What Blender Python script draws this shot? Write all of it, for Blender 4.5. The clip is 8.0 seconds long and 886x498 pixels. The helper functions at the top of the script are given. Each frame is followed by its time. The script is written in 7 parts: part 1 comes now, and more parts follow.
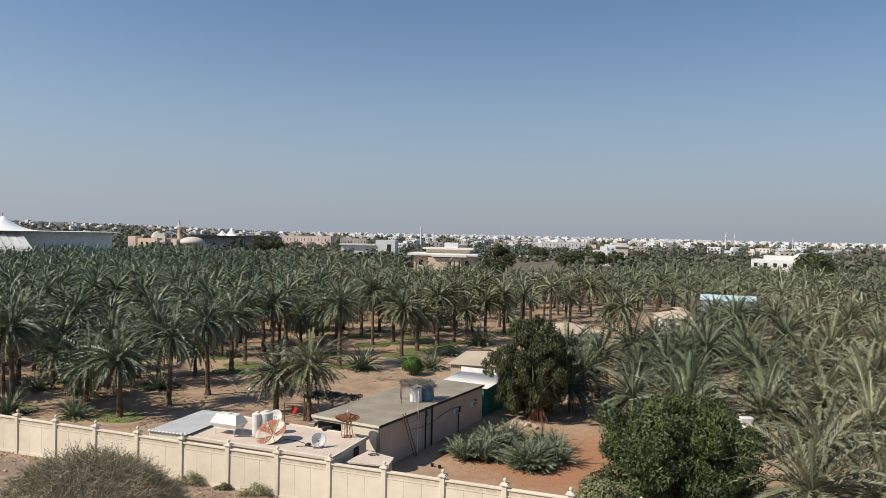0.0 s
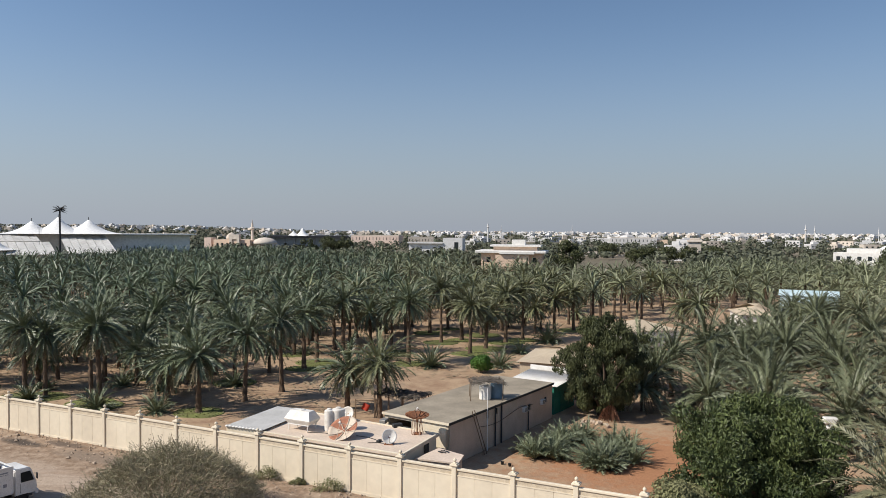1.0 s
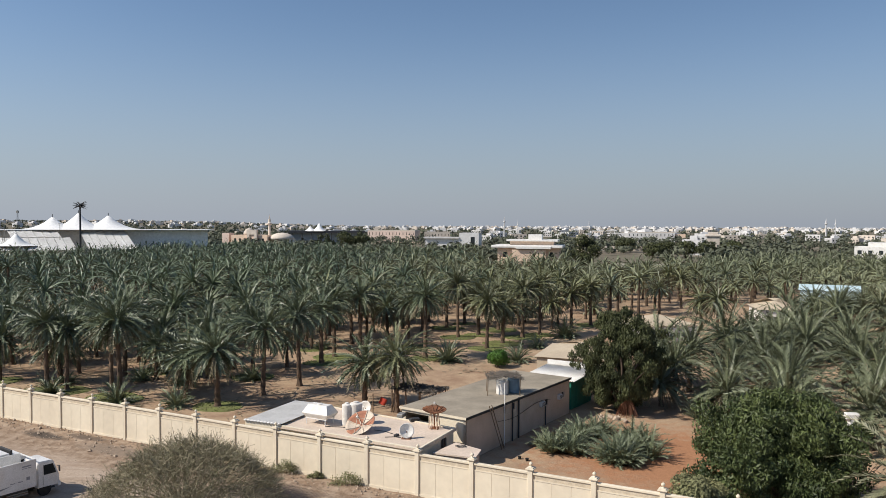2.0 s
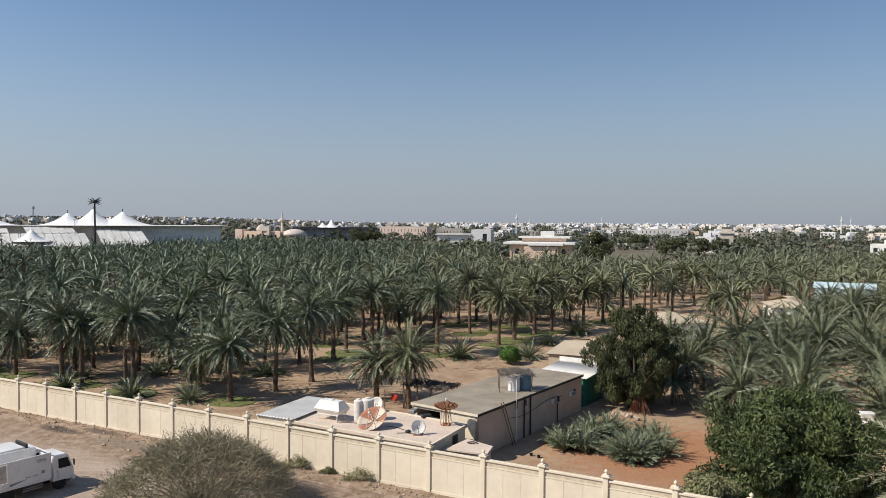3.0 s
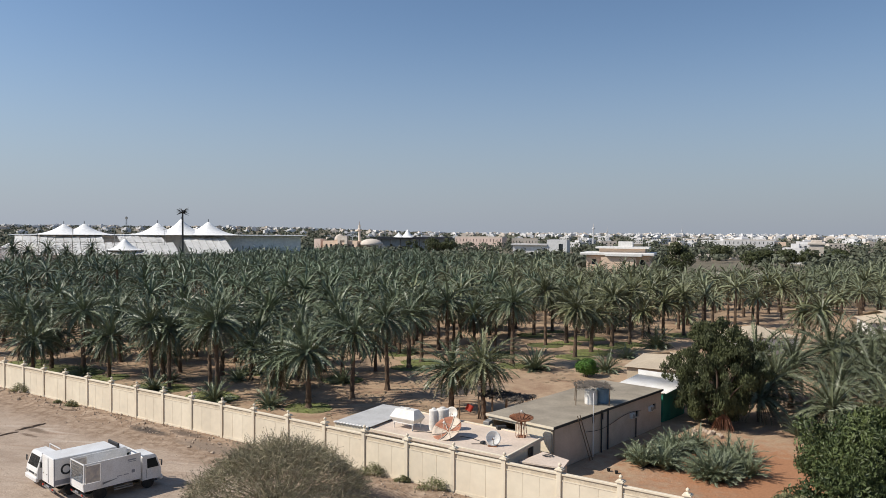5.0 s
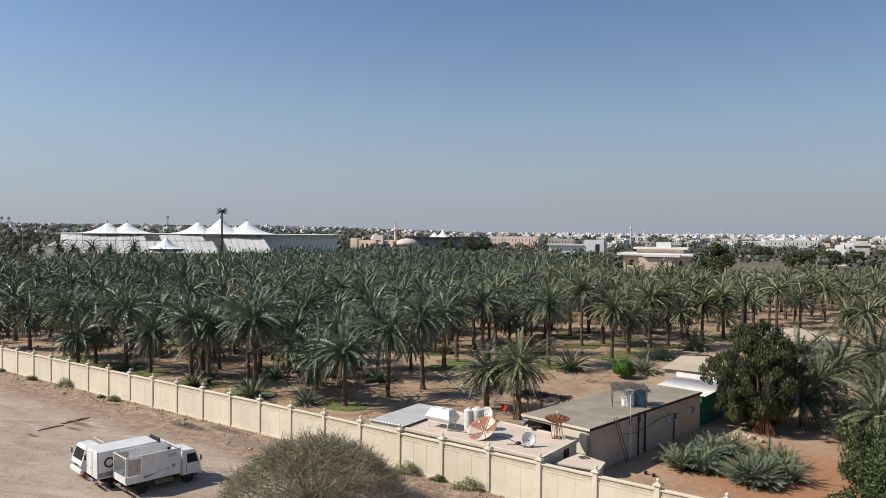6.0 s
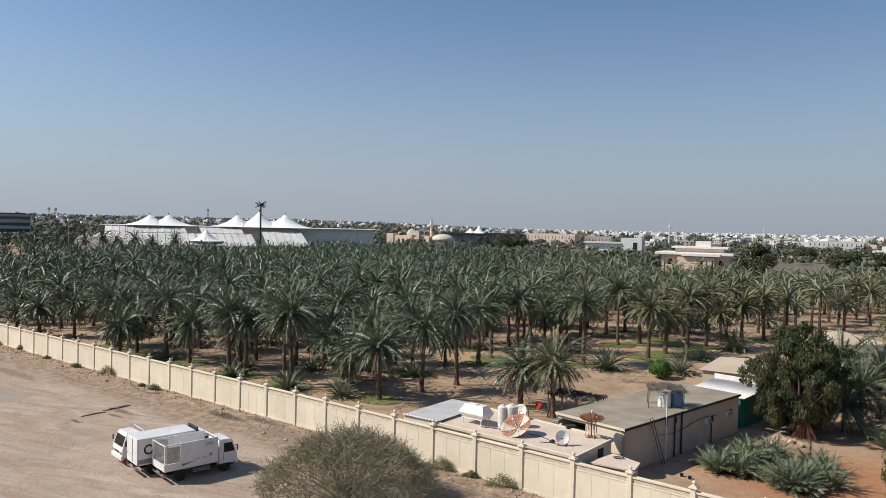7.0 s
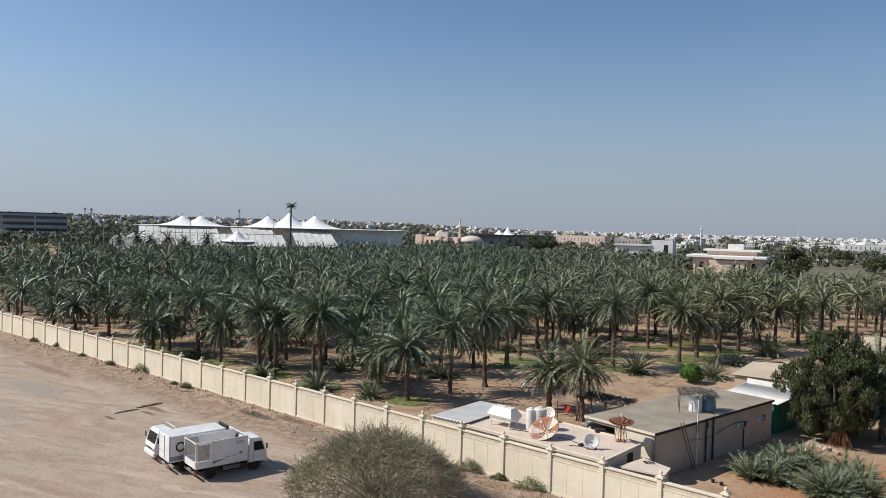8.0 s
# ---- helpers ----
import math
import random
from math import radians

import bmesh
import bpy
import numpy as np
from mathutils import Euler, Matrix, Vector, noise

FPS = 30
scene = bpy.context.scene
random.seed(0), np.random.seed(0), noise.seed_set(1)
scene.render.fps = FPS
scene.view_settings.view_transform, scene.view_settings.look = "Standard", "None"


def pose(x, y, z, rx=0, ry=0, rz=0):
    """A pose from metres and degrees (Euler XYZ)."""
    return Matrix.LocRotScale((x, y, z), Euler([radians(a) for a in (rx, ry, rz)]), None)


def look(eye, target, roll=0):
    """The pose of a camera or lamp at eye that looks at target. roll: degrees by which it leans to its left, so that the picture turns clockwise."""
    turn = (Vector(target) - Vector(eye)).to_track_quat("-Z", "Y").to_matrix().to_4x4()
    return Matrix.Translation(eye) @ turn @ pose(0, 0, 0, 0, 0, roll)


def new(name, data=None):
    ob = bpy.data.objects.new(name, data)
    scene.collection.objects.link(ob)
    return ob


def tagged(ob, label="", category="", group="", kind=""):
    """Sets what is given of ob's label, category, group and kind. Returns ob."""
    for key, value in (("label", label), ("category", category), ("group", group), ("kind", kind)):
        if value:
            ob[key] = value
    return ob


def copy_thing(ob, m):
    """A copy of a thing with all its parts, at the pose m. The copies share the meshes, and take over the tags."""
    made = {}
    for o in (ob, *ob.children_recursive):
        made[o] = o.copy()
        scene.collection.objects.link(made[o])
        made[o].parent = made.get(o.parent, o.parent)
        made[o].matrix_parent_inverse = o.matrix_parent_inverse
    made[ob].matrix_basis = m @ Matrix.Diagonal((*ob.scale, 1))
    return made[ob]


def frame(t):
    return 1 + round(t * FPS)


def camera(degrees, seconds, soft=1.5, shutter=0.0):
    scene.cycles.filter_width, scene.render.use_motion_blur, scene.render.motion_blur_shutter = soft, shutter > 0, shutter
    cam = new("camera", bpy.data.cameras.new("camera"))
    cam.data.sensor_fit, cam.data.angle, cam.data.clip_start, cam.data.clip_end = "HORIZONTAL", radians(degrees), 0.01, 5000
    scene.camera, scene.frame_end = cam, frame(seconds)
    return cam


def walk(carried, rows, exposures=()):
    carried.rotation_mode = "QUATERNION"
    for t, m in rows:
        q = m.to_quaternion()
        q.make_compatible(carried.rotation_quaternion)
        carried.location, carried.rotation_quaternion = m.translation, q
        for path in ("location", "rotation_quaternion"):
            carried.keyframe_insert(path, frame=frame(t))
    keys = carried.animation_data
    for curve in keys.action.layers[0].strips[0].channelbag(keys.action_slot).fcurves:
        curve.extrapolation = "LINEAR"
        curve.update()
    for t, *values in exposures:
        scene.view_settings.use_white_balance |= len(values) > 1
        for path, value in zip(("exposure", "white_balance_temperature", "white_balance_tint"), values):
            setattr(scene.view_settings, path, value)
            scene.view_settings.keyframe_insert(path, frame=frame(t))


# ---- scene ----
# The camera: a slow hand-held pan to the left from a fixed spot, 17 m up.
cam = camera(61.41, 8.0, soft=0.6)
ROWS = [  # seconds, x, y, z, yaw to the left, pitch up, lean to the right
    (0.0, 0.0, 0.0, 17.0, 0.0, -1.246, -1.217),
    (0.5, 0.004, 0.06, 16.992, 1.312, -1.429, -0.764),
    (1.0, -0.011, 0.03, 17.005, 5.158, -1.502, -0.367),
    (1.5, -0.044, 0.04, 17.0, 6.278, -1.69, -0.227),
    (3.0, -0.06, 0.12, 16.965, 7.329, -2.161, -0.324),
    (3.5, -0.08, 0.12, 16.965, 8.625, -2.133, -0.348),
    (4.0, -0.085, 0.15, 16.965, 10.276, -1.941, -0.282),
    (4.5, -0.093, 0.16, 16.975, 11.729, -1.591, -0.34),
    (6.0, -0.131, 0.15, 16.965, 15.824, -1.467, -0.546),
    (6.5, -0.141, 0.18, 16.952, 17.212, -1.641, -0.803),
    (7.0, -0.163, 0.19, 16.955, 18.562, -1.822, -1.28),
    (7.5, -0.187, 0.2, 16.955, 19.82, -1.927, -1.595),
    (8.0, -0.195, 0.2, 16.952, 20.759, -1.762, -1.516),
]
walk(cam, [(t, pose(x, y, z, 0, 0, yaw) @ pose(0, 0, 0, 90 + pitch) @ pose(0, 0, 0, 0, 0, -lean))
           for t, x, y, z, yaw, pitch, lean in ROWS],
     exposures=[(0.0, 0.0, 6460, 10), (4.5, 0.0, 6400, 10), (6.5, 0.0, 6380, 10), (7.3, 0.0, 6350, 10), (8.0, -0.02, 6230, 9)])

# ---------------------------------------------------------------- world and sun
SUN_EL = 42.0
SUN_TO = Vector((-0.91, -0.415, 0)).normalized() * math.cos(radians(SUN_EL)) + Vector((0, 0, math.sin(radians(SUN_EL))))
world = bpy.data.worlds.new("sky")
scene.world = world
world.use_nodes = True
wn = world.node_tree
sky = wn.nodes.new("ShaderNodeTexSky")
sky.sky_type = "NISHITA"
sky.sun_disc = False
sky.sun_elevation = radians(SUN_EL)
sky.sun_rotation = math.atan2(SUN_TO.x, SUN_TO.y)
sky.altitude = 300
sky.air_density, sky.dust_density, sky.ozone_density = 1.0, 0.5, 3.0
wn.nodes["Background"].inputs[1].default_value = 0.10
# dust haze that thickens evenly towards the horizon, all round
up = wn.nodes.new("ShaderNodeSeparateXYZ")
wn.links.new(wn.nodes.new("ShaderNodeTexCoord").outputs["Generated"], up.inputs[0])
thin = wn.nodes.new("ShaderNodeMapRange")
thin.interpolation_type = "SMOOTHERSTEP"
thin.inputs[1].default_value, thin.inputs[2].default_value = -0.10, 0.325
thin.inputs[3].default_value, thin.inputs[4].default_value = 1.0, 0.0
wn.links.new(up.outputs["Z"], thin.inputs[0])
haze = wn.nodes.new("ShaderNodeMix")
haze.data_type = "RGBA"
haze.inputs[7].default_value = (3.28, 3.66, 4.34, 1)
wn.links.new(thin.outputs[0], haze.inputs[0])
wn.links.new(sky.outputs[0], haze.inputs[6])
# dusty air scatters more light on the sun's side of the sky than opposite it
toward = wn.nodes.new("ShaderNodeVectorMath")
toward.operation = "DOT_PRODUCT"
toward.inputs[1].default_value = Vector((SUN_TO.x, SUN_TO.y, 0)).normalized()
wn.links.new(wn.nodes["Texture Coordinate"].outputs["Generated"], toward.inputs[0])
glow = wn.nodes.new("ShaderNodeMath")
glow.operation = "MULTIPLY_ADD"
glow.inputs[1].default_value, glow.inputs[2].default_value = 0.17, 1.06
wn.links.new(toward.outputs["Value"], glow.inputs[0])
scatter = wn.nodes.new("ShaderNodeVectorMath")
scatter.operation = "SCALE"
wn.links.new(haze.outputs[2], scatter.inputs[0])
wn.links.new(glow.outputs[0], scatter.inputs["Scale"])
wn.links.new(scatter.outputs[0], wn.nodes["Background"].inputs[0])

sun_data = bpy.data.lights.new("sun", "SUN")
sun_data.energy, sun_data.angle, sun_data.color = 5.0, radians(0.55), (1.0, 0.93, 0.82)
sun = new("sun", sun_data)
sun.matrix_world = look(SUN_TO * 50, (0, 0, 0))

# ---------------------------------------------------------------- materials


def surface(name, base, second=None, rough=0.8, scale=2.0, fine=25.0, bump=0.3, metal=0.0, per_object=0.0, per_island=0.0,
            spec=0.3, local=False, stain=0.5, speckle=0.5):
    """A procedural surface: two colours mixed by coarse noise and fine grain, with a little relief."""
    m = bpy.data.materials.new(name)
    m.use_nodes = True
    t = m.node_tree
    N, L = t.nodes.new, t.links.new
    b = t.nodes["Principled BSDF"]
    b.inputs["Roughness"].default_value, b.inputs["Metallic"].default_value = rough, metal
    b.inputs["Specular IOR Level"].default_value = spec
    second = second or tuple(c * 0.72 for c in base)
    if local:
        where = N("ShaderNodeTexCoord").outputs["Object"]
    else:
        where = N("ShaderNodeNewGeometry").outputs["Position"]
    big, small = N("ShaderNodeTexNoise"), N("ShaderNodeTexNoise")
    for n, s in ((big, scale), (small, fine)):
        n.inputs["Scale"].default_value, n.inputs["Detail"].default_value = s, 5
        L(where, n.inputs["Vector"])
    ramp = N("ShaderNodeValToRGB")
    ramp.color_ramp.elements[0].position, ramp.color_ramp.elements[1].position = 0.5 - stain * 0.3, 0.5 + stain * 0.3
    L(big.outputs["Fac"], ramp.inputs["Fac"])
    mix = N("ShaderNodeMix")
    mix.data_type = "RGBA"
    mix.inputs[6].default_value, mix.inputs[7].default_value = (*second[:3], 1), (*base[:3], 1)
    L(ramp.outputs["Color"], mix.inputs[0])
    grain = N("ShaderNodeMath")
    grain.operation = "MULTIPLY_ADD"
    grain.inputs[1].default_value, grain.inputs[2].default_value = speckle, 1 - speckle / 2
    L(small.outputs["Fac"], grain.inputs[0])
    level = grain.outputs[0]
    for source, amount in ((("ShaderNodeObjectInfo", "Random"), per_object), (("ShaderNodeNewGeometry", "Random Per Island"), per_island)):
        if amount:
            vary = N("ShaderNodeMath")
            vary.operation = "MULTIPLY_ADD"
            vary.inputs[1].default_value, vary.inputs[2].default_value = amount * 2, 1 - amount
            L(N(source[0]).outputs[source[1]], vary.inputs[0])
            times = N("ShaderNodeMath")
            times.operation = "MULTIPLY"
            L(level, times.inputs[0]), L(vary.outputs[0], times.inputs[1])
            level = times.outputs[0]
    scaled = N("ShaderNodeVectorMath")
    scaled.operation = "SCALE"
    L(mix.outputs[2], scaled.inputs[0]), L(level, scaled.inputs["Scale"])
    L(scaled.outputs[0], b.inputs["Base Color"])
    if bump:
        bm = N("ShaderNodeBump")
        bm.inputs["Strength"].default_value, bm.inputs["Distance"].default_value = bump, 0.02
        L(small.outputs["Fac"], bm.inputs["Height"]), L(bm.outputs[0], b.inputs["Normal"])
    return m


def glass(name, tint=(0.035, 0.042, 0.045)):
    m = bpy.data.materials.new(name)
    m.use_nodes = True
    b = m.node_tree.nodes["Principled BSDF"]
    b.inputs["Base Color"].default_value = (*tint, 1)
    b.inputs["Roughness"].default_value = 0.06
    b.inputs["Specular IOR Level"].default_value = 0.6
    return m


CREAM = surface("cream_render", (0.73, 0.645, 0.50), (0.65, 0.565, 0.435), 0.85, 0.3, 2.2, 0.08, per_object=0.03, speckle=0.22)
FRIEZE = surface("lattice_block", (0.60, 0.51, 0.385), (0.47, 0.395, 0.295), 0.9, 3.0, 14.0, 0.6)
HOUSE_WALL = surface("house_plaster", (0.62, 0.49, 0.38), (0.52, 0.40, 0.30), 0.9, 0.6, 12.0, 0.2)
ROOF_GREY = surface("bitumen_roof", (0.345, 0.295, 0.225), (0.245, 0.21, 0.16), 0.9, 0.5, 7.0, 0.3)
ROOF_PALE = surface("screed_roof", (0.68, 0.555, 0.45), (0.57, 0.465, 0.37), 0.9, 0.45, 8.0, 0.2)
WHITE = surface("white_paint", (0.78, 0.76, 0.72), (0.68, 0.65, 0.60), 0.55, 1.2, 20.0, 0.05)
WHITE_FAR = surface("white_render", (0.66, 0.645, 0.63), (0.54, 0.525, 0.51), 0.8, 0.05, 0.6, 0.0, per_object=0.12)
CREAM_FAR = surface("cream_house_render", (0.62, 0.54, 0.46), (0.52, 0.46, 0.39), 0.85, 0.05, 0.6, 0.0, per_object=0.12)
PEACH = surface("peach_render", (0.74, 0.56, 0.42), (0.66, 0.49, 0.37), 0.85, 0.15, 2.0, 0.1)
PINK = surface("pink_render", (0.68, 0.53, 0.45), (0.60, 0.47, 0.40), 0.85, 0.15, 2.0, 0.1)
DARK_FAR = surface("dark_cladding", (0.075, 0.075, 0.08), (0.05, 0.05, 0.055), 0.6, 0.1, 2.0, 0.0)
GREY_BLUE = surface("slate_facade", (0.30, 0.335, 0.36), (0.25, 0.28, 0.30), 0.6, 0.1, 1.0, 0.0)
GLASS_DARK = glass("dark_window_glass")
TENT = surface("tent_membrane", (0.90, 0.89, 0.86), (0.84, 0.83, 0.80), 0.6, 0.08, 1.0, 0.0)
SHEET_BLUE = surface("pale_grey_sheet", (0.52, 0.51, 0.49), (0.43, 0.42, 0.40), 0.75, 0.7, 10.0, 0.05)
SHEET_TURQ = surface("pale_turquoise_sheet", (0.54, 0.66, 0.68), (0.44, 0.56, 0.59), 0.5, 0.3, 5.0, 0.05)
GREEN_PAINT = surface("green_paint", (0.028, 0.21, 0.145), (0.022, 0.16, 0.11), 0.6, 1.0, 12.0, 0.05)
TAN_ROOF = surface("tan_roof", (0.52, 0.43, 0.31), (0.43, 0.35, 0.26), 0.9, 0.4, 6.0, 0.2)
RUST = surface("rusty_metal", (0.26, 0.11, 0.055), (0.15, 0.07, 0.04), 0.85, 2.5, 18.0, 0.3)
RUST_PALE = surface("faded_dish_paint", (0.60, 0.48, 0.38), (0.36, 0.17, 0.09), 0.7, 1.3, 14.0, 0.2)
RUST_BARE = surface("bare_rusted_petal", (0.42, 0.19, 0.115), (0.30, 0.13, 0.08), 0.85, 2.5, 18.0, 0.2)
DISH_CREAM = surface("cream_dish_paint", (0.66, 0.57, 0.46), (0.52, 0.42, 0.33), 0.7, 1.6, 14.0, 0.1)
STEEL = surface("dull_steel", (0.33, 0.32, 0.30), (0.24, 0.23, 0.21), 0.5, 2.0, 20.0, 0.1, metal=0.5)
TANK_WHITE = surface("white_tank_plastic", (0.74, 0.71, 0.66), (0.62, 0.57, 0.5), 0.5, 1.6, 16.0, 0.05)
TANK_BLUE = surface("blue_tank_plastic", (0.20, 0.29, 0.36), (0.15, 0.22, 0.28), 0.5, 1.6, 16.0, 0.05)
BLACK = surface("black_rubber", (0.018, 0.018, 0.018), (0.03, 0.028, 0.025), 0.8, 4.0, 30.0, 0.2)
DARK_PAINT = surface("dark_grey_paint", (0.045, 0.045, 0.048), (0.03, 0.03, 0.03), 0.6, 2.0, 20.0, 0.1)
TRUCK_WHITE = surface("truck_white_paint", (0.76, 0.75, 0.73), (0.66, 0.63, 0.59), 0.35, 0.8, 14.0, 0.03, spec=0.5)
GREY_BAR = surface("grey_lettering", (0.30, 0.30, 0.32), None, 0.6, 2.0, 20.0, 0.0)
POSTER = surface("faded_poster", (0.60, 0.52, 0.42), (0.40, 0.36, 0.33), 0.6, 3.0, 9.0, 0.0)
RED_CLOTH = surface("red_cloth", (0.42, 0.05, 0.03), (0.3, 0.04, 0.02), 0.9, 4.0, 30.0, 0.3)
TIMBER = surface("weathered_timber", (0.20, 0.14, 0.09), (0.13, 0.09, 0.06), 0.9, 3.0, 20.0, 0.4)
THATCH = surface("dry_thatch", (0.16, 0.135, 0.11), (0.10, 0.085, 0.07), 0.95, 2.0, 20.0, 0.4, per_island=0.35)
TRUNK = surface("palm_trunk_bark", (0.155, 0.105, 0.07), (0.085, 0.06, 0.042), 0.95, 1.5, 12.0, 0.8, per_object=0.15)
FROND = surface("palm_frond_green", (0.166, 0.194, 0.107), (0.078, 0.100, 0.058), 0.42, 0.35, 3.0, 0.0, per_object=0.14, per_island=0.22, spec=0.45)
FROND_BLUE = surface("young_palm_frond", (0.222, 0.252, 0.148), (0.128, 0.152, 0.088), 0.5, 0.4, 3.0, 0.0, per_object=0.1, per_island=0.25, spec=0.45)
FROND_FAR = surface("distant_palm_frond", (0.146, 0.184, 0.110), (0.070, 0.096, 0.061), 0.45, 0.02, 0.9, 0.0, per_island=0.4, spec=0.4)
FROND_OLIVE = surface("olive_palm_frond", (0.205, 0.218, 0.124), (0.096, 0.112, 0.066), 0.45, 0.02, 0.9, 0.0, per_island=0.4, spec=0.4)
FROND_WARM = surface("warm_palm_frond", (0.192, 0.198, 0.098), (0.090, 0.099, 0.050), 0.45, 0.35, 3.0, 0.0, per_object=0.14, per_island=0.22, spec=0.45)
FROND_GREEN = surface("deep_green_palm_frond", (0.178, 0.194, 0.108), (0.086, 0.100, 0.056), 0.45, 0.35, 3.0, 0.0, per_object=0.14, per_island=0.22, spec=0.45)
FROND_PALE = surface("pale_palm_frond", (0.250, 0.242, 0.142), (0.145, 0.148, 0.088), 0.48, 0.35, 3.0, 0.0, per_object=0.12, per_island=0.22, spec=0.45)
DRY_FROND = surface("dry_palm_frond", (0.245, 0.215, 0.135), (0.155, 0.13, 0.084), 0.9, 0.8, 6.0, 0.0, per_island=0.3)
LEAF = surface("broad_leaf_green", (0.092, 0.114, 0.038), (0.048, 0.066, 0.024), 0.5, 0.35, 4.0, 0.0, per_island=0.5)
LEAF_DARK = surface("dark_olive_leaf", (0.085, 0.094, 0.036), (0.042, 0.050, 0.021), 0.6, 0.4, 4.0, 0.0, per_island=0.35)
LEAF_BRIGHT = surface("bright_green_leaf", (0.075, 0.16, 0.022), (0.045, 0.105, 0.016), 0.55, 0.6, 5.0, 0.0, per_island=0.35)
# Far leaves are paled in their base colour in place of distance haze.
LEAF_FAR = surface("haze_paled_tree_leaf", (0.118, 0.126, 0.082), (0.082, 0.090, 0.060), 0.7, 0.06, 0.5, 0.0, per_object=0.2, per_island=0.3)
LEAF_DUSTY = surface("dusty_shrub_leaf", (0.235, 0.232, 0.112), (0.165, 0.165, 0.082), 0.8, 0.7, 6.0, 0.0, per_island=0.3)
LEAF_THORN = surface("grey_thorn_leaf", (0.205, 0.202, 0.112), (0.145, 0.142, 0.082), 0.85, 0.7, 6.0, 0.0, per_island=0.35)
TWIG = surface("grey_brown_twig", (0.34, 0.295, 0.20), (0.25, 0.21, 0.14), 0.95, 1.0, 10.0, 0.0, per_island=0.3)
BARK = surface("tree_bark", (0.13, 0.095, 0.07), (0.08, 0.058, 0.045), 0.95, 2.0, 14.0, 0.6)
BARK_DRY = surface("dry_palm_rib", (0.24, 0.175, 0.125), (0.16, 0.115, 0.08), 0.95, 2.0, 14.0, 0.5)
ROOT = surface("reddish_dry_stems", (0.26, 0.125, 0.075), (0.18, 0.085, 0.05), 0.95, 2.0, 14.0, 0.3, per_island=0.3)
GRASS = surface("watered_grass", (0.155, 0.175, 0.056), (0.12, 0.122, 0.048), 0.9, 0.8, 6.0, 0.3, per_island=0.3)
STONE = surface("pale_rubble", (0.42, 0.33, 0.25), (0.31, 0.24, 0.18), 0.95, 3.0, 16.0, 0.5, per_island=0.3)


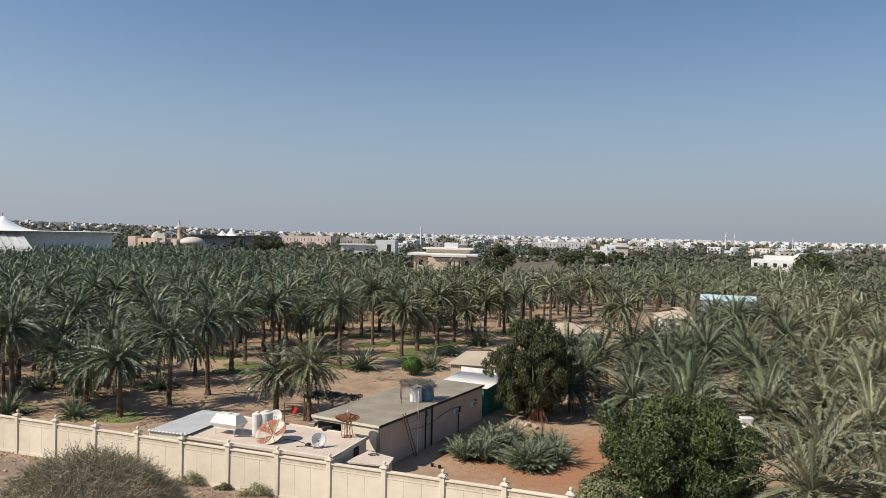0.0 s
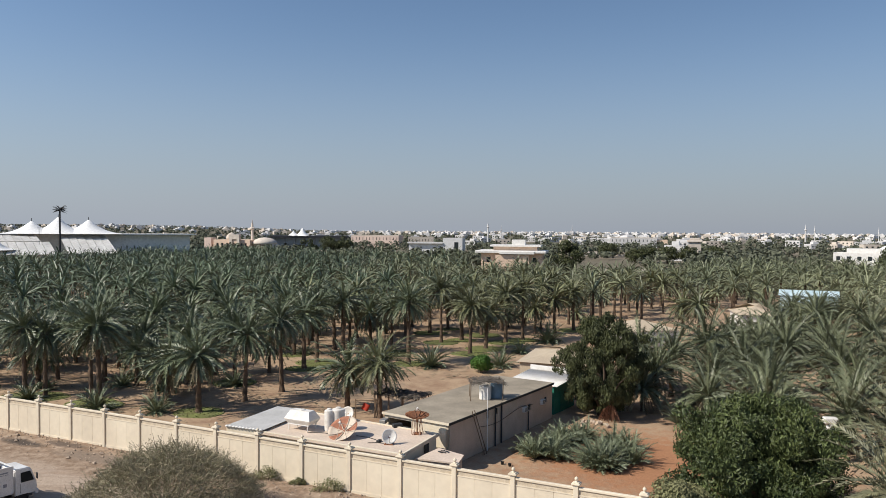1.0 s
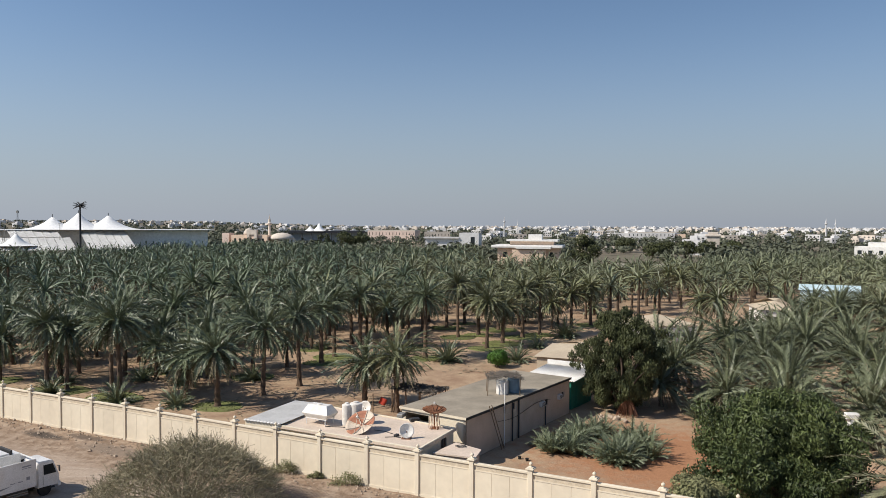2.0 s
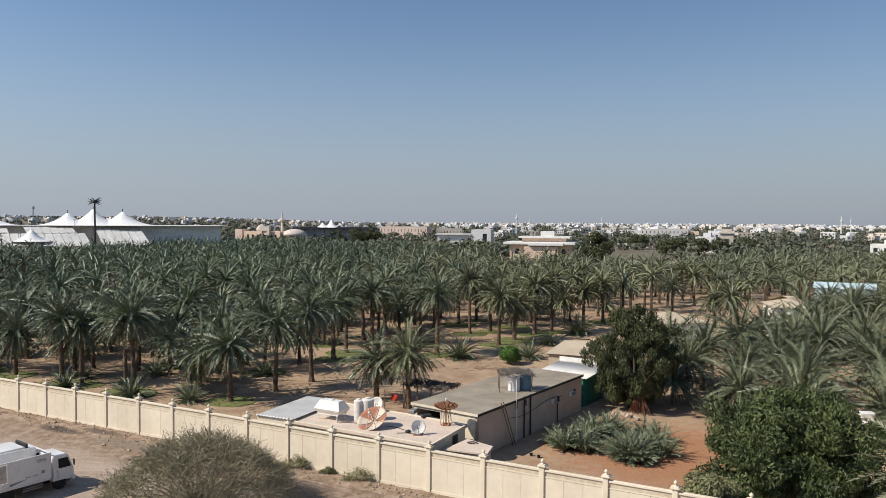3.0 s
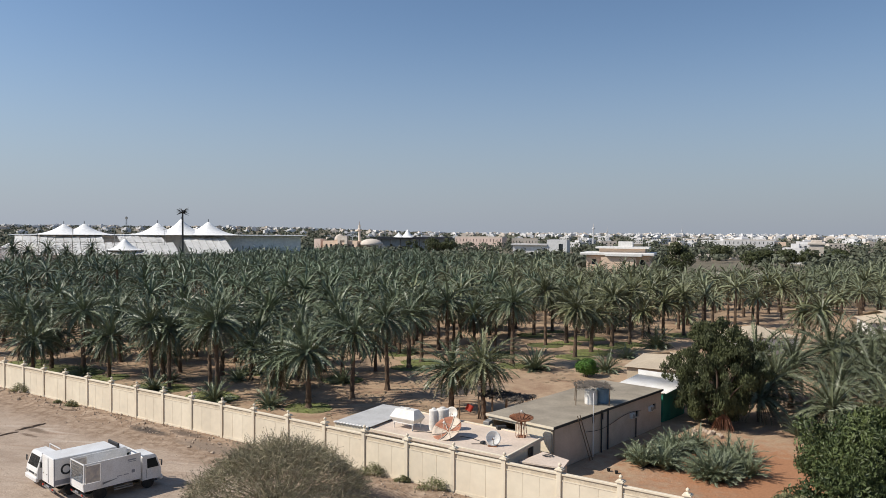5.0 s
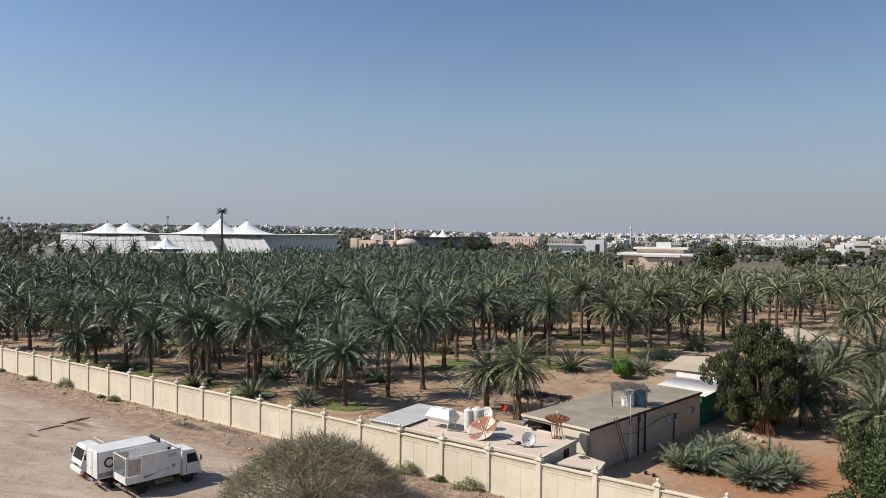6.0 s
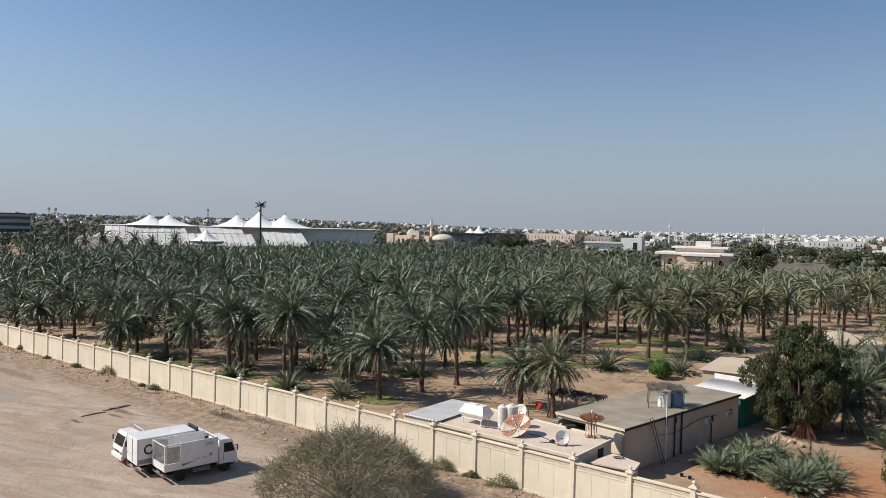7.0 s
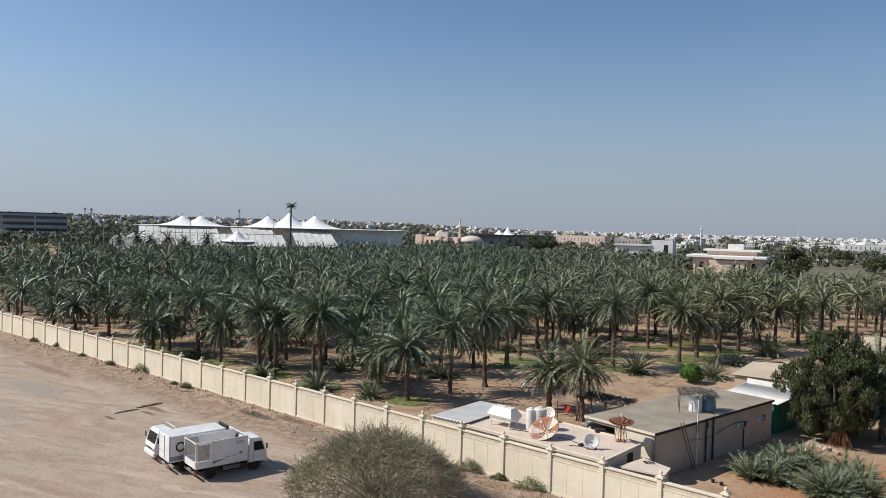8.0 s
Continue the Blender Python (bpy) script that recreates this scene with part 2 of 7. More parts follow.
def ground_material():
    """Pale trampled sand outside the wall, orange soil with litter inside it, duller scrub far off."""
    m = bpy.data.materials.new("desert_sand")
    m.use_nodes = True
    t = m.node_tree
    N, L = t.nodes.new, t.links.new
    b = t.nodes["Principled BSDF"]
    b.inputs["Roughness"].default_value, b.inputs["Specular IOR Level"].default_value = 0.95, 0.1
    pos = N("ShaderNodeNewGeometry").outputs["Position"]

    def noise_of(scale, detail=6, rough=0.6):
        n = N("ShaderNodeTexNoise")
        n.inputs["Scale"].default_value, n.inputs["Detail"].default_value, n.inputs["Roughness"].default_value = scale, detail, rough
        L(pos, n.inputs["Vector"])
        return n.outputs["Fac"]

    def ramp_of(value, lo, hi):
        r = N("ShaderNodeMapRange")
        r.inputs[1].default_value, r.inputs[2].default_value = lo, hi
        L(value, r.inputs[0])
        return r.outputs[0]

    def mixed(fac, a, c):
        x = N("ShaderNodeMix")
        x.data_type = "RGBA"
        for i, v in ((0, fac), (6, a), (7, c)):
            if isinstance(v, tuple):
                x.inputs[i].default_value = (*v, 1)
            else:
                L(v, x.inputs[i])
        return x.outputs[2]

    big, mid, fine = noise_of(0.07), noise_of(0.45), noise_of(6.0)
    lot = mixed(ramp_of(big, 0.35, 0.65), (0.38, 0.295, 0.225), (0.46, 0.365, 0.285))
    lot = mixed(ramp_of(mid, 0.52, 0.72), lot, (0.31, 0.235, 0.175))
    # old wheel tracks drawn out along the wall, and a few dark oil and damp patches
    along = N("ShaderNodeMapping")
    along.inputs["Rotation"].default_value = (0, 0, radians(20))
    along.inputs["Scale"].default_value = (0.16, 1.0, 1.0)
    L(pos, along.inputs["Vector"])
    streak = N("ShaderNodeTexNoise")
    streak.inputs["Scale"].default_value, streak.inputs["Detail"].default_value = 0.8, 6
    streak.inputs["Distortion"].default_value = 1.2
    L(along.outputs[0], streak.inputs["Vector"])
    lot = mixed(ramp_of(streak.outputs["Fac"], 0.50, 0.74), lot, (0.325, 0.245, 0.185))
    for deg, size, lo, hi, tone in ((-4, 0.35, 0.55, 0.72, (0.33, 0.235, 0.17)), (9, 1.5, 0.62, 0.78, (0.28, 0.21, 0.155)), (34, 0.5, 0.56, 0.7, (0.49, 0.40, 0.32))):
        lay = N("ShaderNodeMapping")
        lay.inputs["Rotation"].default_value, lay.inputs["Scale"].default_value = (0, 0, radians(deg)), (0.22, 1.0, 1.0)
        L(pos, lay.inputs["Vector"])
        rut = N("ShaderNodeTexNoise")
        rut.inputs["Scale"].default_value, rut.inputs["Detail"].default_value, rut.inputs["Distortion"].default_value = size, 7, 1.6
        L(lay.outputs[0], rut.inputs["Vector"])
        lot = mixed(ramp_of(rut.outputs["Fac"], lo, hi), lot, tone)
    spots = []
    for cx, cy, sx, sy, tone in ((-38.2, 55.1, 2.6, 0.55, (0.10, 0.08, 0.065)), (-34.2, 54.6, 2.2, 0.5, (0.15, 0.115, 0.09)), (-47.4, 53.0, 1.8, 0.4, (0.2, 0.15, 0.11)),
                                 (-63.0, 54.0, 6.0, 1.6, (0.34, 0.285, 0.235)), (-57.0, 46.0, 4.0, 1.2, (0.35, 0.29, 0.235)), (-30.5, 52.0, 4.0, 0.9, (0.24, 0.185, 0.14)),
                                 (-48.3, 48.9, 1.0, 0.22, (0.17, 0.125, 0.09)), (-46.8, 51.6, 1.2, 0.25, (0.18, 0.13, 0.095)), (-40.0, 46.5, 3.2, 0.5, (0.27, 0.205, 0.155)),
                                 (-70.0, 61.5, 7.0, 0.8, (0.27, 0.195, 0.14)), (-26.0, 50.6, 3.0, 0.6, (0.19, 0.15, 0.115)), (-15.5, 46.0, 3.4, 0.7, (0.23, 0.175, 0.135)),
                                 (11.0, 55.0, 11.0, 9.0, (0.385, 0.195, 0.105))):
        spot = N("ShaderNodeMapping")
        spot.vector_type = "TEXTURE"
        spot.inputs["Location"].default_value, spot.inputs["Rotation"].default_value = (cx, cy, 0), (0, 0, radians(-20))
        spot.inputs["Scale"].default_value = (sx, sy, 1e4)
        L(pos, spot.inputs["Vector"])
        far_off = N("ShaderNodeVectorMath")
        far_off.operation = "LENGTH"
        L(spot.outputs[0], far_off.inputs[0])
        ragged = N("ShaderNodeMath")
        ragged.operation = "MULTIPLY_ADD"
        ragged.inputs[1].default_value = 1.6
        L(noise_of(1.3), ragged.inputs[0]), L(far_off.outputs["Value"], ragged.inputs[2])
        spots.append((ramp_of(ragged.outputs[0], 2.0, 1.35), tone))
    gap = N("ShaderNodeVectorMath")
    gap.operation = "DOT_PRODUCT"
    gap.inputs[1].default_value = (0.334, 0.9425, 0)
    L(pos, gap.inputs[0])
    edge = N("ShaderNodeMath")
    edge.operation = "MULTIPLY_ADD"
    edge.inputs[1].default_value = 5.0
    L(noise_of(0.22, 7, 0.65), edge.inputs[0]), L(gap.outputs["Value"], edge.inputs[2])
    loose = mixed(ramp_of(noise_of(1.1, 8, 0.7), 0.42, 0.62), (0.25, 0.175, 0.12), (0.40, 0.305, 0.225))
    lot = mixed(ramp_of(edge.outputs[0], 37.2, 39.4), lot, loose)
    for mask, tone in spots[:-1]:
        lot = mixed(mask, lot, tone)
    soil = mixed(ramp_of(mid, 0.35, 0.62), (0.30, 0.195, 0.128), (0.425, 0.305, 0.20))
    soil = mixed(ramp_of(big, 0.48, 0.62), soil, (0.44, 0.32, 0.212))
    soil = mixed(spots[-1][0], soil, spots[-1][1])
    far = mixed(ramp_of(noise_of(0.012), 0.4, 0.6), (0.13, 0.122, 0.086), (0.215, 0.18, 0.135))
    # signed distance from the wall's line: inside is positive
    dot = N("ShaderNodeVectorMath")
    dot.operation = "DOT_PRODUCT"
    dot.inputs[1].default_value = (0.352, 0.936, 0)
    L(pos, dot.inputs[0])
    wob = N("ShaderNodeMath")
    wob.operation = "MULTIPLY_ADD"
    wob.inputs[1].default_value = 1.0
    L(mid, wob.inputs[0]), L(dot.outputs["Value"], wob.inputs[2])
    colour = mixed(ramp_of(wob.outputs[0], 40.9, 41.3), lot, soil)
    colour = mixed(ramp_of(dot.outputs["Value"], 180, 240), colour, far)
    speck = N("ShaderNodeMath")
    speck.operation = "MULTIPLY_ADD"
    speck.inputs[1].default_value, speck.inputs[2].default_value = 0.6, 0.7
    L(fine, speck.inputs[0])
    out = N("ShaderNodeVectorMath")
    out.operation = "SCALE"
    L(colour, out.inputs[0]), L(speck.outputs[0], out.inputs["Scale"])
    L(out.outputs[0], b.inputs["Base Color"])
    bump = N("ShaderNodeBump")
    bump.inputs["Strength"].default_value, bump.inputs["Distance"].default_value = 0.8, 0.11
    L(noise_of(2.2, 8, 0.7), bump.inputs["Height"]), L(bump.outputs[0], b.inputs["Normal"])
    return m


SAND = ground_material()

# ---------------------------------------------------------------- building blocks


def link_mesh(name, me, material, parent=None, label="", m=None):
    ob = new(name, me)
    if material and not me.materials:
        me.materials.append(material)
    if parent:
        ob.parent = parent
    if m is not None:
        ob.matrix_basis = m
    if label:
        ob["label"] = label
    return ob


def part(name, bm, material, parent=None, label="", smooth=False, m=None):
    """Links a bmesh as one mesh object under a thing or a part."""
    bmesh.ops.recalc_face_normals(bm, faces=bm.faces)
    me = bpy.data.meshes.new(name)
    if smooth:
        for f in bm.faces:
            f.smooth = True
    bm.to_mesh(me)
    bm.free()
    return link_mesh(name, me, material, parent, label, m)


def thing(name, label, category, m, group="", kind=""):
    ob = new(name)
    ob.empty_display_size = 0.3
    ob.matrix_basis = m
    return tagged(ob, label, category, group, kind)


def add_box(bm, x0, x1, y0, y1, z0, z1, bevel=0.0):
    r = bmesh.ops.create_cube(bm, size=1.0)
    vs = r["verts"]
    for v in vs:
        v.co = Vector((x0 + (v.co.x + 0.5) * (x1 - x0), y0 + (v.co.y + 0.5) * (y1 - y0), z0 + (v.co.z + 0.5) * (z1 - z0)))
    if bevel:
        es = list({e for v in vs for e in v.link_edges})
        bmesh.ops.bevel(bm, geom=es, offset=bevel, segments=1, affect="EDGES")
    return bm


def box(x0, x1, y0, y1, z0, z1, bevel=0.0):
    return add_box(bmesh.new(), x0, x1, y0, y1, z0, z1, bevel)


def add_prism(bm, pts, z0, z1):
    lo, hi = [bm.verts.new((x, y, z0)) for x, y in pts], [bm.verts.new((x, y, z1)) for x, y in pts]
    n = len(pts)
    bm.faces.new(lo[::-1]), bm.faces.new(hi)
    for i in range(n):
        bm.faces.new((lo[i], lo[(i + 1) % n], hi[(i + 1) % n], hi[i]))
    return bm


def add_tube(bm, path, radii, n=6, cap=True):
    """A tapered tube along a path of points."""
    rings = []
    for i, p in enumerate(path):
        p = Vector(p)
        d = (Vector(path[min(i + 1, len(path) - 1)]) - Vector(path[max(i - 1, 0)])).normalized()
        a = d.cross(Vector((0.13, 0.91, 0.4))).normalized()
        b = d.cross(a)
        r = radii[i] if isinstance(radii, (list, tuple)) else radii
        rings.append([bm.verts.new(p + (a * math.cos(k * math.tau / n) + b * math.sin(k * math.tau / n)) * r) for k in range(n)])
    for u, w in zip(rings, rings[1:]):
        for k in range(n):
            bm.faces.new((u[k], u[(k + 1) % n], w[(k + 1) % n], w[k]))
    if cap:
        bm.faces.new(rings[0][::-1]), bm.faces.new(rings[-1])
    return bm


def tube(path, radii, n=6):
    return add_tube(bmesh.new(), path, radii, n)


def add_lathe(bm, profile, n=16, centre=(0, 0, 0)):
    """A solid of revolution round z from (radius, height) pairs."""
    rings = []
    for r, z in profile:
        rings.append([bm.verts.new((centre[0] + r * math.cos(k * math.tau / n), centre[1] + r * math.sin(k * math.tau / n), centre[2] + z)) for k in range(n)])
    for u, w in zip(rings, rings[1:]):
        for k in range(n):
            bm.faces.new((u[k], u[(k + 1) % n], w[(k + 1) % n], w[k]))
    bm.faces.new(rings[0][::-1]), bm.faces.new(rings[-1])
    return bm


def wall_panel(length, height, thick, openings=()):
    """A wall along x, thickness towards y, with rectangular openings (x0, x1, z0, z1) that go through it."""
    bm = bmesh.new()
    xs = sorted({0.0, length, *(o[0] for o in openings), *(o[1] for o in openings)})
    for x0, x1 in zip(xs, xs[1:]):
        holes = sorted((o[2], o[3]) for o in openings if o[0] <= x0 + 1e-6 and o[1] >= x1 - 1e-6)
        z = 0.0
        for a, b in [*holes, (height, height)]:
            if a > z + 1e-6:
                add_box(bm, x0, x1, 0, thick, z, a)
            z = b
    bmesh.ops.remove_doubles(bm, verts=bm.verts, dist=1e-5)
    return bm


def raw_mesh(name, verts, faces, materials=(), slots=None, smooth=False):
    me = bpy.data.meshes.new(name)
    me.from_pydata(verts, [], faces)
    for mt in materials:
        me.materials.append(mt)
    if slots is not None:
        me.polygons.foreach_set("material_index", slots)
    if smooth:
        me.polygons.foreach_set("use_smooth", [True] * len(me.polygons))
    me.update()
    return me


def turn(deg):
    a = radians(deg)
    return np.array([[math.cos(a), -math.sin(a), 0], [math.sin(a), math.cos(a), 0], [0, 0, 1]])


# ---------------------------------------------------------------- the wall's line, the ground
POST_GAP = 3.73
BEND = np.array((-31.155, 54.83))
EAST, WEST = np.array((0.9363, -0.3511)), np.array((-0.9425, 0.334))


def wall_point(k):
    """The k-th post of the boundary wall; 0 at the slight bend, positive to the east."""
    return BEND + (EAST * k if k >= 0 else WEST * -k) * POST_GAP


def wall_side(x, y):
    """Metres behind (+) or before (-) the wall's line."""
    n = (0.3511, 0.9363) if x > BEND[0] else (0.334, 0.9425)
    return (x - BEND[0]) * n[0] + (y - BEND[1]) * n[1]


def ground_height(x, y):
    h = 0.05 * noise.noise((x * 0.22, y * 0.22, 0)) + 0.025 * noise.noise((x * 0.9, y * 0.9, 3))
    s = wall_side(x, y)
    if -6 < s < 0.3:
        h += (0.16 + 0.14 * noise.noise((x * 0.5, y * 0.5, 7))) * math.exp(-((s + 1.1) / 1.0) ** 2)
    if -11 < s < 0 and x < -42:
        # soil pushed up into low broken ridges
        q = math.exp(-((s + 4.5) / 3.2) ** 2) * min(1, (-42 - x) / 8)
        h += q * (0.20 * abs(noise.noise((x * 0.16 + 3, s * 0.55, 1.0))) + 0.12 * noise.noise((x * 0.55, y * 0.55, 9)))
    if s < 0:
        # two worn wheel tracks beside the wall
        for c in (-6.0, -7.9):
            h -= 0.05 * math.exp(-((s - c) / 0.35) ** 2)
    return h


def far_rise(x, y):
    """The land far to the north-west climbs gently towards the horizon."""
    r, az = math.hypot(x, y), math.degrees(math.atan2(x, y))
    q, w = min(1, max(0, (r - 900) / 2600)), min(1, max(0, (-10 - az) / 18))
    return 21 * q * q * (3 - 2 * q) * w * w * (3 - 2 * w)


def build_ground():
    xs = np.concatenate([(-4900, -4300, -3700, -3200, -2700, -2300, -2000, -1700, -1400, -1100, -900, -700, -450, -300, -210, -160, -130), np.arange(-112, 62, 0.55),
                         (75, 95, 130, 180, 260, 400, 700, 1200, 2200, 3500, 4900)])
    ys = np.concatenate([(-600, -200, -60, 0, 15), np.arange(26, 100, 0.55), (108, 120, 140, 170, 220, 300, 420, 600, 800, 1000, 1200, 1400, 1700, 2000, 2400, 2800, 3300, 3900, 4900)])
    near = lambda x, y: -112 <= x <= 62 and 26 <= y <= 100
    verts = [(x, y, ground_height(x, y) if near(x, y) else far_rise(x, y)) for y in ys for x in xs]
    n = len(xs)
    faces = [(j * n + i, j * n + i + 1, (j + 1) * n + i + 1, (j + 1) * n + i) for j in range(len(ys) - 1) for i in range(n - 1)]
    me = raw_mesh("ground", verts, faces, [SAND], smooth=True)
    tagged(new("ground", me), "dry sandy ground, pale and tracked in the yard, orange under the palms", "ground", kind="structure")


build_ground()


# ---------------------------------------------------------------- boundary wall of precast panels


def build_boundary_wall():
    wall = thing("boundary_wall", "long cream precast boundary wall with posts and ball finials", "wall", Matrix(), kind="structure")
    H_TOP = 2.72
    meshes = {}

    def shared(key, make, mat_):
        if key not in meshes:
            bm = make()
            bmesh.ops.recalc_face_normals(bm, faces=bm.faces)
            me = bpy.data.meshes.new(key)
            bm.to_mesh(me)
            bm.free()
            me.materials.append(mat_)
            meshes[key] = me
        return meshes[key]

    half = 0.15
    clear = POST_GAP - 2 * half
    third = clear / 3

    def finial():
        return add_lathe(bmesh.new(), [(0.10, 0), (0.085, 0.03), (0.05, 0.07), (0.045, 0.10), (0.095, 0.14), (0.11, 0.20), (0.085, 0.26), (0.03, 0.295), (0.012, 0.33)], 10)

    def cap():
        bm = box(-0.25, 0.25, -0.25, 0.25, 0, 0.08, 0.015)
        return add_box(bm, -0.19, 0.19, -0.19, 0.19, 0.07, 0.13, 0.015)

    for k in range(-20, 16):
        a, b = wall_point(k), wall_point(k + 1)
        d = (b - a) / np.linalg.norm(b - a)
        ang = math.degrees(math.atan2(d[1], d[0]))
        base = pose(a[0], a[1], 0, 0, 0, ang)
        link_mesh("post", shared("post", lambda: box(-half, half, -0.16, 0.16, -0.3, 2.86, 0.02), CREAM), None, wall, m=base)
        link_mesh("cap", shared("cap", cap, CREAM), None, wall, m=base @ pose(0, 0, 2.86))
        link_mesh("finial", shared("finial", finial, CREAM), None, wall, m=base @ pose(0, 0, 2.98))
        for i in range(3):
            gap = 0.009
            link_mesh("panel", shared("panel", lambda: box(0, third - gap, -0.06, 0.06, -0.3, 2.30, 0.005), CREAM), None, wall,
                      m=base @ pose(half + i * third + gap / 2, 0.0, 0))
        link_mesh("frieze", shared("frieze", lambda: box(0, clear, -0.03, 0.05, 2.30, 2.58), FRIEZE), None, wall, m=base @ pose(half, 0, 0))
        link_mesh("coping", shared("coping", lambda: box(0, clear, -0.11, 0.11, 2.58, H_TOP, 0.02), CREAM), None, wall, m=base @ pose(half, 0, 0))
        link_mesh("plinth", shared("plinth", lambda: box(0, clear, -0.10, -0.062, -0.3, 0.22, 0.01), CREAM), None, wall, m=base @ pose(half, 0, 0))
        link_mesh("rail", shared("rail", lambda: box(0, clear, -0.085, -0.06, 2.24, 2.31), CREAM), None, wall, m=base @ pose(half, 0, 0))


# ---------------------------------------------------------------- date palms


def frond(rng, length, lift, droop, pairs, leaf, width, segs=6):
    """One feather leaf along +x: a keeled rib and two rows of stiff leaflets set in a V. Returns vertices and triangles."""
    s = np.linspace(0, 1, segs + 1)
    ang = radians(lift) - radians(droop) * s ** 1.5
    step = length / segs
    px = np.concatenate([[0], np.cumsum(np.cos(ang[:-1]) * step)])
    pz = np.concatenate([[0], np.cumsum(np.sin(ang[:-1]) * step)])
    py = rng.uniform(-0.16, 0.16) * length * s ** 2
    w = 0.055 * (1 - 0.85 * s) + 0.008
    V = [np.stack([np.repeat(px, 2), np.repeat(py, 2) + np.stack([-w, w], 1).ravel(), np.repeat(pz, 2)], 1)]
    F = []
    for i in range(segs):
        F += [(2 * i, 2 * i + 1, 2 * i + 3), (2 * i, 2 * i + 3, 2 * i + 2)]
    u = np.repeat(np.linspace(0.13, 0.985, pairs), 2) + rng.uniform(-0.012, 0.012, pairs * 2)
    side = np.tile([-1.0, 1.0], pairs)
    x, y, z, a = np.interp(u, s, px), np.interp(u, s, py), np.interp(u, s, pz), np.interp(u, s, ang)
    T = np.stack([np.cos(a), 0 * a, np.sin(a)], 1)
    roll = rng.uniform(-0.5, 0.5)
    up = np.stack([-np.sin(a), 0 * a, np.cos(a)], 1)
    flat = np.stack([0 * a, 1 + 0 * a, 0 * a], 1)
    U = up * math.cos(roll) + flat * math.sin(roll)
    S = (flat * math.cos(roll) - up * math.sin(roll)) * side[:, None]
    size = leaf * (0.5 + 0.62 * np.sin(np.pi * np.clip(u * 0.85 + 0.1, 0, 1))) * rng.uniform(0.8, 1.15, len(u))
    fwd = radians(42) + rng.uniform(-0.16, 0.16, len(u)) + 0.25 * u
    vee = radians(30) + rng.uniform(-0.42, 0.32, len(u))
    D = T * np.sin(fwd)[:, None] + (S * np.cos(vee)[:, None] + U * np.sin(vee)[:, None]) * np.cos(fwd)[:, None]
    P = np.stack([x, y, z], 1)
    tip = P + D * size[:, None]
    k = 2 * (segs + 1)
    tri = np.stack([P - T * width / 2, P + T * width / 2, tip], 1).reshape(-1, 3)
    F += [(k + 3 * i, k + 3 * i + 1, k + 3 * i + 2) for i in range(len(u))]
    V.append(tri)
    return np.concatenate(V), F


def crown(seed, fronds, pairs, leaf, width, length=3.5, lift=(84, -48), bend=(24, 58), segs=5):
    """A whole head of fronds round the origin, the young ones upright, the old ones hanging."""
    rng = np.random.default_rng(seed)
    V, F, k = [], [], 0
    hi, lo = math.sin(radians(lift[0])), math.sin(radians(lift[1]))
    for i in range(fronds):
        q = i / max(1, fronds - 1)
        up = math.degrees(math.asin(hi + (lo - hi) * q)) + rng.uniform(-10, 10)
        dr = bend[0] + (bend[1] - bend[0]) * math.sin(math.pi * min(1, 0.15 + 0.75 * q)) + rng.uniform(-12, 16)
        ln = length * (0.74 + 0.3 * math.sin(math.pi * min(1, q + 0.28))) * rng.uniform(0.82, 1.12)
        v, f = frond(rng, ln, up, dr, pairs, leaf, width, segs)
        v = v + (0.12, 0, 0)
        v = v @ turn(i * 137.508 + rng.uniform(-20, 20)).T
        V.append(v), F.extend([tuple(a + k for a in t) for t in f])
        k += len(v)
    return np.concatenate(V), F


def blade_crown(seed, fronds, length, half, segs=4):
    """A head of fronds for palms far off: each a deeply folded feather with a ragged edge."""
    rng = np.random.default_rng(seed)
    V, F, k = [], [], 0
    for i in range(fronds):
        q = i / max(1, fronds - 1)
        up = math.asin(0.99 - 1.72 * q) + radians(rng.uniform(-10, 10))
        dr = radians(26 + 34 * math.sin(math.pi * min(1, 0.15 + 0.75 * q)) + rng.uniform(-14, 18))
        ln = length * (0.74 + 0.3 * math.sin(math.pi * min(1, q + 0.28))) * rng.uniform(0.82, 1.12)
        s = np.linspace(0, 1, 2 * segs + 1)
        a = up - dr * s ** 1.5
        x = np.concatenate([[0], np.cumsum(np.cos(a[:-1]))]) * ln / (2 * segs) + 0.12
        z = np.concatenate([[0], np.cumsum(np.sin(a[:-1]))]) * ln / (2 * segs)
        y = rng.uniform(-0.15, 0.15) * ln * s ** 2
        w = half * np.sin(np.pi * np.clip(0.10 + s * 0.88, 0, 1)) ** 0.7 * np.where(np.arange(len(s)) % 2, 1.3, 0.55) * rng.uniform(0.8, 1.2, len(s))
        roll = rng.uniform(-0.5, 0.5)
        rib = np.stack([x, y, z], 1)
        nrm = np.stack([-np.sin(a), 0 * a, np.cos(a)], 1)
        fw = np.stack([np.cos(a), 0 * a, np.sin(a)], 1) * (w * 0.7)[:, None]
        across = np.stack([0 * w, w, 0 * w], 1)
        le = rib + nrm * (w * (0.45 - roll))[:, None] + fw - across
        ri = rib + nrm * (w * (0.45 + roll))[:, None] + fw + across
        v = np.concatenate([rib, le, ri]) @ turn(i * 137.508 + rng.uniform(-20, 20)).T
        n = len(s)
        for j in range(n - 1):
            F += [(k + j, k + j + 1, k + n + j + 1, k + n + j), (k + j + 1, k + j, k + 2 * n + j, k + 2 * n + j + 1)]
        V.append(v)
        k += len(v)
    return np.concatenate(V), F


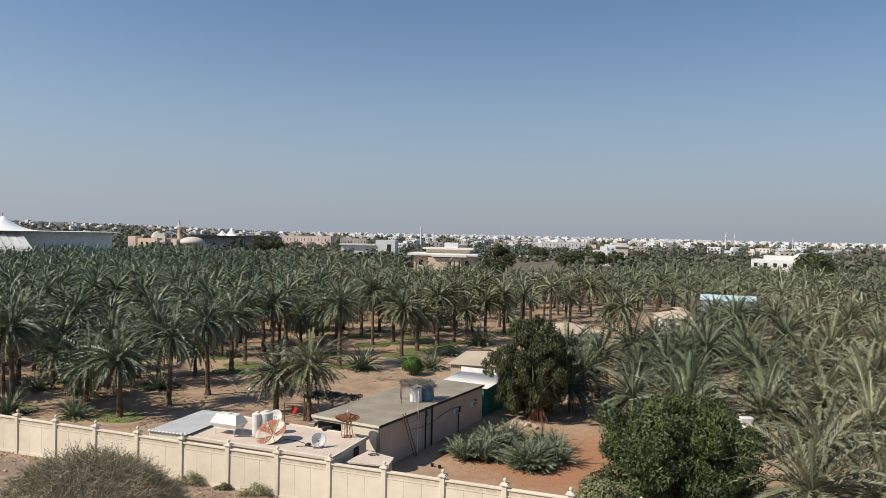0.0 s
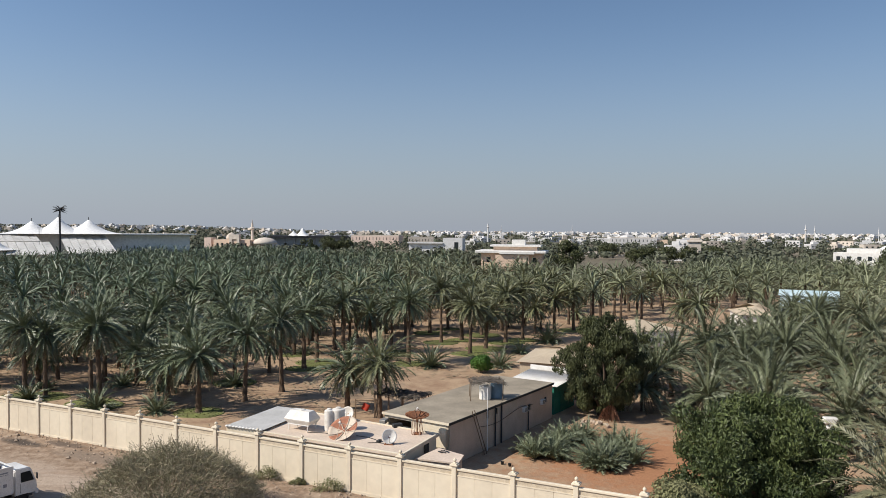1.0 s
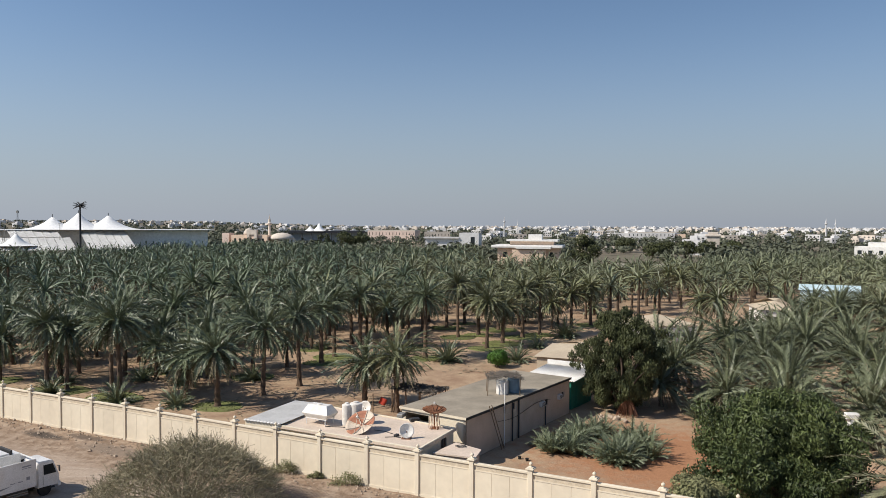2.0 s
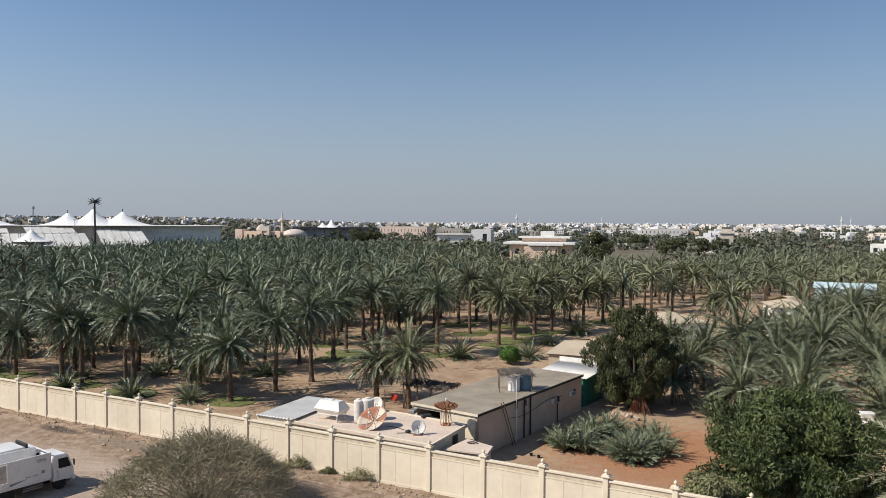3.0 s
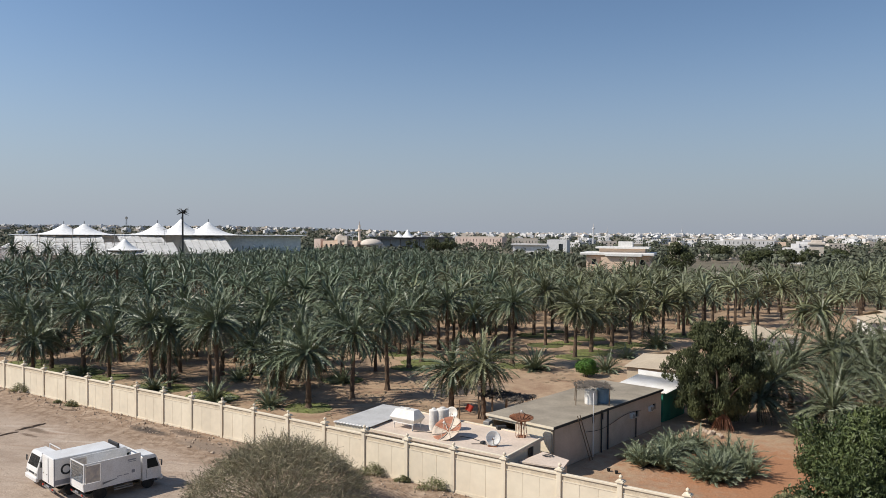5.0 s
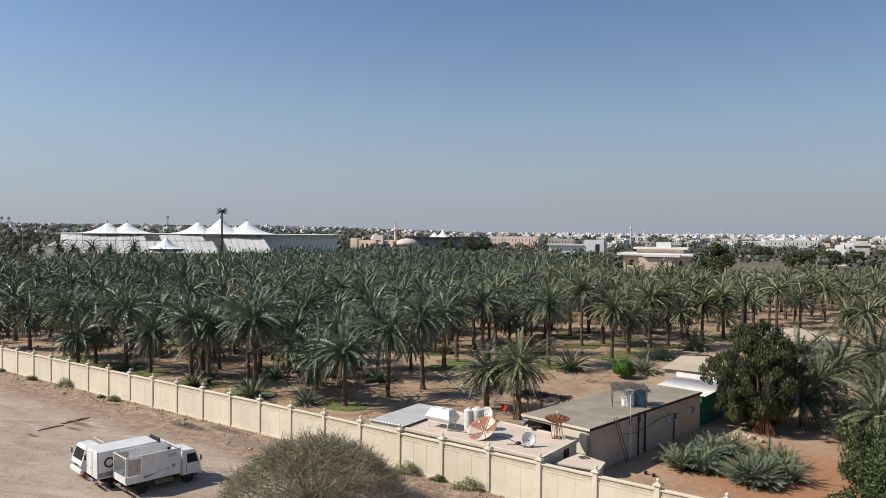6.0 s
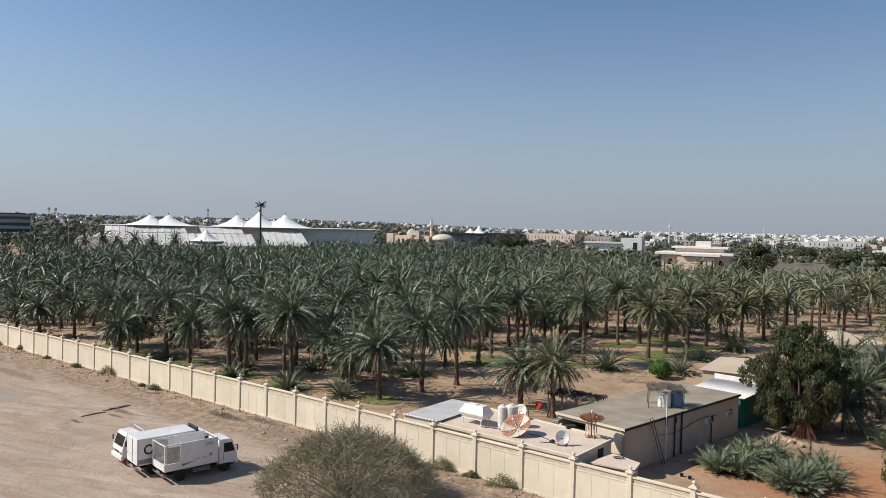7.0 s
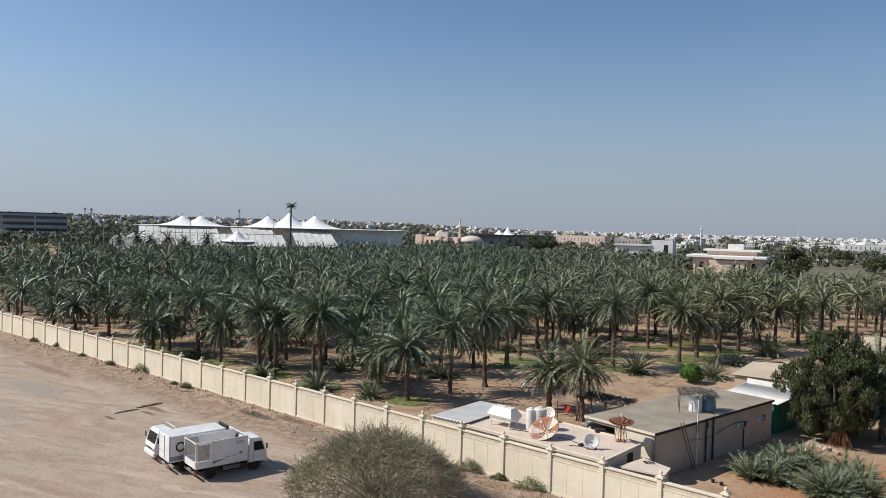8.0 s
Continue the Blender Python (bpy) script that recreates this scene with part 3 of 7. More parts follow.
def trunk_shape(seed, height, sides=9, rings=16, r0=0.27, r1=0.19):
    """A rough tapered stem with the stubs of old leaves, a flared foot and a little lean."""
    rng = np.random.default_rng(seed)
    lean = rng.uniform(-0.03, 0.03, 2) * height
    V, F = [], []
    for i in range(rings + 1):
        q = i / rings
        r = r0 + (r1 - r0) * min(1, q * 1.6)
        r += 0.22 * max(0, 0.08 - q) / 0.08 if i else 0.25
        if q > 0.86:
            r += 0.12 * (q - 0.86) / 0.14
        for k in range(sides):
            a = (k + 0.5 * (i % 2)) * math.tau / sides
            rr = r * (1 + (0.10 if i % 2 else -0.06)) * rng.uniform(0.92, 1.08)
            V.append((lean[0] * q * q + rr * math.cos(a), lean[1] * q * q + rr * math.sin(a), -0.3 + (height + 0.3) * q))
    for i in range(rings):
        for k in range(sides):
            F.append((i * sides + k, i * sides + (k + 1) % sides, (i + 1) * sides + (k + 1) % sides, (i + 1) * sides + k))
    F.append(tuple(rings * sides + k for k in range(sides)))
    return V, F, lean


PALM_LABELS = {
    "tall": "tall date palm with a rough brown trunk and drooping grey-green fronds",
    "short": "short date palm with a full grey-green crown, in sandy soil",
    "bush": "young stemless date palm, a fan of blue-green fronds on the sand",
    "young": "young date palm shoots, feathery upright grey-green fronds",
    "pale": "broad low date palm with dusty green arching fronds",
}


# kind: fronds, pairs of leaflets, leaflet length, its width, frond length, lift, bend
PALM_SHAPES = {
    "tall": (74, 18, 0.46, 0.185, 3.75, (86, -62), (22, 56)),
    "short": (66, 18, 0.46, 0.185, 3.7, (87, -38), (22, 56)),
    "bush": (46, 18, 0.38, 0.115, 2.2, (87, 2), (18, 54)),
    "young": (28, 26, 0.34, 0.05, 1.85, (88, 28), (18, 60)),
    "pale": (64, 28, 0.44, 0.145, 4.2, (88, -26), (12, 50)),
}


def palm_template(seed, height, detail, leafmat=None, kind="tall"):
    """A palm with trunk, crown and dry hanging fronds; a template that is copied into place."""
    fronds, pairs, leaf, width, length, lift, bend = PALM_SHAPES[kind]
    palm = thing("date_palm", PALM_LABELS[kind], "palm tree", Matrix(), "date palms of the grove")
    lean = (0, 0)
    if kind not in ("bush", "young"):
        v, f, lean = trunk_shape(seed, height)
        link_mesh("trunk", raw_mesh("trunk", v, f), TRUNK, palm)
    top = pose(lean[0], lean[1], max(height, 0.05))
    if detail == 1:
        v, f = blade_crown(seed + 100, 74, 3.75, 0.145, 4)
    else:
        v, f = crown(seed + 100, fronds, pairs, leaf, width, length, lift, bend)
    link_mesh("crown", raw_mesh("crown", v.tolist(), f), leafmat or FROND, palm, m=top)
    if kind in ("tall", "pale"):
        v, f = crown(seed + 200, 28, 12, leaf * 0.75, width, length * 0.92, (-22, -72), (28, 38))
        link_mesh("dry_fronds", raw_mesh("dry_fronds", v.tolist(), f), DRY_FROND, palm, "brown dead fronds hanging under the crown", m=top)
    return palm


# palms that stand singly near the wall and the house: x, y, height of the crown
PALMS_NEAR = [
    (-38.7, 67.3, 7.7), (-40.2, 68.4, 7.2), (-41.4, 81.3, 5.0), (-28.4, 65.9, 5.3), (-30.0, 79.1, 6.4), (-25.9, 70.9, 6.6),
    (-23.6, 75.6, 7.6), (-24.8, 88.2, 6.6), (-24.3, 92.4, 7.4), (-28.8, 97.7, 6.4), (-15.2, 68.9, 3.9), (-11.6, 66.1, 5.1),
    (-12.7, 93.0, 7.9), (-16.2, 101.1, 6.3), (-10.2, 111.1, 8.1), (-5.4, 101.6, 6.6), (-3.4, 106.2, 5.4), (-0.6, 112.5, 7.4),
    (-7.3, 113.9, 6.0), (-13.0, 121.1, 6.3), (-10.5, 126.4, 6.6), (-4.5, 119.8, 6.3), (2.0, 115.2, 8.0), (10.8, 127.6, 6.5),
    (-46.1, 70.2, 6.3), (-48.1, 70.0, 7.0), (-56.0, 73.6, 4.7), (-61.0, 75.7, 7.3), (-66.0, 76.4, 4.7), (-71.6, 78.9, 5.8),
]
PALMS_NEAR += [(-73.8, 79.9, 6.2), (-82.3, 82.8, 4.8), (-100.0, 89.4, 4.0)]
PALMS_BACK = [
    (4.9, 147.5, 7.3), (10.6, 136.1, 5.4), (8.5, 154.3, 6.9), (20.7, 150.4, 6.3), (30.9, 166.5, 6.6), (31.4, 156.5, 6.1),
    (38.7, 177.0, 6.1), (52.7, 179.9, 6.6), (25.0, 160.0, 6.4), (34.0, 172.0, 6.2),
    (-206.4, 212.5, 9.3), (-201.9, 216.6, 9.6), (-199.1, 219.4, 8.8), (-194.7, 223.3, 9.4), (-190.0, 227.6, 8.6), (-183.8, 232.4, 9.5),
]
PALMS_EAST = [
    (21.6, 83.9, 5.0), (16.6, 78.3, 4.4), (28.8, 80.6, 5.0), (22.0, 64.9, 3.9), (17.7, 68.0, 2.4), (43.8, 94.8, 5.0),
    (32.4, 76.2, 4.0), (43.3, 82.7, 5.0), (31.0, 59.9, 4.5), (24.1, 46.4, 4.4), (19.6, 38.6, 4.0), (29.4, 50.6, 4.5),
    (40.0, 68.4, 5.0), (52.0, 88.4, 5.0), (62.4, 114.4, 5.2), (63.7, 127.6, 5.2), (45.5, 115.7, 4.6), (12.6, 71.5, 2.2),
    (36.5, 64.0, 4.6), (26.0, 59.4, 3.1), (30.5, 68.0, 3.6), (24.8, 73.0, 3.2), (36.0, 88.0, 4.6), (50.0, 101.0, 5.0),
]
PALMS_EAST += [(14.5, 75.0, 3.4), (14.0, 81.0, 4.0), (24.0, 78.5, 3.8), (20.0, 74.5, 3.2), (33.5, 83.0, 4.4), (20.5, 61.0, 2.8), (38.5, 80.0, 4.4),
               (23.0, 38.2, 3.6), (33.5, 54.0, 4.6), (34.8, 47.6, 4.8),
               (49.5, 136.5, 2.6), (53.0, 135.2, 2.8), (56.5, 133.5, 2.6), (46.2, 138.4, 2.6), (60.5, 131.5, 3.0), (51.2, 139.5, 3.4), (55.0, 138.2, 3.4), (58.6, 136.6, 3.4),
               (33.4, 106.4, 2.6), (37.4, 107.2, 2.6), (29.6, 104.0, 2.6)]
# shorter palms that crowd the front rows of the western grove
front = np.random.default_rng(4)
for i in range(400):
    k, d = front.uniform(-19, -1.0), front.uniform(9, 40)
    p = np.array((-31.155, 54.83)) + np.array((0.94, -0.342)) * k * 3.73 + np.array((0.342, 0.94)) * d
    if len(PALMS_NEAR) < 58 and all(math.hypot(p[0] - q[0], p[1] - q[1]) > 4.0 for q in PALMS_NEAR):
        PALMS_NEAR.append((float(p[0]), float(p[1]), float(front.uniform(2.8, 5.4))))
PALMS_BUSH = [(-32.2, 65.3, 0.85), (-9.7, 91.0, 1.25), (-1.1, 92.0, 1.05), (5.7, 112.8, 1.35), (1.5, 102.9, 0.9), (-36.0, 74.5, 0.8)]
PALMS_YOUNG = []
young = np.random.default_rng(77)
# two clumps of offshoots in the orange soil beside the house
for cx, cy, n in ((1.7, 56.4, 5), (3.0, 55.6, 6), (3.4, 58.4, 6), (6.0, 54.4, 4), (7.0, 54.4, 6), (8.3, 55.9, 6), (8.4, 58.0, 5), (5.2, 60.9, 5)):
    for i in range(n):
        a, q = young.uniform(0, math.tau), math.sqrt(young.uniform(0, 1))
        PALMS_YOUNG.append((cx + 1.15 * q * math.cos(a), cy + 1.2 * q * math.sin(a), young.uniform(0.6, 1.1)))
PALMS_YOUNG += [(15.2, 62.0, 1.0), (17.5, 73.5, 1.1), (25.0, 66.0, 1.1), (33.5, 57.0, 1.1), (28.0, 76.0, 1.1), (38.0, 75.0, 1.1), (21.0, 70.0, 1.0),
                (14.8, 66.5, 1.0), (34.5, 70.5, 1.1)]

for x, y, h in PALMS_NEAR:
    if math.atan2(x, y) < radians(-16) and young.uniform() < 0.28:
        a = young.uniform(0, math.tau)
        PALMS_BUSH.append((x + 1.5 * math.cos(a), y + 1.5 * math.sin(a), young.uniform(0.55, 1.05)))
# low palms round the hipped hut and the turquoise shed
PALMS_BUSH += [(33.2, 113.5, 1.7), (36.6, 114.6, 1.6), (40.4, 112.6, 1.7), (30.2, 111.0, 1.6), (44.4, 114.0, 1.7), (38.2, 118.5, 1.5), (34.6, 119.6, 1.5), (27.5, 99.5, 1.5), (32.5, 103.0, 1.4), (36.8, 99.0, 1.6), (24.0, 94.0, 1.5), (41.0, 108.0, 1.5), (33.0, 94.5, 1.6), (44.5, 122.0, 1.3),
               (29.0, 90.0, 1.5), (46.5, 140.0, 1.4), (57.0, 146.0, 1.5), (65.0, 150.0, 1.5), (51.0, 133.0, 1.3)]

R_FAR = ((-60, 285), (-44, 300), (-40, 318), (-32, 325), (-26, 390), (-18, 370), (-11, 330), (-5, 320), (-3.8, 310), (-3.2, 236), (3.5, 236), (5, 215), (11, 235), (14, 290), (24, 310), (40, 310))
R_NEAR = ((-60, 60), (-45, 60), (-40, 66), (-33, 78), (-27, 84), (-20, 90), (-14, 96), (-6, 110), (0, 116), (8, 130), (10, 145), (14, 118), (17, 96), (20, 72), (24, 58), (30, 46), (40, 40))
CLEARINGS = ((42, 131, 10), (60, 157, 11), (50, 150, 9), (133, 268, 12), (20, 108, 12), (140, 256, 8), (11.5, 69, 6), (36, 122, 7))


def fill_grove():
    """Rows of further palms on a loose planting grid behind the wall, as (x, y, height, distance)."""
    rng = np.random.default_rng(5)
    listed = [(p[0], p[1]) for p in PALMS_NEAR + PALMS_BACK + PALMS_EAST]
    az_r, far_r = zip(*R_FAR)
    az_n, near_r = zip(*R_NEAR)
    spots = []
    for i in range(-85, 85):
        for j in range(0, 80):
            s = 5.3
            p = BEND + EAST * (i * s + (j % 2) * 2.6) + np.array((0.371, 0.929)) * (j * s + 6)
            x, y = p + rng.uniform(-1.9, 1.9, 2)
            r, az = math.hypot(x, y), math.degrees(math.atan2(x, y))
            h = rng.uniform(3.7, 7.7) - 0.7 * min(1, r / 300)
            if rng.uniform() < (0.26 if az < -9 else 0.15):
                h *= rng.uniform(0.3, 0.6)
            if az < -58 or az > 38 or wall_side(x, y) < 5:
                continue
            if r > np.interp(az, az_r, far_r) + rng.uniform(-8, 8) or r < np.interp(az, az_n, near_r):
                continue
            if any(math.hypot(x - a, y - b) < c for a, b, c in CLEARINGS) or any(math.hypot(x - a, y - b) < 4.2 for a, b in listed):
                continue
            if (15 < az < 19.5 and 106 < r < 128) or (9.8 < az < 19 and 128 < r < 166) or (9 < az < 11 and r < 108) or (19 < az < 23 and 125 < r < 168):
                continue
            if az > 13 and r < 125 and rng.uniform() < 0.6:
                continue
            if -8 < az < 9 and rng.uniform() < 0.12:
                continue
            spots.append((x, y, h if az < 12 else h * 0.85, r))
    return sorted(spots, key=lambda q: q[3])


def build_palms():
    rng = np.random.default_rng(11)
    heights = (3.0, 4.2, 5.4, 6.4, 7.4)
    near = [palm_template(20 + i, h, 0, kind="short" if h < 4 else "tall") for i, h in enumerate(heights)]
    mid = [palm_template(40 + i, h, 1, kind="short" if h < 4 else "tall") for i, h in enumerate(heights)]
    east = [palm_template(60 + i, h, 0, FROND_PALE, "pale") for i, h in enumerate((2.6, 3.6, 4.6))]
    green = [palm_template(65 + i, h, 0, FROND_GREEN, "pale") for i, h in enumerate((2.6, 3.6, 4.6))]
    shoots = [palm_template(75 + i, 0, 0, FROND_BLUE, "young") for i in range(3)]
    bush = [palm_template(70 + i, 0, 0, FROND if i else FROND_BLUE, "bush") for i in range(2)]
    warm_near = [palm_template(20 + i, h, 0, FROND_WARM, "short" if h < 4 else "tall") for i, h in enumerate(heights)]
    warm_mid = [palm_template(40 + i, h, 1, FROND_WARM, "short" if h < 4 else "tall") for i, h in enumerate(heights)]
    kinds = {"near": (near, heights), "mid": (mid, heights), "warm_near": (warm_near, heights), "warm_mid": (warm_mid, heights), "east": (east, (2.6, 3.6, 4.6)), "green": (green, (2.6, 3.6, 4.6))}

    def plant(kind, x, y, h):
        # the drier eastern half of the grove is more olive
        if kind in ("near", "mid") and math.degrees(math.atan2(x, y)) + rng.uniform(-9, 9) > -11:
            kind = "warm_" + kind
        temps, hs = kinds[kind]
        i = int(np.argmin([abs(h - q) for q in hs]))
        k = h / hs[i]
        s = rng.uniform(0.88, 1.2)
        m = pose(x, y, 0, rng.uniform(-2, 2), rng.uniform(-2, 2), rng.uniform(0, 360)) @ Matrix.Diagonal((s, s, k, 1))
        copy_thing(temps[i], m)

    for x, y, h in PALMS_NEAR:
        plant("near", x, y, h)
    for x, y, h in PALMS_BACK:
        plant("mid", x, y, h)
    for x, y, h in PALMS_EAST:
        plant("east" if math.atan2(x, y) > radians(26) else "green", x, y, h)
    for i, (x, y, s) in enumerate(PALMS_BUSH + PALMS_YOUNG):
        t = shoots[i % 3] if i >= len(PALMS_BUSH) else bush[i % 2]
        tip = 14 if i >= len(PALMS_BUSH) else 4
        copy_thing(t, pose(x, y, 0, rng.uniform(-tip, tip), rng.uniform(-tip, tip), rng.uniform(0, 360)) @ Matrix.Diagonal((s, s, s * rng.uniform(0.9, 1.25), 1)))
    spots = fill_grove()
    single = 300 - len(PALMS_NEAR + PALMS_BACK + PALMS_EAST + PALMS_BUSH + PALMS_YOUNG)
    for x, y, h, r in spots[:single]:
        az = math.degrees(math.atan2(x, y))
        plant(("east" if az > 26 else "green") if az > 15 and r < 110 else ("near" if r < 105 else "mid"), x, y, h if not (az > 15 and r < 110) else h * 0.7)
    for t in near + mid + warm_near + warm_mid + east + green + bush + shoots:
        for o in (*t.children_recursive, t):
            bpy.data.objects.remove(o)
    # the palms further off, too many to tell apart
    shapes = [blade_crown(300 + i, 48, 3.8, 0.14, 3) for i in range(8)]
    small = [blade_crown(320 + i, 31, 3.8, 0.17, 2) for i in range(8)]
    for east_side, mat_, label in ((False, FROND_FAR, "dense date palm grove reaching far back, grey-green crowns"),
                                   (True, FROND_OLIVE, "dense grove of dusty olive-green date palms")):
        V, F, M, k = [], [], [], 0
        for x, y, h, r in spots[single:]:
            if (math.atan2(x, y) > radians(-11) + 0.10 * math.sin(r * 0.1) + 0.09 * math.sin(x * 12.9 + y * 7.1)) != east_side:
                continue
            v, f = (shapes if r < 185 else small)[int(rng.integers(0, 8))]
            v = v @ turn(rng.uniform(0, 360)).T * rng.uniform(0.88, 1.12) + (x, y, h)
            V.append(v)
            F += [tuple(a + k for a in t) for t in f]
            M += [0] * len(f)
            k += len(v)
            ring = np.array([(0.2 * math.cos(a), 0.2 * math.sin(a), 0) for a in np.arange(5) * math.tau / 5])
            V += [ring * 1.4 + (x, y, -0.2), ring + (x, y, h)]
            F += [(k + a, k + (a + 1) % 5, k + 5 + (a + 1) % 5, k + 5 + a) for a in range(5)]
            M += [1] * 5
            k += 10
        me = raw_mesh("palm_grove", np.concatenate(V).tolist(), F, [mat_, TRUNK], M)
        tagged(new("palm_grove", me), label, "palm grove", kind="stuff")


# ---------------------------------------------------------------- broad-leaved trees and shrubs


def leaf_cloud(seed, lobes, count, size, shell=0.75, droop=0.0):
    """Small folded leaves scattered through the outer part of a set of lobes (x, y, z, rx, ry, rz)."""
    rng = np.random.default_rng(seed)
    w = np.array([l[3] * l[4] + l[4] * l[5] + l[3] * l[5] for l in lobes])
    which = rng.choice(len(lobes), count, p=w / w.sum())
    L = np.array(lobes)[which]
    d = rng.normal(size=(count, 3))
    d /= np.linalg.norm(d, axis=1, keepdims=True)
    r = shell + (1.08 - shell) * rng.uniform(0, 1, count) ** 0.6
    # leaves gather in sprays with gaps between them
    lump = np.array([noise.noise(Vector(a * 2.6 + b)) for a, b in zip(d, L[:, :3])])
    r *= 1 + 0.22 * lump
    P = L[:, :3] + d * L[:, 3:] * r[:, None]
    nrm = d + rng.normal(scale=0.55, size=(count, 3))
    nrm /= np.linalg.norm(nrm, axis=1, keepdims=True)
    t = np.cross(nrm, rng.normal(size=(count, 3)))
    t[:, 2] -= droop
    t /= np.linalg.norm(t, axis=1, keepdims=True)
    b = np.cross(nrm, t)
    s = (size * rng.uniform(0.6, 1.35, count))[:, None]
    quad = np.stack([P - t * s, P - b * s * 0.42 + nrm * s * 0.1, P + t * s, P + b * s * 0.42 + nrm * s * 0.1], 1).reshape(-1, 3)
    keep = P[:, 2] > 0.05
    F = [(4 * i, 4 * i + 1, 4 * i + 2, 4 * i + 3) for i in range(count) if keep[i]]
    return quad.tolist(), F


def limbs(bm, foot, lobes, r, rng, stems=1):
    """A forked trunk from the foot out to the middle of each lobe."""
    for i, l in enumerate(lobes):
        end = Vector(l[:3])
        start = Vector(foot) + Vector((rng.uniform(-1, 1), rng.uniform(-1, 1), 0)) * (0.25 * stems)
        fork = start.lerp(end, 0.35)
        fork.z += 0.12 * (end.z - start.z)
        bend = start.lerp(end, 0.7) + Vector((rng.uniform(-0.3, 0.3), rng.uniform(-0.3, 0.3), 0.2))
        add_tube(bm, [start - Vector((0, 0, 0.3)), fork, bend, end], [r, r * 0.6, r * 0.35, r * 0.12], 6)


def leafy_tree(name, label, category, at, lobes, count, size, leafmat, seed, trunk_r=0.22, stems=1, shell=0.72, droop=0.0):
    rng = np.random.default_rng(seed)
    tree = thing(name, label, category, pose(*at))
    bm = bmesh.new()
    limbs(bm, (0, 0, 0), sorted(lobes, key=lambda q: q[2])[:: max(1, len(lobes) // 9)], trunk_r, rng, stems)
    part("trunk", bm, BARK, tree, smooth=True)
    v, f = leaf_cloud(seed, lobes, count, size, shell, droop)
    link_mesh("crown", raw_mesh("crown", v, f), leafmat, tree)
    return tree


def lobe_ring(rng, n, spread, z0, z1, r, flat=0.8):
    """Lobes packed over a crown: a low ring, a middle and a top."""
    out = []
    for i in range(n):
        a, q = i * 2.399, i / n
        d = spread * math.sqrt(1 - q) * rng.uniform(0.75, 1.0)
        z = z0 + (z1 - z0) * q ** 0.8
        k = r * rng.uniform(0.8, 1.2)
        out.append((d * math.cos(a), d * math.sin(a), z, k, k, k * flat))
    return out


def lobe_crowd(rng, n, spread, z0, z1, r, lean=0.0):
    """Many small uneven lobes through a rounded crown, denser towards its outside."""
    out = []
    for i in range(n):
        d = rng.normal(size=3)
        d /= np.linalg.norm(d)
        q = rng.uniform(0.55, 1.0)
        k = r * rng.uniform(0.65, 1.35)
        x, y, z = d[0] * spread * q, d[1] * spread * q, (z0 + z1) / 2 + d[2] * (z1 - z0) / 2 * q
        narrow = 1 - 0.28 * max(0.0, (z - z0) / (z1 - z0)) ** 2
        out.append((x * narrow + lean * z, y * narrow, max(z, k * 0.5), k, k, k * rng.uniform(0.7, 1.0)))
    return out


def sprays(rng, n, profile, r, rough, hang=1.0):
    """Leaf sprays on the outside and inside of an uneven crown; profile: pairs (height, half-width)."""
    zs, ws = zip(*profile)
    out = []
    area = np.cumsum(np.interp(np.linspace(zs[0], zs[-1], 60), zs, ws))
    for i in range(n):
        z = float(np.interp(rng.uniform(0, area[-1]), area, np.linspace(zs[0], zs[-1], 60)))
        a = rng.uniform(0, math.tau)
        bulge = 1 + rough * noise.noise((1.7 * math.cos(a), 1.7 * math.sin(a), z * 0.55)) + 0.4 * rough * noise.noise((4.5 * math.cos(a), 4.5 * math.sin(a), z * 1.4))
        d = float(np.interp(z, zs, ws)) * bulge * rng.uniform(0.25, 1.0) ** 0.45
        k = r * rng.uniform(0.55, 1.4)
        out.append((d * math.cos(a), d * math.sin(a), max(z, 0.3), k, k, k * hang * rng.uniform(0.6, 1.1)))
    return out


